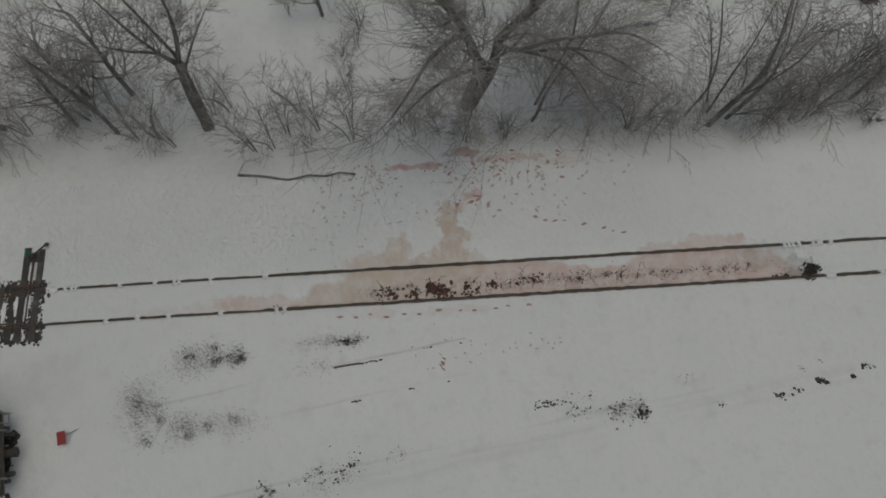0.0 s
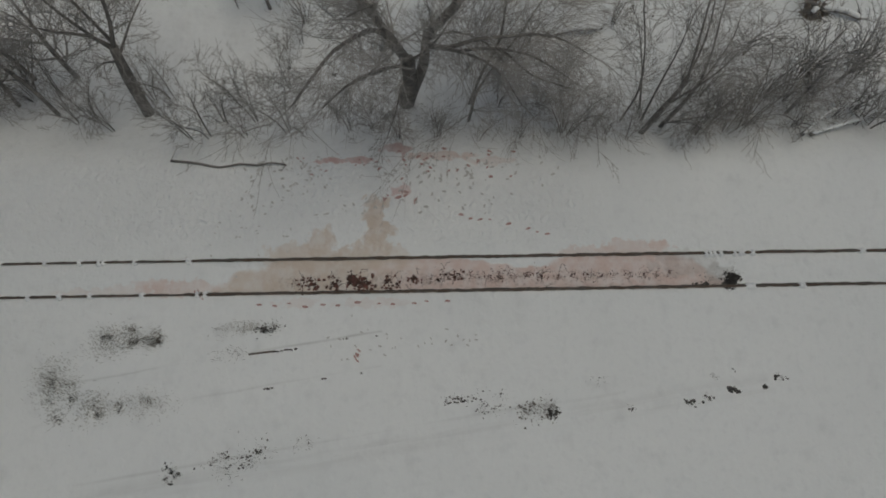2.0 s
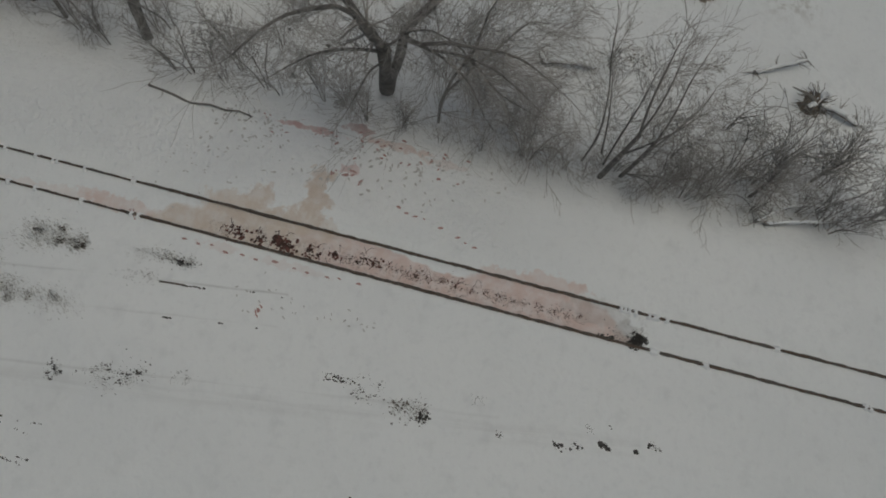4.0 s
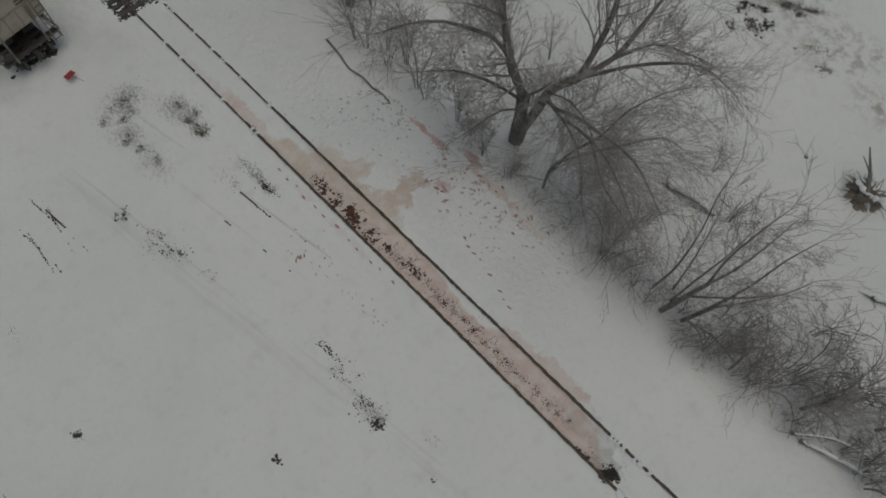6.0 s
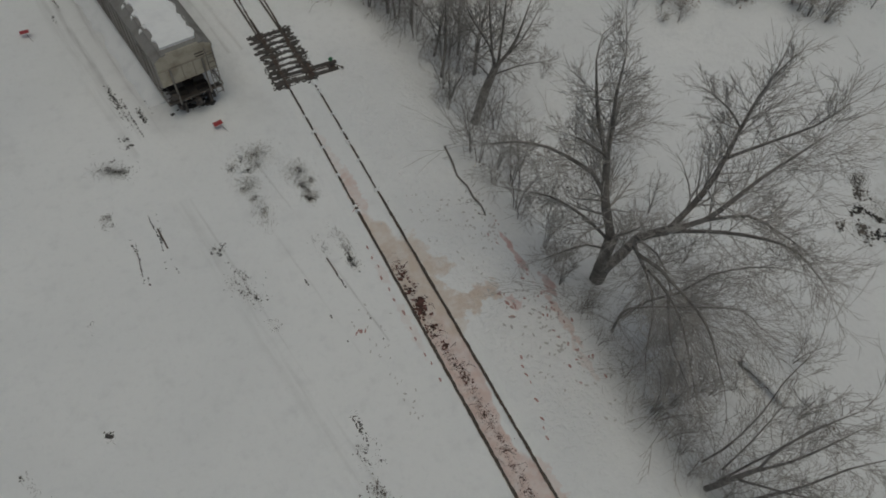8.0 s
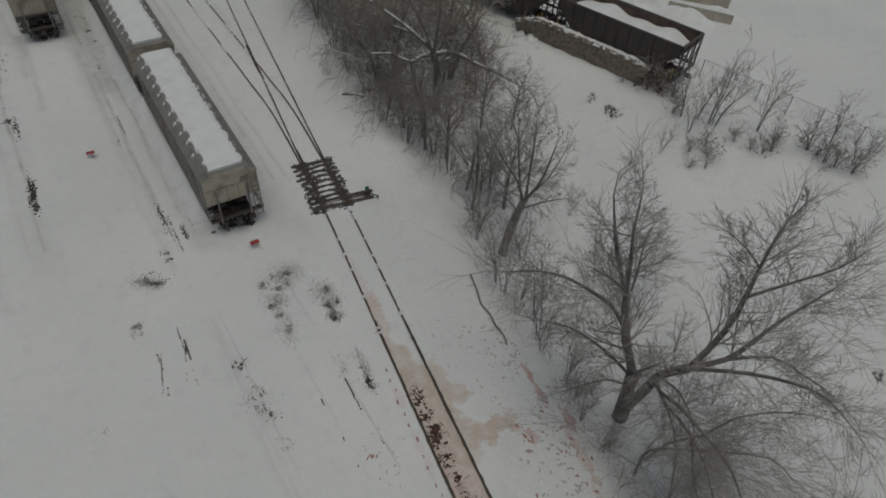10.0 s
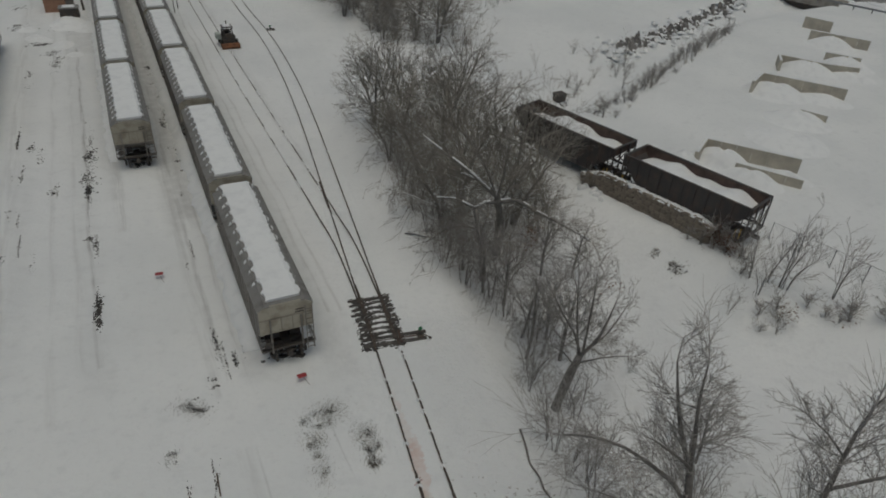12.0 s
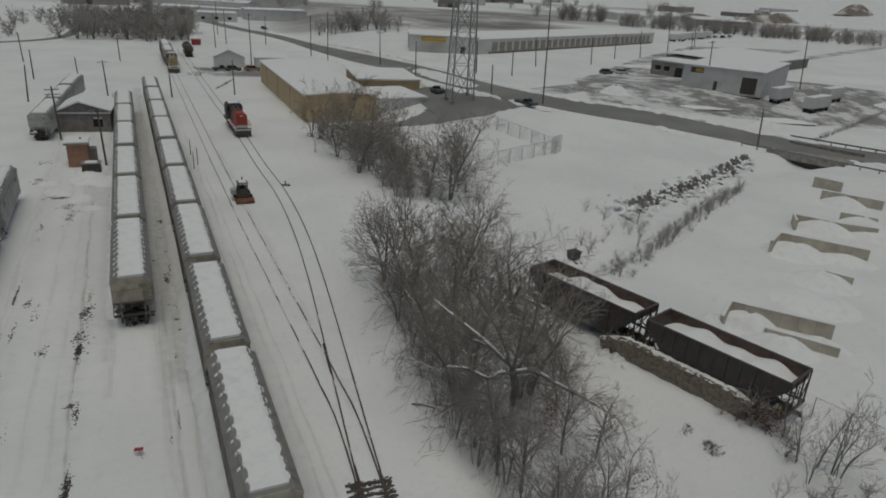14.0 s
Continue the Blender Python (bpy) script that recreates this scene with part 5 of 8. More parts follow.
def snow_limbed_tree():
    """A broad old tree: heavy drooping limbs to both sides carry snow, thin brush hangs under them."""
    g = Grower(9, 0.0082, 0.03, 0.36, 1.0, 1.15)
    laden = [
        [(9.9, 6.0, 4.6), (11.5, 6.1, 4.5), (13.0, 5.7, 3.6), (14.5, 5.1, 2.9), (15.8, 4.5, 2.2), (16.8, 4.0, 1.7)],
        [(9.9, 6.0, 4.6), (9.0, 6.2, 4.5), (8.3, 6.2, 4.2), (7.0, 6.7, 4.8), (5.7, 7.2, 4.8)],
        [(9.9, 6.1, 4.8), (9.9, 7.6, 5.0), (8.6, 9.0, 5.3), (7.4, 10.0, 5.5)],
        [(9.8, 6.2, 5.0), (8.2, 7.6, 6.4), (6.6, 9.4, 7.4), (5.4, 11.4, 8.0)]]
    g.limb([(11.1, 7.7, -1.2), (10.9, 7.3, 1.4), (10.4, 6.5, 3.4), (9.9, 6.0, 4.8)], 0.36, 0.24, 0)
    g.limb([(8.8, 4.5, -1.2), (8.7, 4.8, 1.0), (8.4, 5.4, 2.8), (8.3, 6.0, 4.2)], 0.27, 0.17, 0)
    for pts, r0 in zip(laden, (0.17, 0.14, 0.13, 0.12)):
        g.limb(pts, r0, 0.035, kids=26, droop=0.10)
    g.limb([(9.9, 6.0, 4.7), (10.4, 6.4, 6.8), (10.8, 7.0, 9.0)], 0.14, 0.035, kids=24)
    g.limb([(9.9, 6.0, 4.7), (9.3, 6.6, 6.6), (8.4, 7.2, 8.4)], 0.12, 0.03, kids=24)
    g.limb([(10.2, 6.3, 4.2), (11.6, 6.9, 6.0), (12.8, 7.6, 7.4)], 0.11, 0.03, kids=24)
    g.limb([(8.4, 5.4, 2.8), (7.2, 5.2, 3.4), (6.0, 5.4, 3.2), (5.0, 5.8, 2.2)], 0.09, 0.025, kids=24, droop=0.14)
    g.limb([(8.5, 5.2, 2.4), (7.4, 4.4, 2.8), (6.4, 4.0, 2.0)], 0.075, 0.022, kids=22, droop=0.14)
    g.limb([(8.6, 5.0, 1.8), (9.4, 4.0, 2.6), (10.6, 3.4, 2.4)], 0.075, 0.022, kids=20, droop=0.12)
    t = g.build("bare_tree", "old leafless tree with snow along its drooping limbs", twig="twig_brown")
    snow, rng = Mesh(), random.Random(91)
    for pts in laden:
        line = curve3(pts, 0.45)
        for i in range(len(line) - 1):
            if rng.random() < 0.8:
                f = i / len(line)
                e = Vector((0, 0, 0.15 * (1 - f) + 0.03))
                snow.beam(line[i] + e, line[i + 1] + e * 0.95, (0.20 - 0.12 * f) * rng.uniform(0.6, 1.1), 0.07)
    tagged(part("snow_cover", snow, "snow", t, "snow lying on the limbs"), kind="stuff")
    return t


def right_tree():
    """Several stems from one foot, the thickest leaning towards the rails with snow in its fork."""
    g = Grower(8, 0.0072, 0.05, 0.34, 0.8, 1.15)
    g.limb([(7.05, -32.1, -1.5), (6.95, -32.3, 0.6), (6.8, -32.45, 2.6), (6.7, -32.6, 4.4)], 0.16, 0.085, 0)
    g.limb([(7.45, -33.1, -1.5), (7.25, -33.4, 1.4), (7.3, -33.6, 3.4)], 0.12, 0.07, 0)
    g.limb([(6.7, -32.6, 4.3), (7.0, -32.4, 6.0), (7.9, -32.5, 7.2), (8.9, -32.7, 8.0)], 0.065, 0.018, kids=24)
    g.limb([(6.75, -32.5, 3.6), (7.4, -32.9, 5.0), (8.3, -33.1, 6.2), (9.4, -33.2, 7.0)], 0.06, 0.018, kids=24)
    g.limb([(6.85, -32.4, 2.2), (6.7, -33.0, 3.6), (6.9, -33.8, 4.8), (7.6, -34.6, 5.4)], 0.06, 0.02, kids=22)
    g.limb([(7.3, -33.6, 3.2), (8.2, -33.9, 4.2), (9.3, -34.1, 5.0), (10.5, -34.5, 5.6)], 0.058, 0.018, kids=24)
    g.limb([(7.25, -33.5, 2.2), (8.2, -34.4, 3.0), (9.3, -35.2, 3.6), (10.3, -35.6, 3.8)], 0.05, 0.018, kids=22)
    g.limb([(7.6, -31.2, -0.5), (7.55, -31.3, 2.4), (8.3, -31.0, 4.6), (8.8, -30.6, 6.0), (9.4, -30.4, 7.2)], 0.06, 0.018, kids=24)
    g.limb([(7.6, -32.2, -0.4), (7.9, -32.3, 2.4), (8.1, -32.4, 4.2), (8.4, -32.4, 6.2)], 0.06, 0.018, kids=24)
    g.limb([(7.7, -31.9, 0.4), (8.6, -31.6, 2.2), (9.6, -31.2, 3.6)], 0.055, 0.02, kids=20)
    g.limb([(7.1, -33.2, 0.2), (6.5, -33.9, 1.2), (6.1, -34.6, 0.9)], 0.04, 0.015, kids=22, droop=0.12)
    g.limb([(7.1, -33.3, 0.2), (6.7, -34.4, 1.4), (6.6, -35.6, 1.2)], 0.04, 0.015, kids=22, droop=0.10)
    return g.build("bare_tree", "low leaning leafless tree with snow in its fork")


def leaning_tree(seed, foot, mid, top, r0, label):
    """A thin tree that leans out along the bank."""
    g = Grower(seed, 0.0075, 0.04, 0.34, 0.62, 1.1)
    mid, top, foot = Vector(mid), Vector(top), Vector(foot)
    g.limb([foot - Vector((0, 0, 0.4)), foot.lerp(mid, 0.5) + Vector((0.1, 0, 0)), mid], r0, r0 * 0.7, 0)
    g.limb([mid, mid.lerp(top, 0.5) + Vector((0.1, 0.1, 0.1)), top], r0 * 0.6, r0 * 0.2, kids=26)
    for k in range(4):
        p = foot.lerp(mid, 0.45 + 0.14 * k)
        a = g.r.uniform(0, 6.28)
        q = p + Vector((math.cos(a) * 1.2, math.sin(a) * 1.6, 1.1))
        g.limb([p, q, q + Vector((math.cos(a) * 0.9, math.sin(a) * 1.1, 0.9))], r0 * 0.36, r0 * 0.12, kids=18)
    return g.build("bare_tree", label)


big_tree()
left_tree()
right_tree()
snow_limbed_tree()
leaning_tree(51, (8.63, -4.2, -1.0), (9.1, -3.6, 1.8), (9.1, -3.0, 4.5), 0.12, "leafless tree leaning over along the bank")
leaning_tree(52, (9.2, -2.1, -1.0), (9.5, -2.2, 1.5), (9.8, -2.4, 3.5), 0.10, "thin leafless tree with brown leaves leaning over the bank")


def tree_kind(seed, h, spread, stems=1, twig=0.010, up=0.05, density=1.0, last=4, limbs=7, colour="twig", name="bare_tree", label="", group="", base=0.16, low=0.3, reach=(0.34, 0.55), snowy=0):
    """A tree of height h at the origin; low: where on the trunk the limbs begin, reach: their length."""
    g = Grower(seed, twig, up, 0.32, density, 1.0)
    r = g.r
    snow = Mesh()
    for s in range(stems):
        a = r.uniform(0, 6.28)
        lean = r.uniform(0.08, 0.34) if stems > 1 else r.uniform(0, 0.12)
        dx, dy = math.cos(a) * lean, math.sin(a) * lean
        hh = h * (1 if s == 0 else r.uniform(0.65, 0.95))
        b = base if stems == 1 else base * 0.7
        pts = [(dx * 0.5, dy * 0.5, -0.3), (dx * hh * 0.3, dy * hh * 0.3, hh * 0.28), (dx * hh * 0.8 + r.uniform(-0.3, 0.3), dy * hh * 0.8, hh * 0.55)]
        g.limb(pts, b, b * 0.6, 0)
        g.branch(pts[-1], (dx, dy, 1), hh * 0.42, b * 0.55, 1, last)
        n = max(2, limbs // stems)
        for i in range(n):
            f = low + (0.98 - low) * (i + r.random()) / n
            p = Vector(pts[0]).lerp(Vector(pts[1]), f / 0.5) if f < 0.5 else Vector(pts[1]).lerp(Vector(pts[2]), (f - 0.5) / 0.5)
            aa = r.uniform(0, 6.28)
            flat = spread * (1.5 - f)
            k0 = len(g.twigs)
            g.branch(p, (math.cos(aa) * flat, math.sin(aa) * flat, 0.9), hh * r.uniform(*reach), b * 0.5, 1, last)
            if i < snowy:
                for t in g.twigs[k0:]:
                    if t[6] > b * 0.16 and abs(t[5] - t[2]) < 0.8 * math.hypot(t[3] - t[0], t[4] - t[1]):
                        e = t[6] * 0.8
                        snow.beam((t[0], t[1], t[2] + e), (t[3], t[4], t[5] + e), t[6] * 1.7, t[6] * 1.2)
    t = g.build(name, label, group, colour, "shrub" if name.endswith("shrub") else "tree")
    if snow.f:
        tagged(part("snow_cover", snow, "snow", t, "snow lying on the limbs"), kind="stuff")
    return t


def scatter(protos, spots):
    """Puts the kinds at spots: (x, y, scale, turn); each kind's first one is the prototype itself."""
    seen = set()
    for i, (x, y, s, a) in enumerate(spots):
        p = protos[i % len(protos)]
        m = pose(x, y, gz(x, y) - 0.1, 0, 0, a) @ Matrix.Scale(s, 4)
        if p.name in seen:
            c = copy_thing(p, m)
            c.matrix_basis = m
        else:
            p.matrix_basis = m
            seen.add(p.name)


THK = "leafless trees along the track bank"
mid_trees = [tree_kind(s, 9.5, 0.9, 1, 0.0095, 0.05, 0.9, 4, 10, "twig", "bare_tree", "leafless grey-brown tree in the snowy thicket", THK, 0.17, 0.25) for s in (101, 102, 103)]
tall_trees = [tree_kind(s, 10.8, 1.3, 2, 0.0085, 0.045, 0.95, 4, 18, "twig_brown", "bare_tree", "broad dense leafless tree with snow on its limbs", THK, 0.22, 0.22, (0.42, 0.66), 4) for s in (111, 112, 113)]
saplings = [tree_kind(s, 5.4, 0.55, 3, 0.0075, 0.05, 0.5, 3, 9, "twig", "sapling", "slender leafless sapling in the snow", "saplings", 0.046, 0.2, (0.34, 0.55)) for s in (121, 122, 123)]
shrubs = [tree_kind(s, 3.2, 0.85, 5, 0.0075, 0.05, 0.40, 3, 10, "twig", "bare_shrub", "tangled leafless shrub in the snow", "bare shrubs", 0.036, 0.06, (0.4, 0.75)) for s in (131, 132, 133)]
rr = random.Random(3)
scatter(mid_trees, [(10.9, -4.6, 0.85, 0), (10.8, -2.6, 0.65, 40), (15.6, 3.4, 0.6, 20), (9.3, 1.4, 0.8, 240), (8.3, 3.0, 0.75, 130),
                    (14.8, -14.0, 0.6, 90), (8.2, -39.5, 0.55, 10), (10.0, -42.5, 0.5, 120), (8.8, -45.5, 0.55, 210), (13.4, 4.2, 0.7, 300)])
scatter(tall_trees, [(10.0, 14.2, 1.0, 60), (14.0, 11.5, 0.92, 140), (7.9, 12.0, 0.85, 200), (16.2, 16.5, 0.9, 300), (8.2, 19.5, 0.95, 20), (12.4, 19.5, 1.0, 100), (16.8, 23.0, 0.85, 260), (7.8, 26.5, 1.0, 330), (12.2, 26.5, 1.0, 10),
                     (15.0, 8.4, 0.6, 180), (9.8, 32.5, 0.9, 40), (6.4, 31.5, 0.9, 250), (6.0, 23.0, 0.7, 120), (14.6, 30.5, 0.85, 220),
                     (20.0, 55.0, 1.2, 10), (18.0, 58.5, 0.95, 80), (10, 71, 0.95, 160), (23.5, 62.5, 0.85, 230), (13, 76, 0.9, 300), (8.0, 81, 0.85, 50), (14.5, 64, 0.85, 110), (16.5, 84, 0.85, 200), (11.5, 88, 0.9, 20)])
warm = [tree_kind(s, 9.0, 1.2, 2, 0.012, 0.04, 0.7, 4, 10, "twig_warm", "bare_tree", "bushy leafless tree with ochre twigs beside the warehouse", "ochre trees by the warehouse", 0.16, 0.2, (0.42, 0.65)) for s in (141, 142)]
scatter(warm, [(7.6, 90, 1.2, 0), (12.5, 100, 1.2, 80), (5.2, 96, 0.95, 150), (16.5, 97, 1.05, 220), (21, 96, 0.9, 20), (15, 92, 0.8, 100)])
spots = []
for i in range(15):
    y = -17.5 + 1.12 * i + rr.uniform(-0.4, 0.4)
    spots.append((7.1 + 2.6 * rr.random() ** 1.3 + (0.4 if y > -10 else 0), y, rr.uniform(0.6, 1.1), rr.uniform(0, 360)))
for i in range(14):
    y = rr.uniform(-50, -26)
    spots.append((7.0 + rr.uniform(0, 3.5), y, rr.uniform(0.5, 0.9), rr.uniform(0, 360)))
for i in range(10):
    spots.append((rr.uniform(10, 17), rr.uniform(-30, -6), rr.uniform(0.5, 0.8), rr.uniform(0, 360)))
spots += [(31.5, -7.0, 0.6, 200), (35.5, -8.5, 0.9, 10), (44.5, 46.5, 1.0, 90), (38.0, 36.0, 0.8, 30), (24.6, -3.4, 0.55, 80), (36.5, -11, 0.7, 310)]
spots += [(6.9, -22.6, 0.6, 0), (6.6, -24.4, 0.5, 90), (6.8, -26.4, 0.6, 200), (7.4, -18.4, 0.7, 40), (6.9, -29.6, 0.65, 120), (6.6, -31.4, 0.6, 60), (7.2, -35.0, 0.7, 300), (9.0, -25.5, 0.8, 10), (9.5, -28.5, 0.8, 250)]
spots += [(28.8, -3.0, 1.25, 0), (29.1, -3.3, 1.1, 100), (31.4, -5.4, 1.15, 70), (27.6, -1.5, 0.95, 140), (28.1, 0.4, 0.7, 250), (27.2, -3.0, 0.8, 210), (28.4, -2.2, 0.9, 320)]
scatter(saplings, spots)
spots = []
for i in range(20):
    y = rr.uniform(-52, -14)
    spots.append((6.9 + rr.uniform(0, 3.4) + (0.5 if y > -14 else 0) + (rr.uniform(0, 5) if rr.random() < 0.3 else 0), y, rr.uniform(0.5, 1.05), rr.uniform(0, 360)))
for i in range(30):
    y = rr.uniform(9, 34)
    spots.append((rr.uniform(6.6, 19.5 if y > 8 else 15), y, rr.uniform(0.9, 1.5), rr.uniform(0, 360)))
for i in range(52):
    y = rr.uniform(54, 98)
    a, b = max(5.0, 12.5 - 0.2 * (y - 54)), 26 - 0.2 * (y - 56)
    spots.append((rr.uniform(a, b), y, rr.uniform(1.0, 1.6), rr.uniform(0, 360)))
for i in range(64):
    f = i / 63
    spots.append((30 + 39 * f + rr.gauss(0, 0.7), 27 + 30 * f + rr.gauss(0, 0.7), rr.uniform(0.35, 0.8), rr.uniform(0, 360)))
for i in range(10):
    spots.append((rr.uniform(30, 44), rr.uniform(37, 50), rr.uniform(0.4, 0.9), rr.uniform(0, 360)))
for d, q, k in ((0.6, -2.4, 0.9), (1.6, -2.6, 1.0), (2.6, -2.7, 0.9), (3.6, -2.9, 0.6), (13.6, -2.5, 0.7), (14.4, -2.7, 0.6), (-1.0, -2.6, 0.6)):
    p = HOP0 + HOPD * d + HOPN * q
    spots.append((p[0], p[1], k, 60 * d))
spots += [(9.1, -39.6, 1.3, 0), (10.5, -41, 1.4, 50), (8.4, -42.8, 1.3, 100), (7.4, -37.2, 0.9, 20), (11.8, -38, 1.2, 70), (7.1, -28.4, 1.0, 0), (26.5, -6.2, 0.6, 0), (30.3, -7.4, 0.6, 0), (33.5, -10, 1.0, 0), (35, -11, 1.0, 90), (22, 17, 0.6, 30), (7.0, -30.5, 0.8, 40), (9.4, -35.5, 1.1, 10), (8.0, -36.8, 1.0, 200), (11, -43.5, 1.2, 300)]
scatter(shrubs, [q for q in spots if q[1] < 50 or q[0] > 28])
thick_shrubs = [tree_kind(s, 3.4, 0.9, 6, 0.012, 0.04, 0.46, 4, 12, "twig_haze", "bare_shrub", "dense leafless bush filling the far thicket", "dense bushes in the thicket", 0.05, 0.05, (0.45, 0.8)) for s in (135, 136)]
spots += [(15.2, 60.9, 1.4, 0), (13, 66.8, 1.5, 90), (17.5, 56.7, 1.3, 40), (11.2, 76.7, 1.4, 10), (12.4, 63.5, 1.2, 200), (14.5, 70, 1.4, 120), (16.5, 64, 1.4, 300), (10.4, 72, 1.3, 30), (18.5, 54.5, 1.1, 250), (14.5, 57.5, 1.1, 75)]
low = [(6.6 + 4.2 * rr.random() ** 1.4, 5.5 + 1.35 * i + rr.uniform(-0.6, 0.6), rr.uniform(0.7, 1.15), rr.uniform(0, 360)) for i in range(20)]
hedge = [(113.3 + 45 * i / 27, 88.3 + 24.4 * i / 27, rr.uniform(0.3, 0.5), rr.uniform(0, 360)) for i in range(28)]
scatter(thick_shrubs, low + hedge + [(28.1, 0.6, 0.5, 10), (27.2, -0.8, 0.5, 60), (26.4, -4.4, 0.55, 90), (27.6, -4.6, 0.5, 300), (29.4, -5.3, 0.5, 130), (30.9, -7.5, 0.6, 170), (29.8, -6.6, 0.45, 20), (33.2, -8.6, 0.8, 220), (25.6, -5.6, 0.4, 260), (33.5, -9.2, 0.6, 0), (33.7, -10.7, 0.75, 50), (34.4, -11.6, 0.65, 100), (31.8, -6.9, 0.4, 150), (27.1, -5.5, 0.4, 200)] + [q for q in spots if q[1] >= 50 and q[0] <= 28] + [(30 + 39 * f + rr.gauss(0, 0.8), 27 + 30 * f + rr.gauss(0, 0.8), rr.uniform(0.18, 0.42), rr.uniform(0, 360)) for f in [i / 59 for i in range(60)]])

def weeping_shrub(seed):
    """Thin stems that rise, arch over and hang down to the snow."""
    g = Grower(seed, 0.007, 0.0, 0.30, 0.5, 1.1)
    r = g.r
    for i in range(7):
        a, h, w = r.uniform(0, 6.28), r.uniform(1.2, 2.6), r.uniform(0.8, 1.9)
        c, d = math.cos(a), math.sin(a)
        g.limb([(0.1 * c, 0.1 * d, -0.3), (0.35 * w * c, 0.35 * w * d, h * 0.8), (0.75 * w * c, 0.75 * w * d, h), (1.15 * w * c, 1.15 * w * d, h * 0.45)], 0.022, 0.008, kids=11, droop=0.12)
    return g.build("weeping_shrub", "leafless shrub whose thin twigs hang to the snow", "weeping shrubs", "twig", "shrub")


scatter([weeping_shrub(s) for s in (161, 162)], [(7.1, -28.6, 1.25, 0), (6.9, -34.8, 1.1, 120), (7.2, -13.4, 0.75, 300), (8.0, -12.3, 0.9, 10), (6.8, -22.4, 0.55, 90), (7.0, -36.2, 1.0, 60),
                                                 (8.0, -37.8, 1.2, 160), (9.4, -38.6, 1.3, 250), (10.2, -40.6, 1.3, 100), (8.3, -6.3, 0.8, 190), (12.6, -25.0, 0.7, 330),
                                                 (7.0, 3.6, 1.3, 30), (6.2, 6.2, 1.3, 140), (8.6, 2.2, 1.2, 250), (10.4, 3.4, 1.2, 70), (7.6, 8.4, 1.4, 200), (6.2, 10.2, 1.3, 310), (10.2, 9.2, 1.5, 20), (12.4, 6.2, 1.2, 100), (6.0, 13.6, 1.4, 180), (12.6, 9.4, 1.4, 260), (5.8, 17.5, 1.4, 60), (9.0, 0.2, 1.1, 330), (9.6, -2.8, 1.0, 150), (5.9, 21.0, 1.3, 240), (14.6, 12.6, 1.4, 10)])

# leaf clumps still hanging in a few crowns
m = Mesh()
for cx, cy, cz, n in ((10.2, 0.5, 5.2, 60), (12.2, -6.4, 6.0, 30), (16.0, 22.5, 6.0, 60), (27.3, -6.0, 0.6, 60), (30.6, -7.2, 0.7, 40), (22.0, 44.0, 1.0, 40), (27.5, 2.2, 1.4, 260), (27.9, 1.5, 1.0, 160), (27.0, 3.0, 1.6, 200), (23.8, 53.5, 1.2, 200), (22.6, 54.5, 1.0, 120)):
    for i in range(n):
        x, y, z = cx + rr.gauss(0, 0.35), cy + rr.gauss(0, 0.35), cz + rr.gauss(0, 0.4)
        a, s = rr.uniform(0, 6.28), rr.uniform(0.06, 0.13)
        m.add([(x, y, z), (x + s * math.cos(a), y + s * math.sin(a), z + rr.uniform(-0.06, 0.06)), (x + 1.6 * s * math.cos(a + 0.5), y + 1.6 * s * math.sin(a + 0.5), z - 0.05), (x + s * math.cos(a + 1.0), y + s * math.sin(a + 1.0), z - 0.04)], [(0, 1, 2, 3)])
solid("dead_leaves", m, "leaf", "brown dead leaves caught in the branches", "leaves", kind="stuff")


def fallen_log(pts, r, label, bark="bark", snow=False, stubs=5, seed=0):
    r2 = random.Random(seed)
    g = Grower(seed + 300, 0.008, 0.0, 0.25, 0.6)
    pts = [(x, y, gz(x, y) + z) for x, y, z in pts]
    g.limb(pts, r, r * 0.6, 0)
    line = curve3(pts, 0.5)
    for i in range(stubs):
        p = r2.choice(line)
        g.branch(p, (r2.gauss(0, 1), r2.gauss(0, 1), r2.uniform(0.1, 0.8)), r2.uniform(0.4, 1.1), r * 0.35, 2, 3)
    t = g.build("fallen_branch", label, "fallen branches", "twig", "branch")
    if snow:
        secs = []
        fine = curve3(pts, 0.22)
        for i, p in enumerate(fine):
            d = (fine[min(i + 1, len(fine) - 1)] - fine[max(i - 1, 0)]).normalized()
            n = Vector((d.y, -d.x, 0)).normalized()
            w = r * (0.25 if i in (0, len(fine) - 1) else r2.uniform(0.6, 1.15))
            h = r * (0.8 if i in (0, len(fine) - 1) else r2.uniform(1.15, 1.7))
            secs.append([tuple(p + n * w * k + Vector((0, 0, z))) for k, z in ((-1, r * 0.45), (1, r * 0.45), (0.55, h), (-0.55, h))])
        m = Mesh().loft(secs)
        tagged(part("snow_cover", m, "snow", t, "snow lying on the bark", True), kind="stuff")
    return t


fallen_log([(5.62, -10.3, 0.05), (5.5, -11.1, 0.12), (5.42, -11.7, 0.06), (5.22, -12.6, 0.05), (5.36, -13.5, 0.12), (5.3, -14.3, 0.05), (5.42, -14.9, 0.1), (5.3, -15.6, 0.05)], 0.065, "thin dark fallen branch lying on the snow", seed=1, stubs=6)
fallen_log([(12.9, -28.2, 0.1), (13.1, -29.6, 0.35), (13.3, -31.0, 0.15)], 0.17, "broken fallen trunk with snow on it", snow=True, seed=2)
fallen_log([(6.6, -40.0, 0.2), (7.2, -42.0, 0.5), (8.1, -44.6, 0.3)], 0.11, "snow covered fallen trunk under the shrubs", snow=True, seed=3, stubs=10)
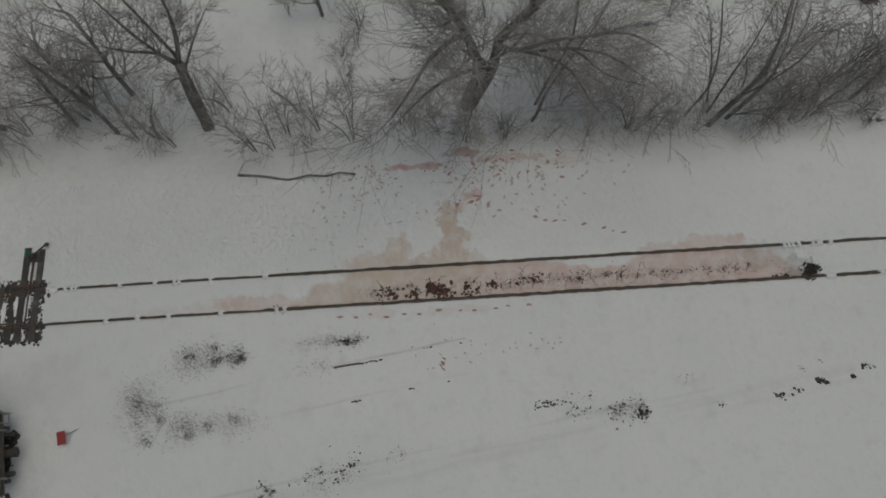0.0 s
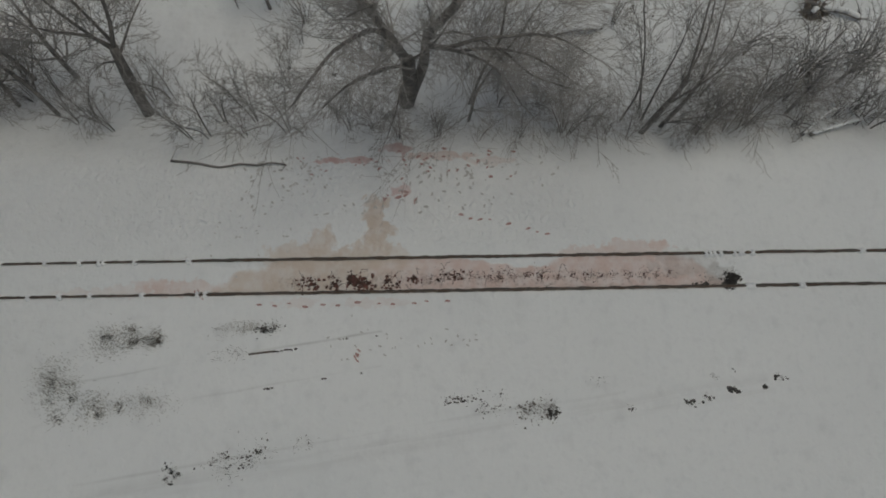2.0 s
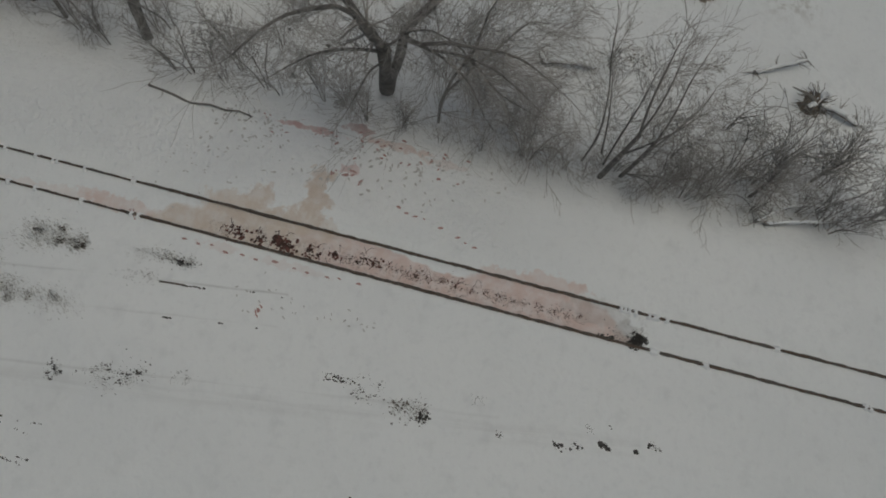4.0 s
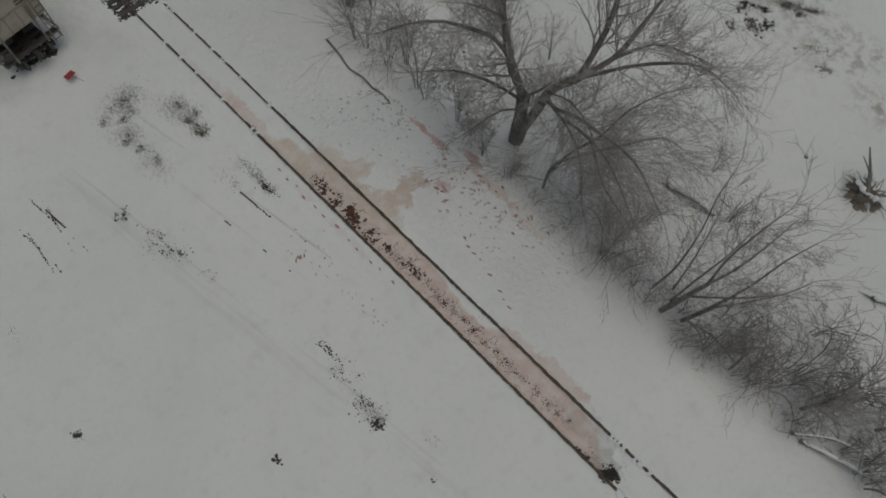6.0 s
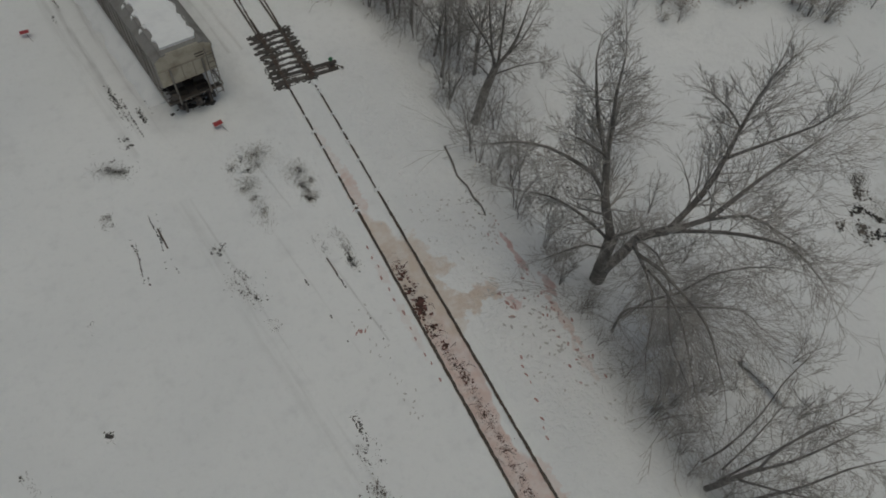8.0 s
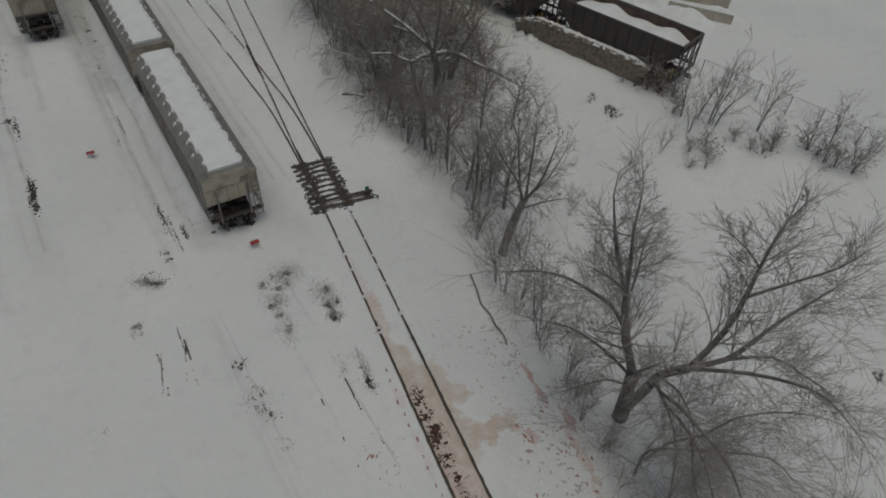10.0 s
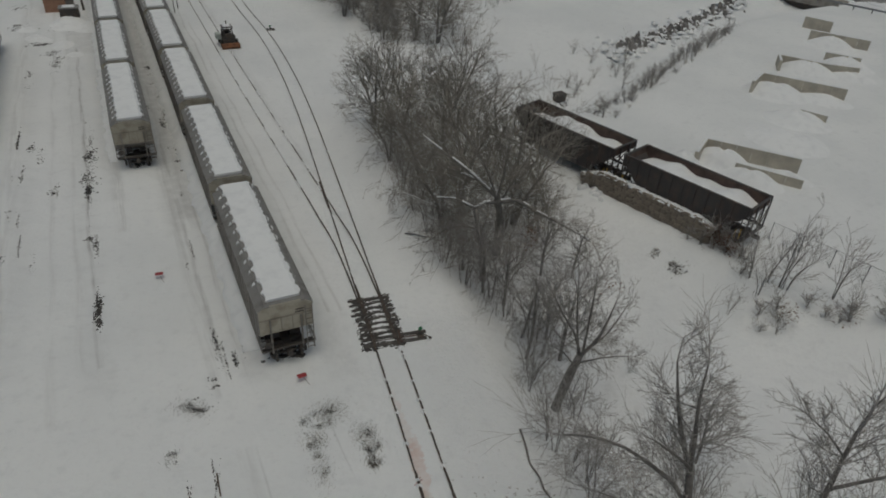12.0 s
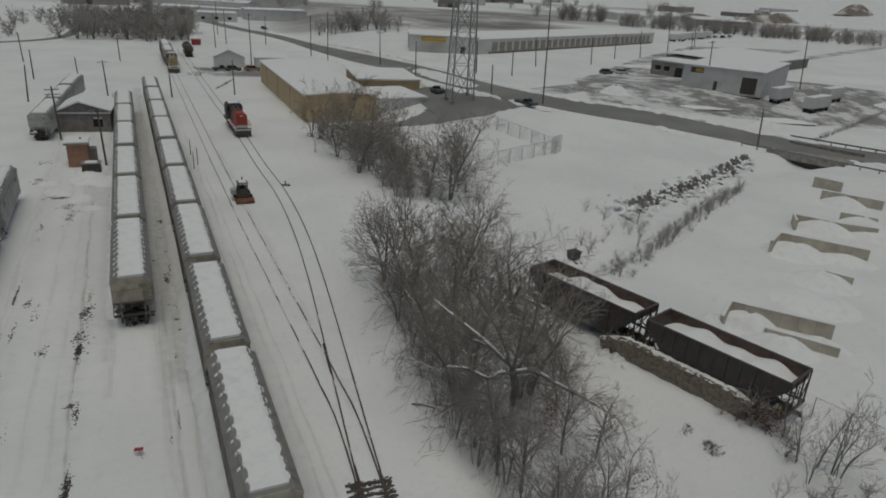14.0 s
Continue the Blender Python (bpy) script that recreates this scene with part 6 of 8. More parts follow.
fallen_log([(6.5, -39.5, 0.3), (7.8, -41.2, 0.7), (8.6, -43.6, 0.5)], 0.08, "snow covered fallen branch under the shrubs", snow=True, seed=4, stubs=9)


def root_ball(x, y, turn, k):
    """The upturned plate of roots and earth of a fallen tree."""
    r2 = random.Random(int(x * 7))
    t = thing("uprooted_stump", "upturned brown root plate of a fallen tree with snow on it", "stump", pose(x, y, gz(x, y), 0, 0, turn) @ Matrix.Scale(k, 4))
    earth, wood, cap = Mesh(), Mesh(), Mesh()
    for i in range(70):
        a, q = r2.uniform(0, 6.28), 0.95 * math.sqrt(r2.random())
        earth.lump(q * math.cos(a) * 0.8, q * math.sin(a), -0.1, r2.uniform(0.12, 0.3), r2.uniform(0.12, 0.3), r2.uniform(0.25, 0.75) * (1.15 - q), r2, 7, 0.4)
    for i in range(46):
        a, z = r2.uniform(0, 6.28), r2.uniform(0.1, 0.6)
        p = Vector((0.45 * math.cos(a), 0.5 * math.sin(a), z))
        for j in range(3):
            q = p + Vector((0.26 * math.cos(a) + r2.gauss(0, 0.09), 0.26 * math.sin(a) + r2.gauss(0, 0.09), r2.uniform(-0.15, 0.12)))
            wood.tube(p, q, 0.03 - 0.008 * j, 0.022 - 0.007 * j, 5)
            p = q
    wood.tube((0, 0, 0.4), (0.7, 0.3, 0.9), 0.13, 0.08, 7).tube((0.7, 0.3, 0.9), (1.7, 0.9, 1.5), 0.08, 0.03, 6).tube((0.7, 0.3, 0.9), (1.2, 1.0, 1.3), 0.05, 0.02, 5)
    for i in range(9):
        a = 0.5 + 0.3 * i
        cap.lump(0.3 * math.cos(a) - 0.05, 0.75 * math.cos(a * 1.1), 0.45 + 0.12 * math.sin(3 * a), r2.uniform(0.12, 0.22), r2.uniform(0.1, 0.2), 0.16, r2, 7, 0.3)
    tagged(part("earth", earth, "stonewall", t, "brown frozen earth"), kind="stuff")
    part("root", wood, "bark", t)
    tagged(part("snow_cover", cap, "snow", t, "patches of snow", True), kind="stuff")
    return t


root_ball(20.0, -35.7, 20, 1.05)
root_ball(14.3, -42.2, 70, 0.9)
fallen_log([(15.3, -39.0, 0.1), (15.8, -40.0, 0.3), (16.6, -41.5, 0.4)], 0.14, "dead fallen limb in the snow", snow=True, seed=6, stubs=8)
fallen_log([(14.2, -42.4, 0.25), (14.0, -43.3, 0.35), (13.6, -44.4, 0.2)], 0.16, "dark broken trunk in the snow", snow=True, seed=7, stubs=8)
fallen_log([(4.2, 10.1, 0.08), (5.0, 9.8, 0.1), (5.8, 9.4, 0.08)], 0.06, "short dead branch on the snow", seed=8, stubs=3)
fallen_log([(17.6, 17.5, 1.2), (17.4, 13.8, 1.0), (17.2, 10.2, 0.1)], 0.14, "dark leaning dead trunk", seed=11, stubs=4)

# ---- spill debris and marks in the snow ----


def clods(name, label, x, y, rx, ry, n, size, material="clod", rz=0.0, flat=0.55, seed=0, tufts=0):
    r = random.Random(seed + int(1000 * abs(x)) + int(77 * abs(y)))
    m = Mesh()
    c, s = math.cos(rz), math.sin(rz)
    # several overlapping clumps, so that the outline is ragged
    cl = [(r.uniform(-0.7, 0.7), r.uniform(-0.8, 0.8), r.choice((0.2, 0.3, 0.45, 0.6))) for _ in range(11)]

    def spot():
        a, b, w = r.choice(cl)
        return (a + r.gauss(0, w)) * rx, (b + r.gauss(0, w * 0.7)) * ry

    for i in range(n):
        u, v = spot()
        k = size * r.uniform(0.35, 1.15)
        px, py = x + c * u - s * v, y + s * u + c * v
        m.lump(px, py, gz(px, py) - 0.01, k, k * r.uniform(0.6, 1.4), k * flat * r.uniform(0.6, 1.5), r, 6, 0.4)
    for i in range(int(tufts * 4.4)):
        u, v = spot()
        px, py = x + c * u - s * v, y + s * u + c * v
        z = gz(px, py)
        a, h = r.uniform(0, 6.28), r.uniform(0.04, 0.15)
        m.tube((px, py, z), (px + 0.6 * h * math.cos(a), py + 0.6 * h * math.sin(a), z + h), 0.0065, 0.004, 3)
    return solid(name, m, material, label, "debris", kind="stuff")


for x, y, rx, ry, n, sz in ((-0.40, -16.3, 0.25, 0.35, 14, 0.07), (-0.42, -17.0, 0.30, 0.35, 22, 0.10), (-0.36, -17.9, 0.28, 0.35, 20, 0.10), (-0.28, -19.05, 0.4, 0.55, 44, 0.13), (-0.36, -20.5, 0.28, 0.4, 20, 0.10), (-0.30, -21.35, 0.25, 0.3, 16, 0.09),
                            (-0.1, -22.6, 0.3, 0.5, 16, 0.07), (-0.1, -23.3, 0.25, 0.4, 12, 0.07), (-0.15, -25.2, 0.3, 0.6, 18, 0.05), (-0.15, -26.8, 0.3, 0.8, 20, 0.05), (-0.2, -29.0, 0.3, 0.8, 20, 0.04), (-0.2, -31.6, 0.3, 0.7, 14, 0.04)):
    clods("grit_pile", "dark red-brown heap of churned grit between the rails", x, y, rx, ry, int(n * 1.8), sz * 0.78, "grit", tufts=int(n * 0.6))
clods("burnt_pile", "black tangled heap of debris on the rail", -0.45, -35.15, 0.26, 0.36, 240, 0.06, "clod", tufts=60, flat=0.9)
clods("burnt_scatter", "black crumbs scattered round the heap", -0.42, -34.8, 0.5, 0.9, 60, 0.035, "clod", tufts=20)
clods("soil_streak", "dark soil beside the rail", -0.6, -34.2, 0.15, 1.0, 24, 0.07, "clod")
for i in range(18):
    y = -22.0 - 0.62 * i
    clods("grit_streak", "brown churned grit in a short streak between the rails", -0.12 + rr.uniform(-0.12, 0.1), y, 0.2, 0.2, 26 - i // 2, 0.034, "grit", rz=rr.uniform(-0.7, -0.3), tufts=6, seed=i)
# twigs dug up between the rails
m = Mesh()
for i in range(46):
    x, y = rr.uniform(-0.5, 0.3), rr.choice((-16.2, -17, -18, -19, -19.3, -20.5, -21.3, -23, -25, -27, -28)) + rr.gauss(0, 0.3)
    a = rr.uniform(0, 6.28)
    z = gz(x, y) + 0.02
    q = (x + 0.3 * math.cos(a), y + 0.3 * math.sin(a), z + rr.uniform(0.02, 0.25))
    m.tube((x, y, z), q, 0.012, 0.008, 4)
    m.tube(q, (q[0] + rr.uniform(-0.2, 0.2), q[1] + rr.uniform(-0.2, 0.2), q[2]), 0.008, 0.005, 3)
solid("dug_up_twigs", m, "grit", "red-brown twigs and roots among the churned grit", "debris", kind="stuff")


def prints(spots, material, label, size=(0.14, 0.07), seed=0):
    """Ragged flakes of trodden snow, barely above the crust."""
    r = random.Random(seed)
    m = Mesh()
    for x, y, s, a in spots:
        n = 9
        c, sn = math.cos(a), math.sin(a)
        z = gz(x, y) + 0.03
        ring = []
        for i in range(n):
            t = 2 * math.pi * i / n
            k = s * r.uniform(0.65, 1.2)
            u, v = size[0] * k * math.cos(t), size[1] * k * math.sin(t)
            ring.append((x + c * u - sn * v, y + sn * u + c * v))
        m.add([(px, py, z - 0.06) for px, py in ring] + [(px, py, z) for px, py in ring], [(i, (i + 1) % n, n + (i + 1) % n, n + i) for i in range(n)] + [tuple(range(n, 2 * n))])
    return solid("footprints", m, material, label, "footprints", kind="stuff")


prints([(2.75 - 0.055 * i * 2 + rr.uniform(-0.08, 0.08), -23.5 - 0.42 * i, rr.uniform(0.7, 1.1), 1.6 + rr.uniform(-0.4, 0.4)) for i in range(10)] +
       [(3.75 + rr.gauss(0, 0.3), -20.8 + rr.gauss(0, 0.5), rr.uniform(0.5, 1.2), rr.uniform(0, 3)) for i in range(9)] +
       [(-1.25 + rr.uniform(-0.08, 0.08), -14.6 - 0.75 * i + rr.uniform(-0.2, 0.2), rr.uniform(0.7, 1.2), 1.57) for i in range(12)] +
       [(5.3 + rr.gauss(0, 0.45), rr.uniform(-26.5, -16), rr.uniform(0.4, 1.0), rr.uniform(0.8, 2.4)) for i in range(40)] +
       [(-3.4 + rr.gauss(0, 0.12), -19.1 + rr.gauss(0, 0.15), 0.8, rr.uniform(0, 3)) for i in range(5)] + [(-0.75 + rr.uniform(-0.25, 0.25), -12.2 + rr.uniform(-0.2, 0.2), 0.5, 0.3) for i in range(6)],
       "rose", "rose stained footprints in the snow", (0.13, 0.055), seed=1)
# plain footprints: grey flakes painted as dark as a shaded hollow
prints([(rr.uniform(2.8, 5.8), rr.uniform(-25, -13.5), rr.uniform(0.5, 1.2), rr.uniform(0, 3)) for i in range(140)] + [(5.0 + rr.gauss(0, 0.5), rr.uniform(-28, -14), rr.uniform(0.6, 1.3), rr.uniform(0, 3)) for i in range(60)] +
       [(-2.9 + rr.gauss(0, 0.4), rr.uniform(-24, -17.5), rr.uniform(0.4, 0.9), rr.uniform(0, 3)) for i in range(30)] + [(2.3 + rr.gauss(0, 0.8), rr.uniform(-16, -11), rr.uniform(0.4, 0.8), rr.uniform(0, 3)) for i in range(30)],
       "print", "shallow footprints in the snow, the shade of their hollows put in as grey", (0.10, 0.045), seed=2)

# dark bare patches: (x, y, half across, half along, count, clod size, turn, weeds)
for x, y, rx, ry, n, sz, a, tf in (
    (-2.65, -8.9, 0.5, 1.1, 60, 0.04, 0.25, 240), (-2.6, -10.6, 0.4, 0.6, 60, 0.06, 0.1, 120), (-2.25, -13.9, 0.3, 0.9, 50, 0.05, 0.1, 60), (-2.25, -15.1, 0.22, 0.6, 60, 0.07, 0.1, 60), (-4.5, -6.8, 0.75, 0.9, 120, 0.05, -0.4, 300), (-5.0, -7.6, 0.15, 0.2, 30, 0.09, 0, 20),
    (-5.7, -7.0, 0.3, 0.4, 30, 0.07, 0, 30), (-5.3, -9.0, 0.6, 1.0, 40, 0.04, 0.3, 200), (-5.2, -10.8, 0.5, 0.9, 40, 0.05, 0, 90), (-3.3, -13.5, 0.3, 1.0, 25, 0.03, 0.1, 20), (-7.5, -14.4, 0.5, 1.3, 70, 0.07, 0.25, 50),
    (-7.0, -17.0, 0.3, 0.6, 20, 0.06, 0.25, 10), (-8.0, -11.8, 0.3, 0.35, 30, 0.07, 0, 20), (-5.3, -23.0, 0.2, 0.5, 14, 0.07, 0.15, 8), (-5.4, -24.4, 0.5, 0.8, 24, 0.05, 0.15, 14), (-5.75, -26.3, 0.4, 0.8, 50, 0.06, 0.15, 60),
    (-5.95, -27.0, 0.2, 0.2, 14, 0.10, 0, 14), (-4.7, -29.0, 0.3, 0.5, 10, 0.06, 0, 6), (-5.8, -30.2, 0.15, 0.2, 8, 0.08, 0, 4), (-5.6, -32.6, 0.15, 0.35, 10, 0.10, 0, 4), (-5.4, -33.4, 0.15, 0.25, 9, 0.10, 0, 4),
    (-5.1, -34.5, 0.15, 0.3, 14, 0.12, 0, 2), (-5.0, -35.8, 0.12, 0.12, 7, 0.13, 0, 2), (-4.6, -36.5, 0.15, 0.3, 9, 0.10, 0, 4), (-4.6, -33.8, 0.15, 0.25, 8, 0.06, 0, 4), (-4.0, -30.9, 0.1, 0.1, 4, 0.07, 0, 0), (-4.3, -34.6, 0.1, 0.1, 4, 0.08, 0, 0),
    (-11.5, -4.6, 0.9, 0.6, 200, 0.09, -0.5, 160), (-10.4, -2.8, 0.3, 0.5, 10, 0.11, 0, 4), (-12.5, -7.7, 0.3, 0.5, 40, 0.06, 0, 40), (-10.4, -10.2, 0.04, 1.5, 40, 0.04, -0.13, 0), (-11.65, -10.8, 0.04, 1.5, 44, 0.04, -0.08, 0),
    (-14.4, -13.5, 0.15, 0.4, 10, 0.08, 0, 4), (-14.9, -18.9, 0.15, 0.3, 14, 0.10, 0.3, 4), (-18.1, -19.4, 0.2, 0.7, 26, 0.10, 0.4, 10), (-9.75, -25.2, 0.15, 0.2, 12, 0.12, 0, 6), (-10.2, 0.6, 0.15, 2.0, 60, 0.07, 0.15, 20),
    (-9.1, -1.0, 0.15, 0.8, 30, 0.07, 0.15, 10), (-17.3, 5.4, 0.22, 1.5, 110, 0.11, 0.1, 0), (-17.7, 9.0, 0.15, 2.6, 50, 0.08, 0.1, 0), (-18.4, 14.0, 0.2, 2.0, 60, 0.10, 0.1, 0), (-19.8, 22.0, 0.25, 2.0, 60, 0.11, 0.1, 0),
    (-20.3, 26.6, 0.5, 3.2, 190, 0.14, 0.08, 10), (-20.8, 32.5, 0.2, 2.0, 40, 0.08, 0.08, 6), (-19.2, 18.0, 0.15, 4.0, 40, 0.06, 0.1, 4), (-22.4, 22.8, 0.4, 1.0, 26, 0.10, 0, 4), (-24.6, 30.0, 0.3, 2.5, 40, 0.09, 0.1, 4), (-25.5, 21.0, 0.4, 3.0, 30, 0.09, 0.1, 0),
    (-27.0, 55.5, 0.5, 2.5, 60, 0.13, 0.1, 4), (-16.5, 57, 0.5, 5.0, 24, 0.14, 0.15, 0), (-27.5, 70.5, 2.0, 3.0, 30, 0.14, 0, 10), (-22.0, 10.0, 0.2, 3.0, 24, 0.07, 0.1, 0),
    (-36.0, 80.0, 0.9, 1.6, 50, 0.16, 0.2, 4), (-30.2, 62.3, 1.2, 0.8, 50, 0.15, 0.3, 4), (-33.8, 70.0, 1.0, 1.4, 46, 0.15, 0.2, 4), (-28.2, 58.5, 0.8, 1.2, 40, 0.15, 0.1, 0), (-17.0, 182.0, 0.5, 6.0, 60, 0.3, -0.2, 0), (-11.5, 158.0, 0.5, 9.0, 80, 0.28, -0.2, 0), (-19.5, 176.0, 2.0, 5.0, 50, 0.3, -0.2, 0),
    # short marks of the ties of buried tracks between the rows of cars
    (-16.77, 51.4, 0.25, 0.9, 26, 0.15, 0.1, 0), (-16.5, 49.2, 0.25, 0.6, 16, 0.14, 0.1, 0), (-16.1, 46.2, 0.35, 0.35, 12, 0.14, 0, 0), (-15.1, 42.1, 0.35, 0.3, 12, 0.12, 0, 0), (-15.2, 44.0, 0.07, 1.4, 18, 0.09, 0.14, 0), (-14.4, 37.6, 0.3, 1.6, 40, 0.13, 0.12, 0),
    (-14.5, 34.6, 0.25, 1.1, 24, 0.12, 0.12, 0), (-13.7, 29.1, 0.42, 0.2, 18, 0.11, 0, 0), (-13.3, 30.6, 0.3, 0.18, 10, 0.10, 0, 0), (-12.9, 28.0, 0.22, 0.75, 30, 0.12, 0.12, 0), (-12.8, 26.2, 0.3, 0.16, 12, 0.11, 0, 0), (-12.5, 24.2, 0.3, 0.16, 12, 0.10, 0, 0),
    (-12.6, 21.7, 0.42, 0.15, 22, 0.10, -0.2, 0), (-13.1, 20.6, 0.09, 0.7, 14, 0.08, 0.1, 0), (-12.5, 20.2, 0.08, 0.6, 12, 0.08, 0.1, 0), (-11.36, 18.55, 0.16, 0.16, 12, 0.09, 0, 0), (-11.6, 11.4, 0.06, 1.5, 34, 0.07, 0.14, 0), (-11.9, 9.3, 0.08, 0.5, 14, 0.07, 0.1, 0),
    (-11.2, 7.8, 0.17, 0.95, 46, 0.08, 0.15, 0), (-10.9, 6.0, 0.1, 0.8, 26, 0.07, 0.15, 0), (-11.3, 14.5, 0.2, 0.15, 6, 0.07, 0, 0), (-9.65, -1.0, 0.06, 1.7, 44, 0.06, 0.13, 0), (-9.05, 2.4, 0.12, 0.22, 12, 0.07, 0, 0), (-9.13, -1.4, 0.08, 0.45, 18, 0.07, 0.1, 0), (-8.6, -0.3, 0.05, 0.7, 10, 0.05, 0.1, 0),
    (-19.75, 21.5, 0.1, 1.3, 26, 0.10, 0.12, 0), (-19.0, 16.5, 0.2, 0.7, 24, 0.11, 0.1, 0), (-18.75, 14.5, 0.28, 0.5, 34, 0.11, 0, 0), (-21.5, 34.8, 0.12, 2.0, 30, 0.10, 0.12, 0), (-27.0, 33.0, 0.1, 2.2, 44, 0.11, 0.12, 0), (-25.6, 31.1, 0.3, 0.8, 28, 0.12, 0.1, 0), (-25.4, 26.0, 0.12, 1.5, 24, 0.10, 0.1, 0),
    (-25.9, 20.8, 0.3, 0.5, 24, 0.12, 0, 0), (-25.2, 19.7, 0.2, 0.2, 10, 0.10, 0, 0), (-24.3, 18.4, 0.08, 1.2, 18, 0.08, 0.12, 0), (-23.5, 14.4, 0.06, 1.4, 40, 0.07, 0.12, 0), (-24.6, 12.8, 0.35, 1.0, 50, 0.11, 0, 0), (-29.2, 51.0, 0.4, 1.0, 40, 0.16, 0.1, 0), (-28.6, 47.4, 0.3, 0.8, 24, 0.15, 0.1, 0),
    (23.6, 1.9, 0.5, 0.8, 40, 0.10, 0.6, 60), (23.0, 4.0, 0.4, 0.4, 24, 0.10, 0, 30), (20.0, 4.5, 0.5, 0.8, 14, 0.10, 0, 10), (25.1, -25.1, 0.5, 0.8, 30, 0.12, 0, 40), (25.3, -28.6, 0.5, 1.0, 20, 0.12, 0, 30), (19.8, -32.3, 0.15, 0.2, 8, 0.10, 0, 0),
    (11.2, -15.5, 0.2, 0.2, 6, 0.12, 0, 0), (10.9, -17.5, 0.15, 0.15, 5, 0.12, 0, 0), (30.0, 35.5, 0.8, 0.8, 12, 0.25, 0, 10), (14.5, -33, 0.5, 0.6, 16, 0.08, 0, 20), 
    (27.2, -23.0, 0.5, 0.35, 26, 0.12, 0.5, 40), (26.0, -23.8, 0.35, 0.3, 20, 0.11, 0.5, 20), (26.5, -24.6, 0.2, 0.6, 28, 0.11, 0.5, 20), (25.8, -25.7, 0.35, 0.35, 22, 0.11, 0.5, 20), (24.2, -24.2, 0.45, 0.25, 18, 0.1, 0.5, 20), (27.7, -25.2, 0.5, 1.3, 20, 0.05, 0.5, 200), (29.9, -24.8, 0.2, 0.2, 8, 0.11, 0.5, 4), (29.9, -25.2, 0.2, 0.4, 14, 0.08, 0.5, 20), (28.7, -27.0, 0.3, 0.8, 14, 0.07, 0.5, 110), (26.2, -28.6, 0.4, 0.9, 40, 0.12, 0.5, 60), (25.6, -29.9, 0.4, 0.5, 20, 0.1, 0.5, 40), (23.9, -28.8, 0.2, 0.15, 8, 0.1, 0.5, 0), (30.4, -27.0, 0.2, 0.2, 8, 0.12, 0.5, 4), (28.1, -26.5, 0.5, 0.4, 10, 0.05, 0.5, 90), (27.8, -22.3, 0.7, 0.5, 14, 0.06, 0.5, 150), (30.5, -24.0, 0.4, 0.4, 10, 0.06, 0.5, 80)):
    clods("bare_soil", "dark soil and dead weeds showing through the snow", x, y, rx, ry, int(n * 1.9), sz * 0.68, "weed" if tf > n else "clod", a, 0.35, tufts=tf)
# broken dashes along the rails of a buried siding
dash = random.Random(88)
m = Mesh()
for (ax, ay), (bx, by), fill in (((-4.06, -8.5), (-3.85, -11.4), 0.35), ((-3.5, -12.9), (-3.05, -17.0), 0.4), ((-2.72, -18.4), (-2.6, -19.9), 0.4), ((-4.88, -12.6), (-4.7, -15.6), 0.4), ((-4.48, -17.0), (-4.17, -19.3), 0.3), ((-5.8, -18.8), (-5.4, -23.4), 0.25), ((-10.6, -8.2), (-10.1, -12.4), 0.5), ((-11.8, -8.6), (-11.4, -13.2), 0.4)):
    n = int(math.hypot(bx - ax, by - ay) / 0.11)
    on = True
    for i in range(n):
        on = dash.random() < fill if dash.random() < 0.35 else on
        if on:
            f = (i + dash.random()) / n
            k = dash.uniform(0.02, 0.045)
            m.lump(ax + (bx - ax) * f + dash.gauss(0, 0.02), ay + (by - ay) * f, -0.01, k, k * 1.8, k * 0.4, dash, 6, 0.4)
solid("buried_rail_dashes", m, "clod", "thin broken dark dashes where a buried rail shows", "rail", kind="stuff")
# short stretches of a buried track that come up through the snow
for a, b in (((-3.32, -14.5), (-3.2, -15.6)), ((-10.35, -9.2), (-10.2, -10.6))):
    solid("exposed_rail", rail_mesh([np.array(a), np.array(b)], -0.122), "steel", "short dark stretch of a buried rail", "rail")

# ---- engines and machines ----


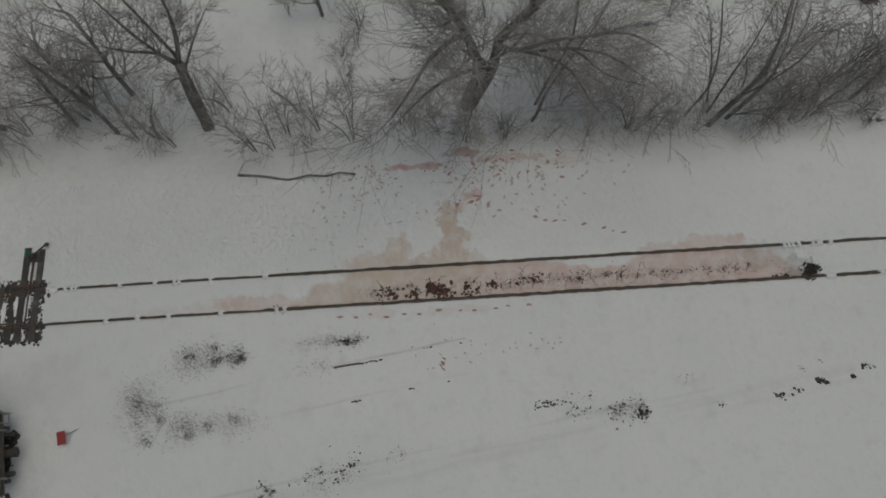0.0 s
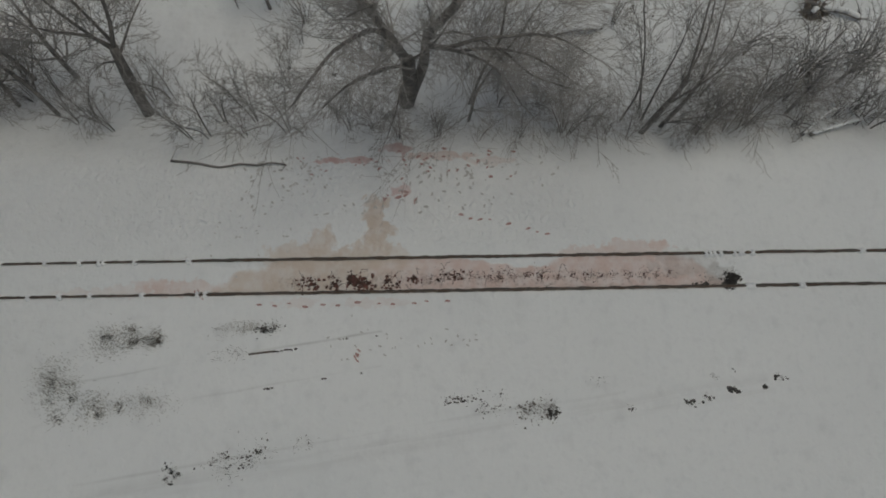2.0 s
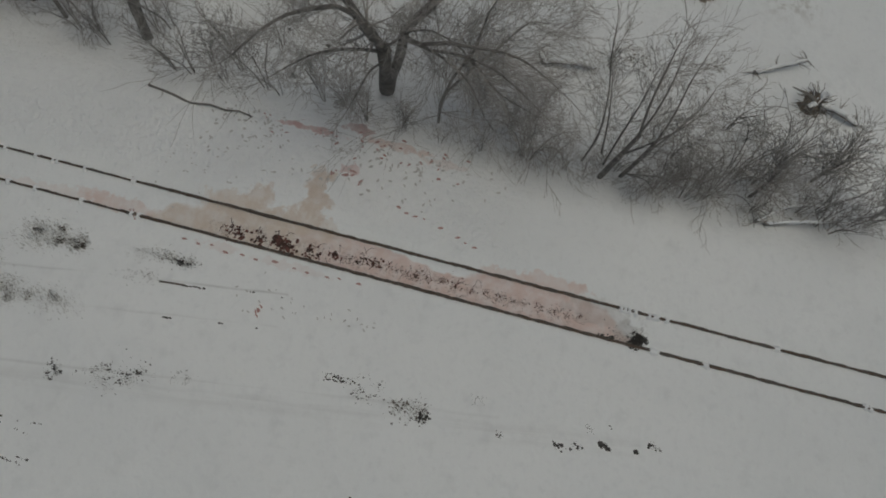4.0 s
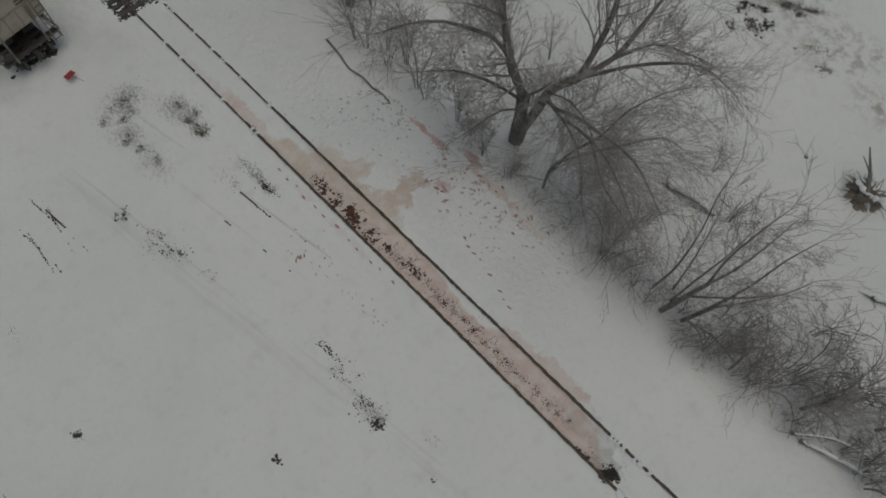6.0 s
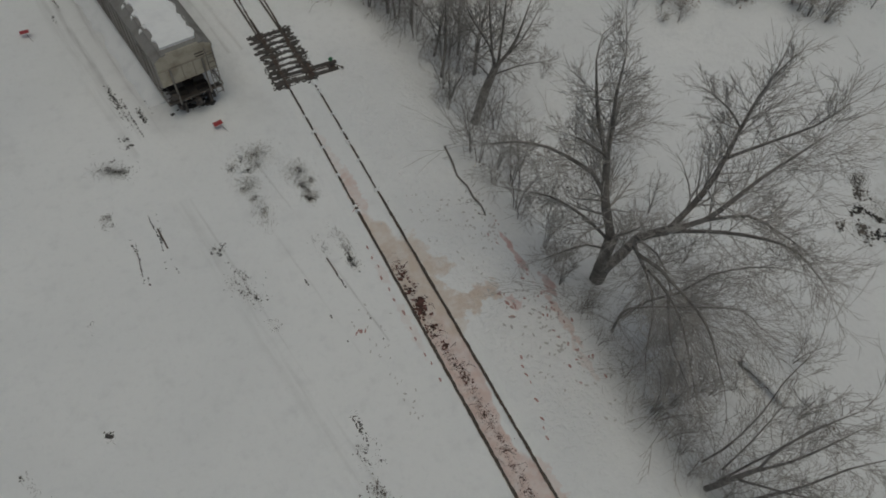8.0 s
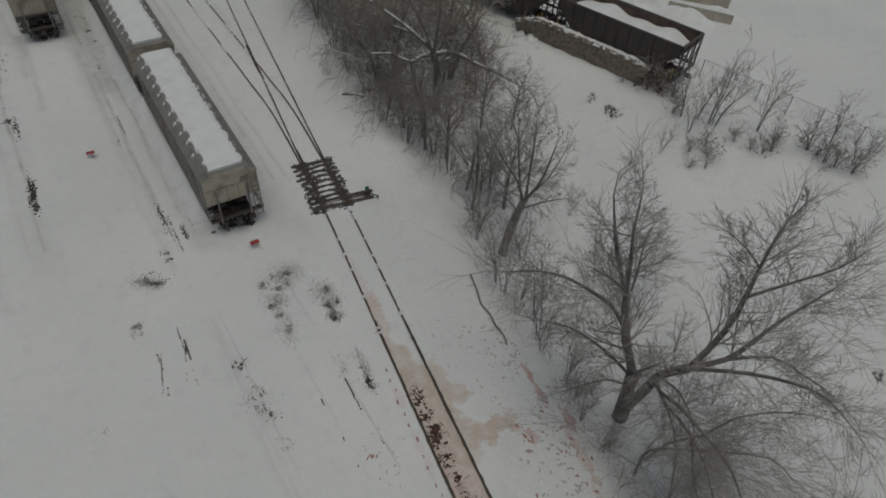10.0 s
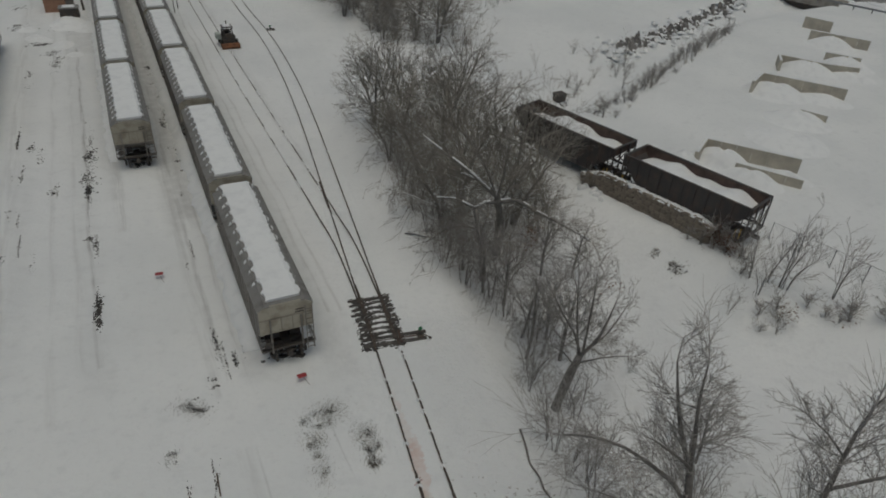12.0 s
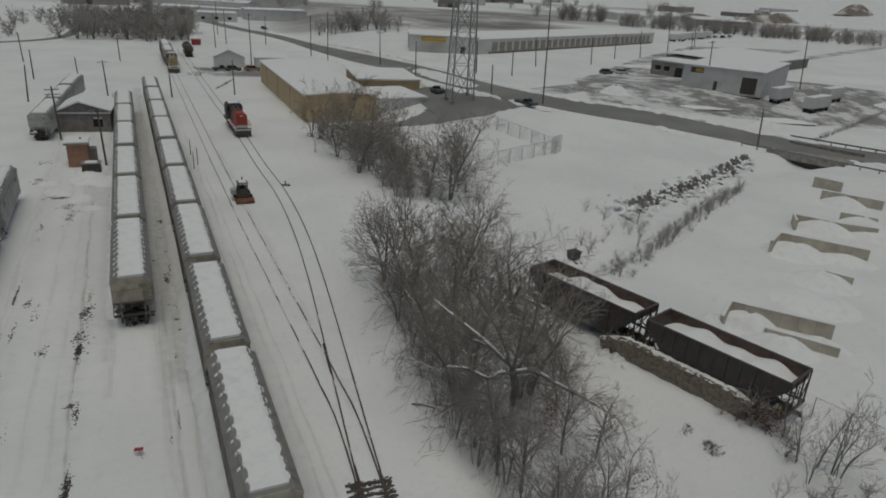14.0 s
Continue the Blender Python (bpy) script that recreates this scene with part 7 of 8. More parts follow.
def road_switcher(name, label, m, nose, body, L=13.5):
    """A hood engine, its short nose towards -y."""
    t = thing(name, label, "locomotive", m)
    part("frame", Mesh().box(-1.5, 1.5, 0, L, 1.15, 1.5, 0.02), "iron", t)
    part("long_hood", Mesh().loft([[(-0.95, y, 1.5), (0.95, y, 1.5), (0.95, y, 3.7), (0.6, y, 4.1), (-0.6, y, 4.1), (-0.95, y, 3.7)] for y in (0.9, L * 0.66)]), body, t)
    part("nose_panel", Mesh().loft([[(-0.97, y, 1.52), (0.97, y, 1.52), (0.97, y, 3.72), (0.62, y, 4.12), (-0.62, y, 4.12), (-0.97, y, 3.72)] for y in (0.75, L * 0.33)]), nose, t, "bright front hood")
    part("cab", Mesh().loft([[(-1.5, y, 1.5), (1.5, y, 1.5), (1.5, y, 4.0), (1.05, y, 4.5), (-1.05, y, 4.5), (-1.5, y, 4.0)] for y in (L * 0.66, L * 0.86)]), body, t)
    for x in (-0.8, 0.8):
        part("cab_window", Mesh().box(x - 0.45, x + 0.45, L * 0.66 - 0.03, L * 0.66, 3.15, 3.85), "glass", t)
    part("rear_hood", Mesh().box(-0.95, 0.95, L * 0.86, L - 0.5, 1.5, 3.4, 0.06), body, t)
    part("roof_snow", Mesh().box(-1.0, 1.0, L * 0.67, L * 0.85, 4.49, 4.6, 0.1), "snow", t)
    part("exhaust", Mesh().tube((0, L * 0.5, 4.1), (0, L * 0.5, 4.45), 0.2, 0.17).tube((0, L * 0.3, 4.1), (0, L * 0.3, 4.25), 0.45, 0.45, 12), "iron", t)
    part("headlight", Mesh().tube((-0.14, 0.7, 3.7), (-0.14, 0.76, 3.7), 0.12).tube((0.14, 0.7, 3.7), (0.14, 0.76, 3.7), 0.12), "white", t)
    rails = Mesh()
    for s in (-1, 1):
        for i in range(8):
            y = 0.2 + i * 1.1
            rails.tube((s * 1.45, y, 1.5), (s * 1.45, y, 2.5), 0.025, n=5)
        rails.tube((s * 1.45, 0.2, 2.5), (s * 1.45, 7.9, 2.5), 0.025, n=5)
    rails.beam((-1.45, 0.05, 2.3), (1.45, 0.05, 2.3), 0.06)
    part("handrail", rails, nose, t)
    part("stripe", Mesh().box(-0.98, 0.98, 0.70, 0.75, 1.55, 2.0).box(-1.46, 1.46, -0.13, -0.1, 1.2, 1.45), "white", t, "white safety stripe")
    part("walkway_snow", Mesh().box(-1.45, -1.0, 0.4, L * 0.65, 1.5, 1.58, 0.04).box(1.0, 1.45, 0.4, L * 0.65, 1.5, 1.58, 0.04), "snow", t)
    part("pilot", Mesh().box(-1.45, 1.45, -0.1, 0.1, 0.3, 1.5, 0.05).box(-0.2, 0.2, -0.6, 0, 0.75, 1.05, 0.04), "iron", t)
    for c in (2.6, L - 2.6):
        tr = part("truck", Mesh().box(-1.15, 1.15, c - 1.6, c + 1.6, 0.4, 0.95, 0.06), "iron", t)
        for dy in (-1.15, 1.15):
            for sx in (-0.75, 0.75):
                part("wheel", Mesh().tube((sx - 0.07, c + dy, 0.5), (sx + 0.07, c + dy, 0.5), 0.5, 0.5, 14), "iron", tr)
    part("fuel_tank", Mesh().box(-1.3, 1.3, L / 2 - 1.5, L / 2 + 1.5, 0.4, 1.15, 0.12), "iron", t)
    return t


road_switcher("diesel_locomotive", "black and orange-red diesel switcher standing on the main track", pose(-7.1, 95.8, 0.05, 0, 0, 9), "locored", "hopper")
road_switcher("diesel_locomotive", "faded yellow and grey diesel engine far up the yard", pose(-25.2, 176, 0, 0, 0, 8), "tanpaint", "cargrey")
copy_thing(proto[0], pose(-27.8, 192, 0, 0, 0, 8))
copy_thing(proto[1], pose(-30.0, 208, 0, 0, 0, 8))


def tank_car(m):
    t = thing("tank_car", "black round tank rail car far up the yard", "rail car", m)
    secs = []
    for y, r in ((0.0, 0.5), (0.25, 1.15), (0.7, 1.45), (11.3, 1.45), (11.75, 1.15), (12.0, 0.5)):
        secs.append([(r * math.cos(2 * math.pi * i / 16), y, 2.6 + r * math.sin(2 * math.pi * i / 16)) for i in range(16)][::-1])
    part("tank", Mesh().loft(secs), "iron", t, smooth=True)
    part("underframe", Mesh().box(-1.2, 1.2, -0.4, 12.4, 0.9, 1.15, 0.03), "iron", t)
    part("dome", Mesh().tube((0, 6, 3.95), (0, 6, 4.4), 0.6, 0.55, 12), "iron", t)
    for c in (2, 10):
        part("truck", Mesh().box(-1.1, 1.1, c - 1.2, c + 1.2, 0.1, 0.85, 0.08), "iron", t)
    return t


tank_car(pose(-23.6, 213.5, 0, 0, 0, 8))


def rail_loader(m):
    t = thing("track_loader", "small dark work loader with rusty orange front blade on the siding", "loader", m)
    part("chassis", Mesh().box(-0.8, 0.8, 0.5, 3.2, 0.5, 0.9, 0.05), "iron", t)
    for sx in (-0.6, 0.6):
        for y in (1.2, 2.4):
            part("canopy_post", Mesh().beam((sx, y, 0.9), (sx * 0.92, y, 2.35), 0.09), "iron", t)
    part("canopy", Mesh().box(-0.68, 0.68, 1.05, 2.55, 2.35, 2.45, 0.04), "iron", t)
    part("canopy_snow", Mesh().box(-0.5, 0.5, 1.3, 2.45, 2.45, 2.54, 0.1), "snow", t)
    part("seat", Mesh().box(-0.28, 0.28, 1.8, 2.3, 0.9, 1.25, 0.04).box(-0.28, 0.28, 2.2, 2.35, 1.25, 1.75, 0.03), "black", t)
    part("engine_hood", Mesh().box(-0.6, 0.6, 2.5, 3.5, 0.9, 1.6, 0.1), "paintgrey", t)
    part("radiator", Mesh().box(-0.45, 0.45, 0.55, 0.85, 0.9, 1.75, 0.05), "iron", t)
    part("mast", Mesh().beam((-0.55, 0.3, 0.5), (-0.5, 1.0, 2.2), 0.12).beam((0.55, 0.3, 0.5), (0.5, 1.0, 2.2), 0.12).beam((-0.5, 1.0, 2.15), (0.5, 1.0, 2.15), 0.12), "iron", t)
    part("chimney", Mesh().tube((0.15, 2.8, 1.6), (0.15, 2.8, 2.8), 0.08), "iron", t)
    part("blade", Mesh().loft([[(-1.15, y, z0), (1.15, y, z0), (1.15, y, z1), (-1.15, y, z1)] for y, z0, z1 in ((-0.3, 0.08, 0.3), (-0.1, 0.08, 0.62), (0.1, 0.12, 0.7))]), "rust", t, "rusty orange-brown blade")
    part("arm", Mesh().beam((-0.7, 0.05, 0.4), (-0.7, 1.4, 1.0), 0.14).beam((0.7, 0.05, 0.4), (0.7, 1.4, 1.0), 0.14), "iron", t)
    for c in (0.95, 2.8):
        for sx in (-1, 1):
            wheel = part("wheel", Mesh().tube((sx * 0.8, c, 0.48), (sx * 1.08, c, 0.48), 0.5, 0.48, 14), "black", t)
            part("hub", Mesh().tube((sx * 1.08, c, 0.48), (sx * 1.12, c, 0.48), 0.2, 0.18, 10), "iron", wheel)
    part("side_box", Mesh().box(-1.5, -0.85, 1.3, 2.5, 0.9, 1.55, 0.05), "greenwhite", t, "pale green side box")
    return t


rail_loader(pose(-7.0, 57.6, 0, 0, 0, 9))

# ---- roads and paved lots ----


def inside(x, y, outline):
    hit = False
    for (ax, ay), (bx, by) in zip(outline, outline[1:] + outline[:1]):
        if (ay > y) != (by > y) and x < (bx - ax) * (y - ay) / (by - ay) + ax:
            hit = not hit
    return hit


def paved(name, label, outline, z, material, cell=1.0):
    """A paved patch that follows the ground."""
    x0, x1 = min(p[0] for p in outline), max(p[0] for p in outline)
    y0, y1 = min(p[1] for p in outline), max(p[1] for p in outline)
    xs, ys = np.arange(x0, x1 + cell, cell), np.arange(y0, y1 + cell, cell)
    X, Y = np.meshgrid(xs, ys)
    Z = ground_z(X, Y) + z
    n = len(xs)
    m = Mesh()
    m.v = list(zip(X.ravel().tolist(), Y.ravel().tolist(), Z.ravel().tolist()))
    m.f = [(j * n + i, j * n + i + 1, (j + 1) * n + i + 1, (j + 1) * n + i) for j in range(len(ys) - 1) for i in range(n - 1) if inside(xs[i] + cell / 2, ys[j] + cell / 2, outline)]
    return solid(name, m, material, label, "road", kind="structure")


def road_level(x, y):
    """The road runs on level over the creek."""
    return max(gz(x, y), 0.0)


def road_band(keys, half, z, material, name, label):
    line = curve_points(keys, 6.0)
    L, R = [], []
    wide = half
    for i, p in enumerate(line):
        t = line[min(i + 1, len(line) - 1)] - line[max(i - 1, 0)]
        t = t / np.linalg.norm(t)
        n = np.array((t[1], -t[0]))
        half = wide * (1 - 0.34 * float(smooth01((p[1] - 120) / 60)))
        L.append((*(p - half * n), road_level(*(p - half * n)) + z)), R.append((*(p + half * n), road_level(*(p + half * n)) + z))
    N = len(L)
    m = Mesh().add(L + R + [(x, y, z - 0.6) for x, y, z in L + R], [(i, N + i, N + i + 1, i + 1) for i in range(N - 1)] + [(i, i + 1, 2 * N + i + 1, 2 * N + i) for i in range(N - 1)] + [(N + i + 1, N + i, 3 * N + i, 3 * N + i + 1) for i in range(N - 1)])
    return solid(name, m, material, label, "road", kind="structure")


ROAD = [(230, -60), (160, 20), (117, 73.5), (86.1, 99.8), (54.7, 119.5), (38.2, 177.8), (14, 285), (-18, 360), (-70, 520), (-160, 800)]
road_band(ROAD, 5.8, 0.10, "asphalt", "road", "damp grey two-lane road cleared of snow")
road_band([(-220, 190), (-87, 243), (-73, 310), (-60, 380)], 3.0, 0.08, "asphalt", "side_road", "narrow cleared side road")
road_band([(59.8, 122.1), (91.9, 140.6), (151, 174.4), (269.1, 248.7), (471.7, 375.3)], 4.5, 0.09, "lot", "side_road", "side road with patches of packed snow")
paved("warehouse_yard", "damp asphalt drive beside the ochre warehouse", [(20, 104), (30.7, 100), (40.2, 99.7), (51, 106.6), (53.6, 113.3), (46.3, 118.7), (38.2, 136.3), (32.8, 136.4), (31.4, 112.3)], 0.07, "asphalt")
paved("parking_lot", "asphalt parking lot streaked with packed snow", [(71.9, 114.7), (109.2, 105), (148.1, 98.5), (190.7, 130.3), (151, 164.3), (117.2, 176.9), (83.4, 147.4)], 0.06, "lot")
paved("parking_lot", "distant paved lot streaked with snow", [(104.5, 168.5), (193.2, 206.5), (277.6, 274), (210, 274), (142.5, 210.7)], 0.06, "lot")
paved("parking_lot", "distant paved yard streaked with snow", [(-14, 170), (2, 172), (0, 184), (-22, 190)], 0.06, "lot")
m = Mesh()
rr = random.Random(17)
line = curve_points(ROAD, 4.0)
for i, p in enumerate(line):
    if p[1] < 20 or p[1] > 320:
        continue
    t = line[min(i + 1, len(line) - 1)] - line[max(i - 1, 0)]
    t = t / np.linalg.norm(t)
    for s in (-1, 1):
        if s == 1 or not (66 < p[0] < 82):
            if not (88 < p[0] < 108 and s == -1):
                q = p + s * 7.6 * np.array((t[1], -t[0]))
                m.lump(q[0] + rr.uniform(-0.4, 0.4), q[1], gz(q[0], q[1]) - 0.1, rr.uniform(1.2, 2.2), rr.uniform(2.0, 3.6), rr.uniform(0.3, 0.8), rr, 9, 0.25)
solid("ploughed_banks", m, "snow", "ploughed snow banks along the road", "snow bank", kind="stuff", smooth=True)
for x, y, rx, ry, h in ((83.5, 124.5, 4.5, 3.5, 1.9), (106.5, 96.0, 7, 4, 2.2), (118, 104.5, 9, 2.5, 0.7), (100.4, 113.5, 9, 2.0, 0.5), (-27.5, 71, 3.0, 4.0, 1.0), (-30.5, 64.5, 2.2, 1.6, 0.5), (-27.2, 61.5, 1.5, 2.2, 0.45), (-32.5, 68.5, 1.6, 1.4, 0.4), (-25.2, 57.5, 1.4, 1.2, 0.35), (-24.8, 69, 2.5, 3.0, 0.7), (193.2, 155.8, 20, 8, 1.2), (125.6, 181.1, 14, 3, 0.7), (176.3, 202.2, 16, 4, 0.8), (172, 118, 12, 5, 2.0)):
    m = Mesh()
    mound(m, x, y, rx, ry, h, rr.uniform(-0.6, 0.0))
    solid("snow_heap", m, "snow", "heap of ploughed snow", "snow heap", "ploughed snow heaps", smooth=True)

# bridge over the creek
br = thing("road_bridge", "low grey concrete road bridge over the creek", "bridge", kind="structure")
BD = np.array((6.5, -11.2)) / np.hypot(6.5, 11.2)
BN = np.array((BD[1], -BD[0])) * -1
b0 = np.array((94.0, 80.5))
b1 = b0 + BD * 14.5
part("parapet", Mesh().prism([tuple(b0), tuple(b1), tuple(b1 + BN * 0.35), tuple(b0 + BN * 0.35)], -0.55, 0.75), "concrete_grey", br)
part("parapet", Mesh().prism([tuple(b0 + BN * 13.4), tuple(b1 + BN * 13.4), tuple(b1 + BN * 13.75), tuple(b0 + BN * 13.75)], -0.55, 0.75), "concrete_grey", br)
part("deck", Mesh().prism([tuple(b0 + BN * 0.35), tuple(b1 + BN * 0.35), tuple(b1 + BN * 13.4), tuple(b0 + BN * 13.4)], -0.6, 0.06), "concrete_grey", br)
# black slab added below the deck as the shade in the opening
part("underside", Mesh().prism([tuple(b0 + BD * 2 + BN * 0.9), tuple(b1 - BD * 2 + BN * 0.9), tuple(b1 - BD * 2 + BN * 1.4), tuple(b0 + BD * 2 + BN * 1.4)], -2.2, -0.6), "iron", br, "dark slab put in for the shade under the deck")
def guard_rail(a, b, n):
    t = thing("guard_rail", "galvanised steel guard rail along the road", "guard rail", group="guard rails")
    a, b = np.array(a, float), np.array(b, float)
    for i in range(n + 1):
        p = a + (b - a) * i / n
        part("post", Mesh().beam((p[0], p[1], 0), (p[0], p[1], 1.0), 0.16), "galv", t)
    part("beam", Mesh().beam((a[0], a[1], 0.85), (b[0], b[1], 0.85), 0.08, 0.32), "galv", t)


guard_rail((109.5, 91.5), (124, 71), 9)
guard_rail((b0 - BD * 5)[:2], (b1 + BD * 12)[:2], 10)

# rocks tipped down the creek bank
rr = random.Random(23)
shapes = []
for k in range(8):
    me = Mesh().lump(0, 0, -0.3, rr.uniform(0.28, 0.5), rr.uniform(0.3, 0.6), rr.uniform(0.9, 1.7), rr, 6, 0.4).mesh("rock")
    me.materials.append(M["rock"])
    shapes.append(me)
bank = thing("rock_bank", "dark rock rubble and snow on the creek bank", "rocks", kind="structure")
for i in range(300):
    f = rr.random()
    f = 0.08 + 0.92 * f
    x, y = 42 + 43 * f, 49.0 + 27 * f
    o = rr.gauss(0.6, 0.36)
    x, y = x + 0.55 * o, y - 0.83 * o
    s = part("rock", rr.choice(shapes), "rock", bank)
    k = rr.uniform(0.35, 1.0)
    s.matrix_basis = pose(x, y, gz(x, y), rr.uniform(-26, 6), rr.uniform(-16, 16), rr.uniform(15, 50)) @ Matrix.Scale(k, 4)
m = Mesh()
for i in range(200):
    f = rr.uniform(0.1, 1)
    o = rr.gauss(0.8, 0.6)
    x, y = 41 + 45 * f + 0.55 * o, 48.5 + 28 * f - 0.83 * o
    m.lump(x, y, gz(x, y) - 0.05, rr.uniform(0.15, 0.6), rr.uniform(0.15, 0.4), rr.uniform(0.15, 0.5), rr, 6, 0.4)
tagged(part("small_rubble", m, "rock", bank), kind="stuff")
m = Mesh()
for i in range(300):
    f = rr.random()
    o = rr.gauss(0.9, 1.0)
    x, y = 41 + 45 * f + 0.55 * o, 48.5 + 28 * f - 0.83 * o
    m.lump(x, y, gz(x, y) + rr.uniform(-0.1, 0.35), rr.uniform(0.3, 0.7), rr.uniform(0.3, 0.6), rr.uniform(0.15, 0.4), rr, 7, 0.3)
tagged(part("snow_cover", m, "snow", bank, "snow between the rocks", True), kind="stuff")
dumpster = thing("metal_bin", "small rusty dark metal bin in the snow", "bin", pose(29.8, 36.1, gz(29.8, 36.1) + 0.1, 0, 0, 15))
part("body", Mesh().loft([[(-0.6, -0.4, 0), (0.6, -0.4, 0), (0.6, 0.4, 0), (-0.6, 0.4, 0)][::-1], [(-0.72, -0.5, 0.95), (0.72, -0.5, 0.95), (0.72, 0.5, 0.95), (-0.72, 0.5, 0.95)][::-1]]), "iron", dumpster)
part("rim", Mesh().beam((-0.75, -0.52, 0.95), (0.75, -0.52, 0.95), 0.09).beam((-0.75, 0.52, 0.95), (0.75, 0.52, 0.95), 0.09), "iron", dumpster)

# ---- buildings ----


def slab_house(name, label, corner, along, across, L, W, H, wall, roof_rise=0.6, doors=(), windows=(), ridge_along=True, roof="snow", category="building", trim="greywall", eave=0.25):
    """A gabled box. Its near corner, the plan angle of its long side (degrees), length and depth (across is +1 or -1)."""
    t = thing(name, label, category, pose(corner[0], corner[1], gz(*corner), 0, 0, along))
    s = across
    y0, y1 = (0, W) if s > 0 else (-W, 0)
    d = 0.2
    part("wall", Mesh().box(0, L, y0, y0 + d, -0.5, H), wall, t)
    part("wall", Mesh().box(0, L, y1 - d, y1, -0.5, H), wall, t)
    if ridge_along:
        for x in (0, L - d):
            ym = (y0 + y1) / 2
            part("wall", Mesh().loft([[(q, y0 + d, -0.5), (q, y1 - d, -0.5), (q, y1 - d, H), (q, ym, H + roof_rise * 0.97), (q, y0 + d, H)] for q in (x, x + d)]), wall, t)
        ym = (y0 + y1) / 2
        for a, b in ((y0 - eave, ym), (ym, y1 + eave)):
            za, zb = (H, H + roof_rise) if a < ym - 1e-6 else (H + roof_rise, H)
            part("roof", Mesh().loft([[(q, a, za), (q, b, zb), (q, b, zb + 0.28), (q, a, za + 0.28)] for q in (-eave, L + eave)]), roof, t, "snow covered roof")
    else:
        for x in (0, L - d):
            part("wall", Mesh().box(x, x + d, y0 + d, y1 - d, -0.5, H), wall, t)
        part("roof", Mesh().loft([[(-eave, y0 - eave, H), (L + eave, y0 - eave, H), (L + eave, y1 + eave, H + roof_rise), (-eave, y1 + eave, H + roof_rise)], [(-eave, y0 - eave, H + 0.3), (L + eave, y0 - eave, H + 0.3), (L + eave, y1 + eave, H + roof_rise + 0.3), (-eave, y1 + eave, H + roof_rise + 0.3)]]), roof, t, "snow covered roof")
    part("eave_trim", Mesh().box(-eave - 0.03, L + eave + 0.03, y0 - eave - 0.06, y0 - eave, H - 0.15, H + 0.12), trim, t)
    for side, x, w, z0, z1, mt in doors:
        if side == "front":
            dr = part("door", Mesh().box(x, x + w, y0 - 0.05, y0, z0, z1), mt, t)
        elif side == "end":
            dr = part("door", Mesh().box(-0.05, 0, y0 + x, y0 + x + w, z0, z1), mt, t)
        else:
            dr = part("door", Mesh().box(L, L + 0.05, y0 + x, y0 + x + w, z0, z1), mt, t)
    for side, x, w, z0, z1 in windows:
        if side == "front":
            wn = part("window", Mesh().box(x, x + w, y0 - 0.04, y0, z0, z1), "glass", t)
            part("frame", Mesh().box(x - 0.08, x + w + 0.08, y0 - 0.06, y0, z0 - 0.1, z0), trim, wn)
        else:
            wn = part("window", Mesh().box(-0.04, 0, y0 + x, y0 + x + w, z0, z1), "glass", t)
            part("frame", Mesh().box(-0.06, 0, y0 + x - 0.08, y0 + x + w + 0.08, z0 - 0.1, z0), trim, wn)
    return t


# ochre warehouse: long wall towards the yard, with seams and downpipes
wh = slab_house("warehouse", "long ochre metal warehouse with snow on its low roof", (5.0, 109), 97.5, -1, 55, 15, 5.4, "ochre", 0.5)
for i in range(1, 11):
    part("seam", Mesh().box(5 * i - 0.05, 5 * i + 0.05, 0.0, 0.05, 0, 5.3), "concrete" if i % 3 else "iron", wh)
part("front_end", Mesh().box(-0.06, 0.0, -14.9, -0.1, 0.2, 5.3), "ochre", wh)
slab_house("warehouse_annexe", "ochre annexe of the warehouse with flat snowy roof", (20, 136), 0, 1, 15.5, 20, 4.9, "ochre", 0.15, ridge_along=False)
slab_house("loading_shed", "white low shed built against the warehouse", (20.4, 117.7), 14, 1, 13.5, 14, 3.2, "white", 0.2, ridge_along=False, doors=(("front", 2, 3, 0, 2.6, "greywall"),))
slab_house("terminal", "very long off-white freight terminal with dock doors", (73.9, 205.2), 33.5, 1, 145, 22, 5.0, "white", 0.4, ridge_along=False, doors=[("front", 8 + 4.6 * i, 3.3, 0.9, 4.0, "concrete_grey") for i in range(29)] + [("front", 6, 137, 0.0, 0.8, "darkwall")])
block = slab_house("terminal_office", "off-white office block at the end of the freight terminal", (49.9, 209.7), -10.7, 1, 24.2, 20, 5.6, "white", 0.2, ridge_along=False, doors=(("front", 18, 1.6, 0, 2.4, "iron"),))
part("canopy", Mesh().loft([[(4.0, -1.6, 3.9), (12.5, -1.6, 3.9), (12.5, 0, 3.9), (4.0, 0, 3.9)], [(4.0, -1.5, 4.8), (12.5, -1.5, 4.8), (12.5, 0, 5.0), (4.0, 0, 5.0)]]), "yellow", block, "faded yellow canopy")
work = slab_house("workshop", "light grey metal workshop with snowy roof", (112.5, 138.8), -51.8, 1, 21.4, 33, 5.9, "greywall", 0.6, ridge_along=False, doors=(("front", 8.8, 1.0, 0, 2.4, "iron"), ("front", 11.1, 3.1, 0, 4.0, "white"), ("front", 16.0, 3.9, 0, 4.3, "iron"), ("far", 10, 3.5, 0, 4, "white")))
part("sign", Mesh().box(2.1, 5.6, -0.06, 0.0, 4.1, 5.5), "iron", work, "dark sign board")
part("emblem", Mesh().box(3.4, 5.4, -0.10, -0.062, 4.3, 5.3), "yellow", work, "yellow emblem shape")
slab_house("office", "small grey flat-roofed office", (117.8, 163.4), -63, 1, 12, 12, 4.4, "concrete_grey", 0.1, ridge_along=False, windows=(("front", 1.5, 2, 1.6, 3), ("front", 4.5, 2, 1.6, 3), ("front", 8.5, 2.4, 0.2, 3.0)))
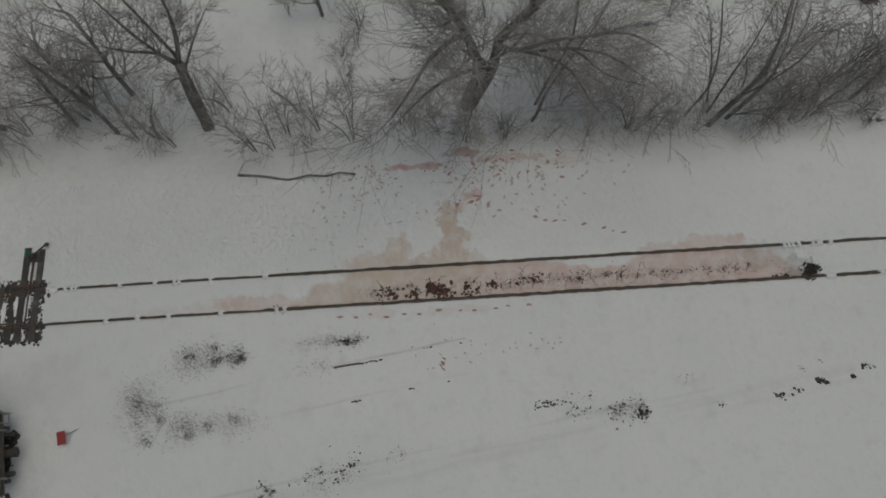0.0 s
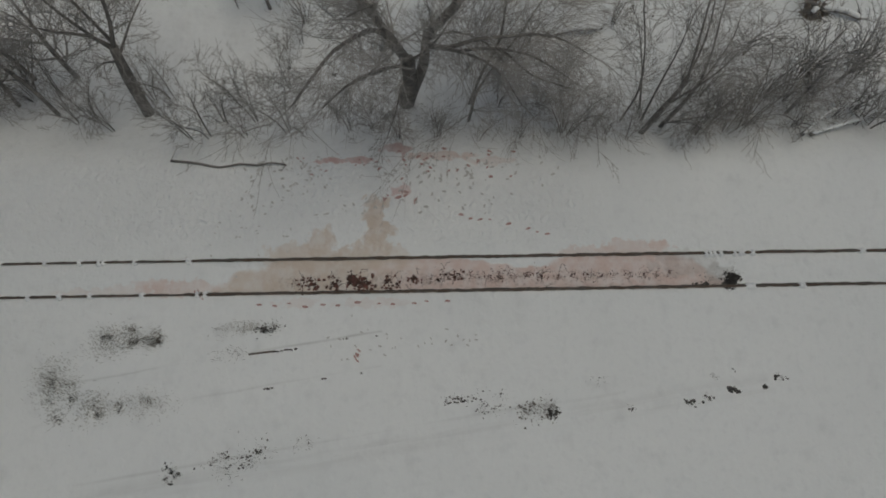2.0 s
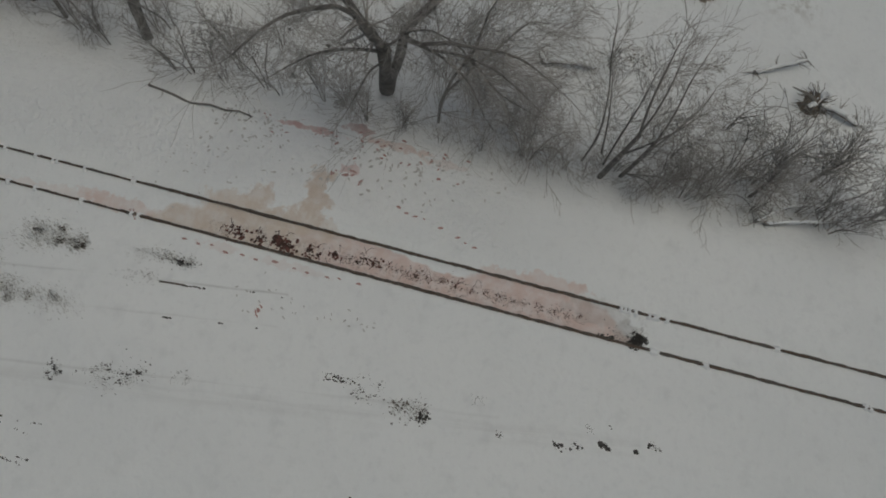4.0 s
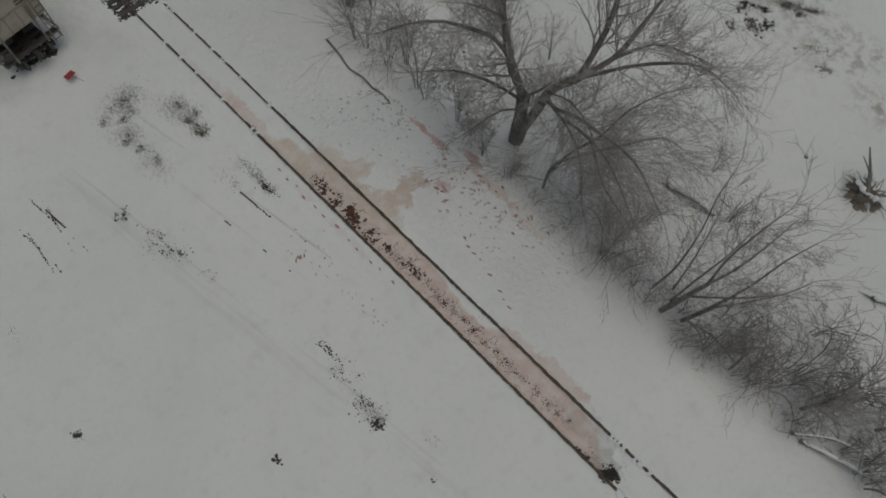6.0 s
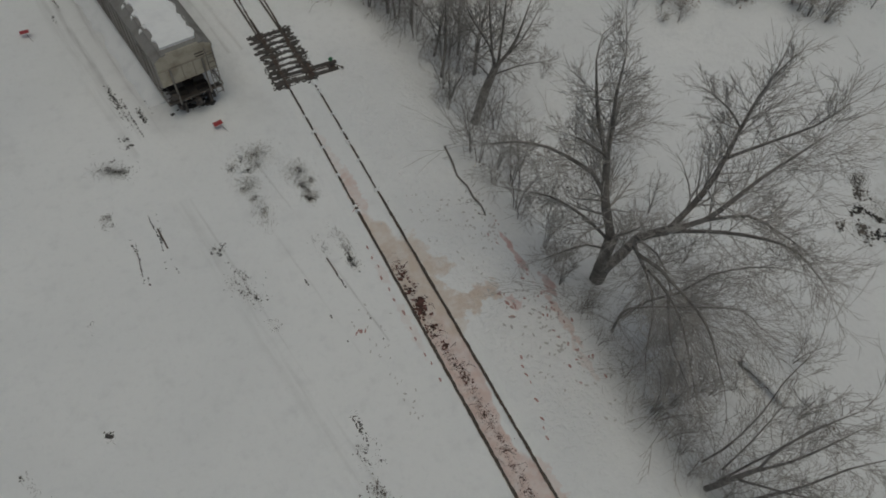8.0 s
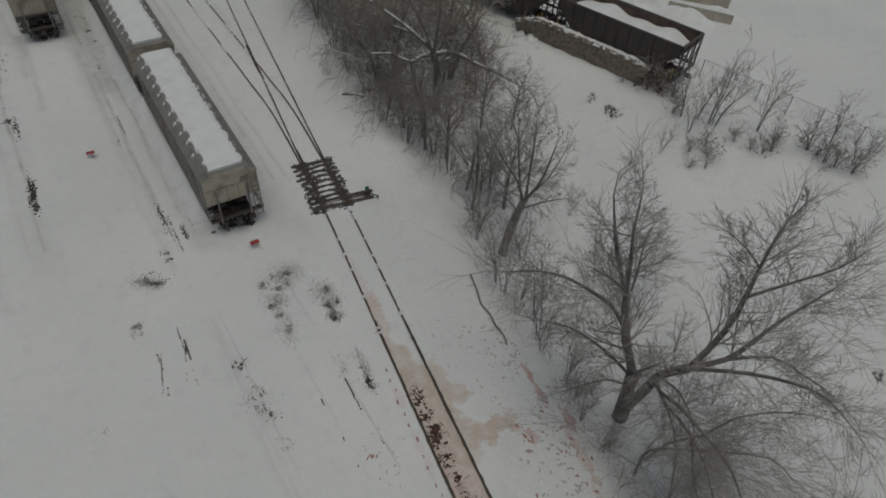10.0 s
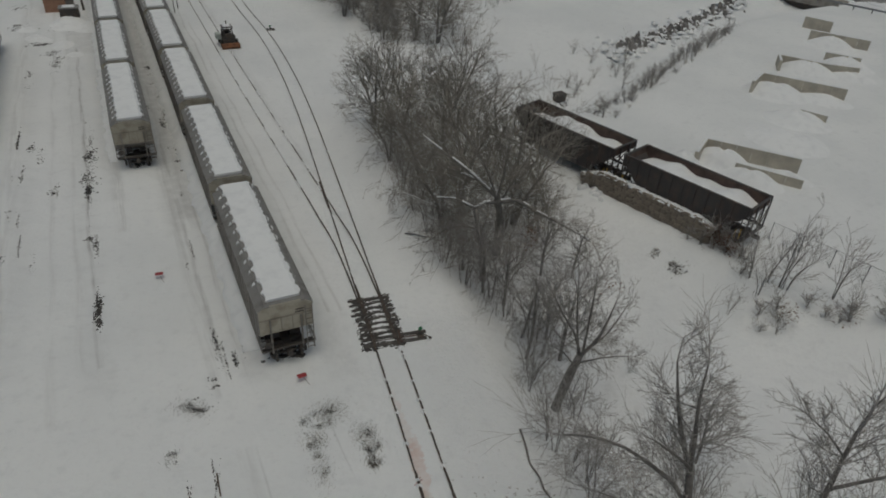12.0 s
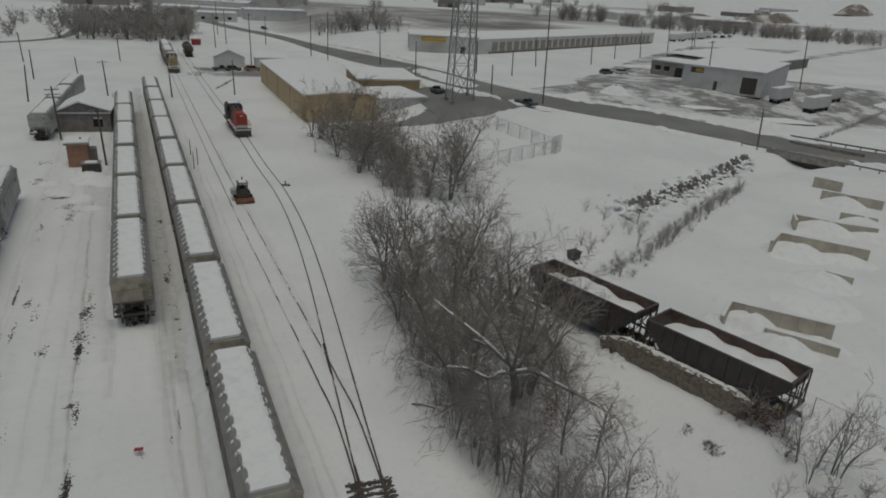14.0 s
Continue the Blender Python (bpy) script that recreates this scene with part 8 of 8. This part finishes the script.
slab_house("open_shed", "wide low shed with snowy roof behind the workshop", (155.0, 163.0), 30.3, 1, 60, 30, 3.6, "darkwall", 0.8, ridge_along=False)
shed = slab_house("wooden_shed", "weathered dark wooden shed with snowy gable roof", (-37.8, 100.6), 2, 1, 8.2, 11, 3.4, "darkwall", 0.2, ridge_along=False, roof="darkwall", category="shed", doors=(("front", 5.4, 1.5, 0.9, 2.6, "black"),))
part("gable", Mesh().loft([[(0.0, y, 3.4), (8.2, y, 3.4), (6.9, y, 4.1), (3.4, y, 5.2), (0.2, y, 3.7)] for y in (0.02, 0.2)]), "darkwall", shed)
part("roof_snow", Mesh().loft([[(-0.4, y, 3.55), (3.4, y, 5.2), (8.5, y, 3.6), (8.5, y, 3.8), (3.4, y, 5.5), (-0.4, y, 3.8)][::-1] for y in (-0.25, 11.2)]), "snow", shed)
part("patch", Mesh().box(5.5, 6.9, -0.09, -0.052, 2.3, 2.6), "white", shed, "torn white sheet over the opening")
hut = slab_house("brick_hut", "small orange-red brick hut with snow on its flat roof", (-31.6, 76.8), 6, 1, 2.7, 3.2, 3.5, "brick", 0.1, ridge_along=False, category="hut", trim="concrete_grey")
part("lean_to", Mesh().box(2.7, 3.7, 1.0, 3.0, 0, 2.4, 0.03), "darkwall", hut)
part("vent", Mesh().tube((1.8, 1.5, 3.5), (1.8, 1.5, 4.1), 0.14), "iron", hut)
bx = thing("generator_box", "black equipment box on skids with snow on top", "equipment", pose(-27.6, 72.0, 0.1, 0, 0, 6) @ Matrix.Scale(1.35, 4))
part("body", Mesh().box(-0.9, 0.9, -0.6, 0.6, 0.15, 1.35, 0.05), "iron", bx)
part("top", Mesh().box(-0.95, 0.95, -0.65, 0.65, 1.35, 1.45, 0.03), "carroof", bx)
part("snow_cap", Mesh().box(-0.6, 0.6, -0.4, 0.4, 1.44, 1.55, 0.12), "snow", bx)
slab_house("garage", "pale flat-roofed garage beside the yard house", (-3.0, 191.5), 2, 1, 10, 10, 2.9, "greywall", 0.2, ridge_along=False)
slab_house("house", "pale snow-roofed house beside the yard", (-15.2, 191), 92, -1, 13, 9, 2.8, "white", 2.2, windows=(("front", 2, 1.2, 1, 2), ("front", 6, 1.2, 1, 2)))
slab_house("red_hut", "small red hut at the far end of the yard", (-25.4, 253), 4, 1, 3.4, 4, 2.3, "red", 0.5)
slab_house("store", "low grey store with a row of windows", (-30.9, 378), 8, 1, 22, 14, 4.5, "white", 0.2, ridge_along=False, windows=[("front", 3 + 7 * i, 2, 1.2, 2.6) for i in range(3)])
slab_house("store", "long grey flat-roofed shop far off", (-4, 400), 10, 1, 36, 16, 6, "greywall", 0.2, ridge_along=False)
slab_house("kiosk", "small grey cabin by the warehouse", (-1.5, 176), 5, 1, 5, 4, 2.6, "concrete_grey", 0.2, ridge_along=False)
rr = random.Random(31)
far_walls = ("greywall", "white", "concrete_grey", "darkwall")
for i in range(34):
    y = rr.uniform(420, 1100)
    x = rr.uniform(-0.30, 0.85) * y + 20
    if 40 < x < 300 and y < 600:
        continue
    slab_house("distant_shed", "pale snow-roofed building far off on the plain", (x, y), rr.uniform(-25, 35), 1, rr.uniform(18, 70), rr.uniform(12, 26), rr.uniform(4, 8), far_walls[i % 4], rr.uniform(0.2, 1.5), ridge_along=rr.random() < 0.5,
               doors=(("front", 3, 4, 0, 3.5, "concrete_grey"), ("front", 10, 4, 0, 3.5, "iron")))

# ---- poles, lattice mast, fences ----


def pole(x, y, h, lean=0.0, arms=1, kind="utility_pole", r=0.17, group="utility poles"):
    t = thing(kind, "weathered wooden utility pole" if arms else "plain thin wooden pole", "pole", pose(x, y, gz(x, y), rr.uniform(-0.6, 0.6), lean if x < 30 else (-2.0 if x < 70 else -5.0), rr.uniform(-30, 30)), group)
    part("post", Mesh().tube((0, 0, -0.3), (0, 0, h), r, r * 0.65, 8), "pole", t)
    for i in range(arms):
        part("crossarm", Mesh().beam((-1.1, 0.12, h - 0.5 - 0.8 * i), (1.1, 0.12, h - 0.5 - 0.8 * i), 0.1), "pole", t)
        for s in (-1.0, -0.5, 0.5, 1.0):
            part("insulator", Mesh().tube((s, 0.12, h - 0.45 - 0.8 * i), (s, 0.12, h - 0.28 - 0.8 * i), 0.05, 0.03, 6), "white", t)
    return t


for x, y, h, lean, arms in ((-26.8, 77.9, 8.5, -2, 1), (-36.0, 137, 8, -2, 1), (-36.4, 94.7, 8.8, -2, 2), (-43.1, 145, 7.5, -2, 0), (-50.1, 130, 7.5, 3, 0), (-67, 193, 8, -2, 0), (-22.6, 137, 7.5, -2, 0), (-8.9, 141.7, 8.0, -1, 0), (-4.2, 189, 16, -1, 1),
                            (-42.7, 200, 7, -1, 1), (-12.9, 261, 13, -1, 0), (-16.5, 246, 12, -1, 0), (-17.2, 300, 14, -1, 0), (2.4, 262, 11, 0, 0), (17.1, 226, 14, 0, 1), (21.6, 212.5, 16, 0, 0), (34.8, 185, 10, 0, 1), (38.3, 151.8, 9.5, 0, 0),
                            (56.9, 155.8, 8.5, 0, 0), (49.2, 121.2, 6.5, 0, 0), (66.1, 151.6, 7, 2, 0), (83.4, 175.2, 9, 2, 0), (57.6, 110.2, 22, 1, 1), (107.9, 184.5, 9, 2, 0), (128.2, 204.8, 9, 2, 0), (143.1, 211.5, 10, 2, 0), (161.9, 221.6, 17, 2, 1), (117.8, 134.2, 13, 2, 1),
                            (152.9, 137.6, 15, 3, 1), (95.9, 85.3, 7.5, 1, 0), (-56.6, 161, 7, 0, 0), (211.7, 274, 12, 0, 0), (180.5, 231.8, 9, 1, 0)):
    pole(x, y, h, lean, arms)
for x, y in ((-15.3, 83.4), (-13.9, 77.4), (-14.3, 75.2)):
    pole(x, y, 2.6, 0, 0, "marker_post", 0.07, "marker posts")
pole(4.6, 84.0, 2.2, 0, 0, "marker_post", 0.06, "marker posts")
for x, y in ((-34.6, 126), (-33.4, 128), (-31.2, 127)):
    pole(x, y, 2.4, 0, 0, "marker_post", 0.07, "marker posts")

tw = thing("lattice_mast", "tall galvanised steel lattice mast beside the road", "mast", pose(39.7, 115.7, gz(39.7, 115.7)))
HT, B0, B1 = 46.0, 2.5, 1.5
corner_at = lambda k, z: ((B0 + (B1 - B0) * z / HT) * (1, 1, -1, -1)[k], (B0 + (B1 - B0) * z / HT) * (1, -1, -1, 1)[k], z)
for k in range(4):
    part("leg", Mesh().beam(corner_at(k, 0), corner_at(k, HT), 0.22), "galv", tw)
z = 0.0
while z < HT - 3:
    dz = max(2.5, 5.6 * (1 - z / HT) + 2.2)
    z1 = min(HT, z + dz)
    for k in range(4):
        part("brace", Mesh().beam(corner_at(k, z), corner_at((k + 1) % 4, z1), 0.11).beam(corner_at((k + 1) % 4, z), corner_at(k, z1), 0.11).beam(corner_at(k, z1), corner_at((k + 1) % 4, z1), 0.09), "galv", tw)
    z = z1
for k in range(4):
    x, y, _ = corner_at(k, 0)
    part("footing", Mesh().box(x - 0.5, x + 0.5, y - 0.5, y + 0.5, -0.2, 0.35, 0.05), "concrete_grey", tw)


def chain_fence(pts, h, label, posts=3.0, top=0.05):
    t = thing("chain_link_fence", label, "fence", group="chain link fences")
    for (ax, ay), (bx, by) in zip(pts, pts[1:]):
        n = max(1, round(math.hypot(bx - ax, by - ay) / posts))
        wires = Mesh()
        for i in range(n + 1):
            x, y = ax + (bx - ax) * i / n, ay + (by - ay) * i / n
            z = gz(x, y)
            part("post", Mesh().tube((x, y, z - 0.2), (x, y, z + h), 0.035, 0.035, 6), "galv", t)
            if i < n:
                x1, y1 = ax + (bx - ax) * (i + 1) / n, ay + (by - ay) * (i + 1) / n
                zz = gz(x1, y1)
                wires.beam((x, y, z + h), (x1, y1, zz + h), top)
                k = int(math.hypot(x1 - x, y1 - y) / 0.22)
                for j in range(k):
                    for up in (0, 1):
                        f0, f1 = j / k, min(1, (j + 6) / k)
                        za, zb = (0.05, h) if up else (h, 0.05)
                        wires.beam((x + (x1 - x) * f0, y + (y1 - y) * f0, z + za), (x + (x1 - x) * f1, y + (y1 - y) * f1, z + zb), 0.008)
        tagged(part("wire_mesh", wires, "galv", t), kind="stuff")


chain_fence([(32.6, 70.5), (45.6, 76.3), (39.4, 90.1), (28.7, 90.5)], 2.4, "galvanised chain link fence round a snowy plot")
chain_fence([(44.6, 75.9), (47, 77.5)], 3.0, "denser gate panel of the chain link fence", 0.6)
chain_fence([(32.0, 2.2), (34.0, -2.2), (36.0, -6.6), (38.4, -12), (42, -20)], 1.6, "low wire fence running down from the open cars", 3.0, 0.02)

# ---- vehicles far off ----


def car(x, y, rz, material, label, L=4.6, pickup=False):
    t = thing("pickup_truck" if pickup else "parked_car", label, "car", pose(x, y, gz(x, y) + 0.08, 0, 0, rz), "parked vehicles")
    part("body", Mesh().loft([[(-L / 2, -0.9, 0.35), (L / 2, -0.9, 0.35), (L / 2, 0.9, 0.35), (-L / 2, 0.9, 0.35)][::-1], [(-L / 2, -0.92, 0.95), (L / 2 - 0.1, -0.92, 0.9), (L / 2 - 0.1, 0.92, 0.9), (-L / 2, 0.92, 0.95)][::-1]]), material, t)
    a, b = (-0.4, 1.2) if pickup else (-L / 2 + 0.4, 1.1)
    part("cabin", Mesh().loft([[(a, -0.85, 0.95), (b, -0.85, 0.95), (b, 0.85, 0.95), (a, 0.85, 0.95)][::-1], [(a + 0.3, -0.7, 1.5), (b - 0.5, -0.7, 1.5), (b - 0.5, 0.7, 1.5), (a + 0.3, 0.7, 1.5)][::-1]]), "glass", t)
    part("roof", Mesh().box(a + 0.3, b - 0.5, -0.7, 0.7, 1.5, 1.57, 0.04), material, t)
    for sx in (-L * 0.31, L * 0.31):
        for sy in (-0.8, 0.8):
            part("wheel", Mesh().tube((sx, sy - 0.1, 0.33), (sx, sy + 0.1, 0.33), 0.33, 0.33, 12), "black", t)
    return t


car(52.6, 108, -57, "paintgrey", "dark grey pickup truck driving lane of the road", 5.2, True)
car(37.8, 127.8, 100, "paintgrey", "dark parked pickup beside the warehouse", 5.0, True)
car(100.3, 160, 20, "paintgrey", "dark parked car on the lot")
car(106.2, 160.9, 20, "white", "white parked car on the lot")
car(-13, 183, 10, "paintgrey", "dark pickup parked by the house", 5.0, True)
car(-9.5, 183, 10, "paintgrey", "dark car parked by the house")
car(-4.0, 184, 10, "brick", "brown van parked by the house", 5.0)
car(4, 338, -70, "paintgrey", "dark car on the road")
for i in range(5):
    car(255 + 9 * i, 330 + 5 * i, 30, ("paintgrey", "white", "greywall")[i % 3], "parked car on a distant lot")


def trailer(x, y, rz, L, material, label):
    t = thing("box_trailer", label, "trailer", pose(x, y, gz(x, y) + 0.08, 0, 0, rz), "box trailers")
    part("box", Mesh().box(0, L, -1.25, 1.25, 1.1, 3.9, 0.03), material, t)
    part("snow_cap", Mesh().box(0.1, L - 0.1, -1.15, 1.15, 3.9, 4.05, 0.08), "snow", t)
    part("door", Mesh().box(-0.03, 0, -1.1, 1.1, 1.2, 3.7), "greywall", t)
    part("frame", Mesh().box(0.2, L - 0.2, -1.0, 1.0, 0.85, 1.1, 0.02), "iron", t)
    for c in (1.2, 2.4, L - 1.5):
        for s in (-1, 1):
            part("wheel", Mesh().tube((c, s * 0.85, 0.5), (c, s * 1.2, 0.5), 0.5, 0.5, 12), "black", t)
    return t


trailer(132.0, 111.8, 23, 11, "greywall", "grey box trailer parked in front of the workshop")
trailer(146.5, 121.5, 23, 9, "white", "white box trailer parked on the lot")
trailer(128.0, 119.6, 28, 10, "greywall", "pale box truck beside the workshop")
for i in range(4):
    trailer(215 + 14 * i, 300 + 11 * i, 25, 12, "white", "white trailer at the freight terminal")

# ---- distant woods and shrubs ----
far_trees = [tree_kind(s, 11, 1.1, 3, 0.045, 0.04, 0.5, 3, 21, "twig_haze", "distant_tree", "bare tree far off on the plain", "distant trees", 0.2, 0.08, (0.4, 0.65)) for s in (151, 152)]
rr = random.Random(41)
spots = []
for i in range(64):
    spots.append((rr.uniform(-74, -26), rr.uniform(258, 305), rr.uniform(0.8, 1.3), rr.uniform(0, 360)))
for i in range(6):
    spots.append((rr.uniform(-102, -84), rr.uniform(312, 330), rr.uniform(0.6, 0.9), rr.uniform(0, 360)))
for i in range(5):
    spots.append((rr.uniform(-100, -88), rr.uniform(255, 270), rr.uniform(0.5, 0.7), rr.uniform(0, 360)))
for i in range(22):
    spots.append((rr.uniform(24, 64), rr.uniform(290, 310), rr.uniform(0.6, 1.0), rr.uniform(0, 360)))
for i in range(150):
    f = rr.random()
    spots.append((262 + 140 * f + rr.uniform(-14, 14), 436 - 112 * f + rr.uniform(-18, 18), rr.uniform(0.5, 1.0), rr.uniform(0, 360)))
for i in range(16):
    spots.append((rr.uniform(228, 275), rr.uniform(470, 490), rr.uniform(0.8, 1.2), rr.uniform(0, 360)))
for i in range(46):
    y = rr.uniform(430, 1000)
    spots.append((rr.uniform(-0.3, 0.85) * y, y, rr.uniform(0.7, 1.4), rr.uniform(0, 360)))
scatter(far_trees, spots)
for x, y, rx, ry, h in ((565, 650, 34, 22, 9), (605, 668, 30, 20, 9), (930, 878, 44, 28, 15), (470, 640, 40, 18, 5)):
    m = Mesh()
    mound(m, x, y, rx, ry, h, 0.3)
    solid("spoil_heap", m, "spoil", "brown earth spoil heap far off, streaked with snow", "earth heap", "spoil heaps", smooth=True)
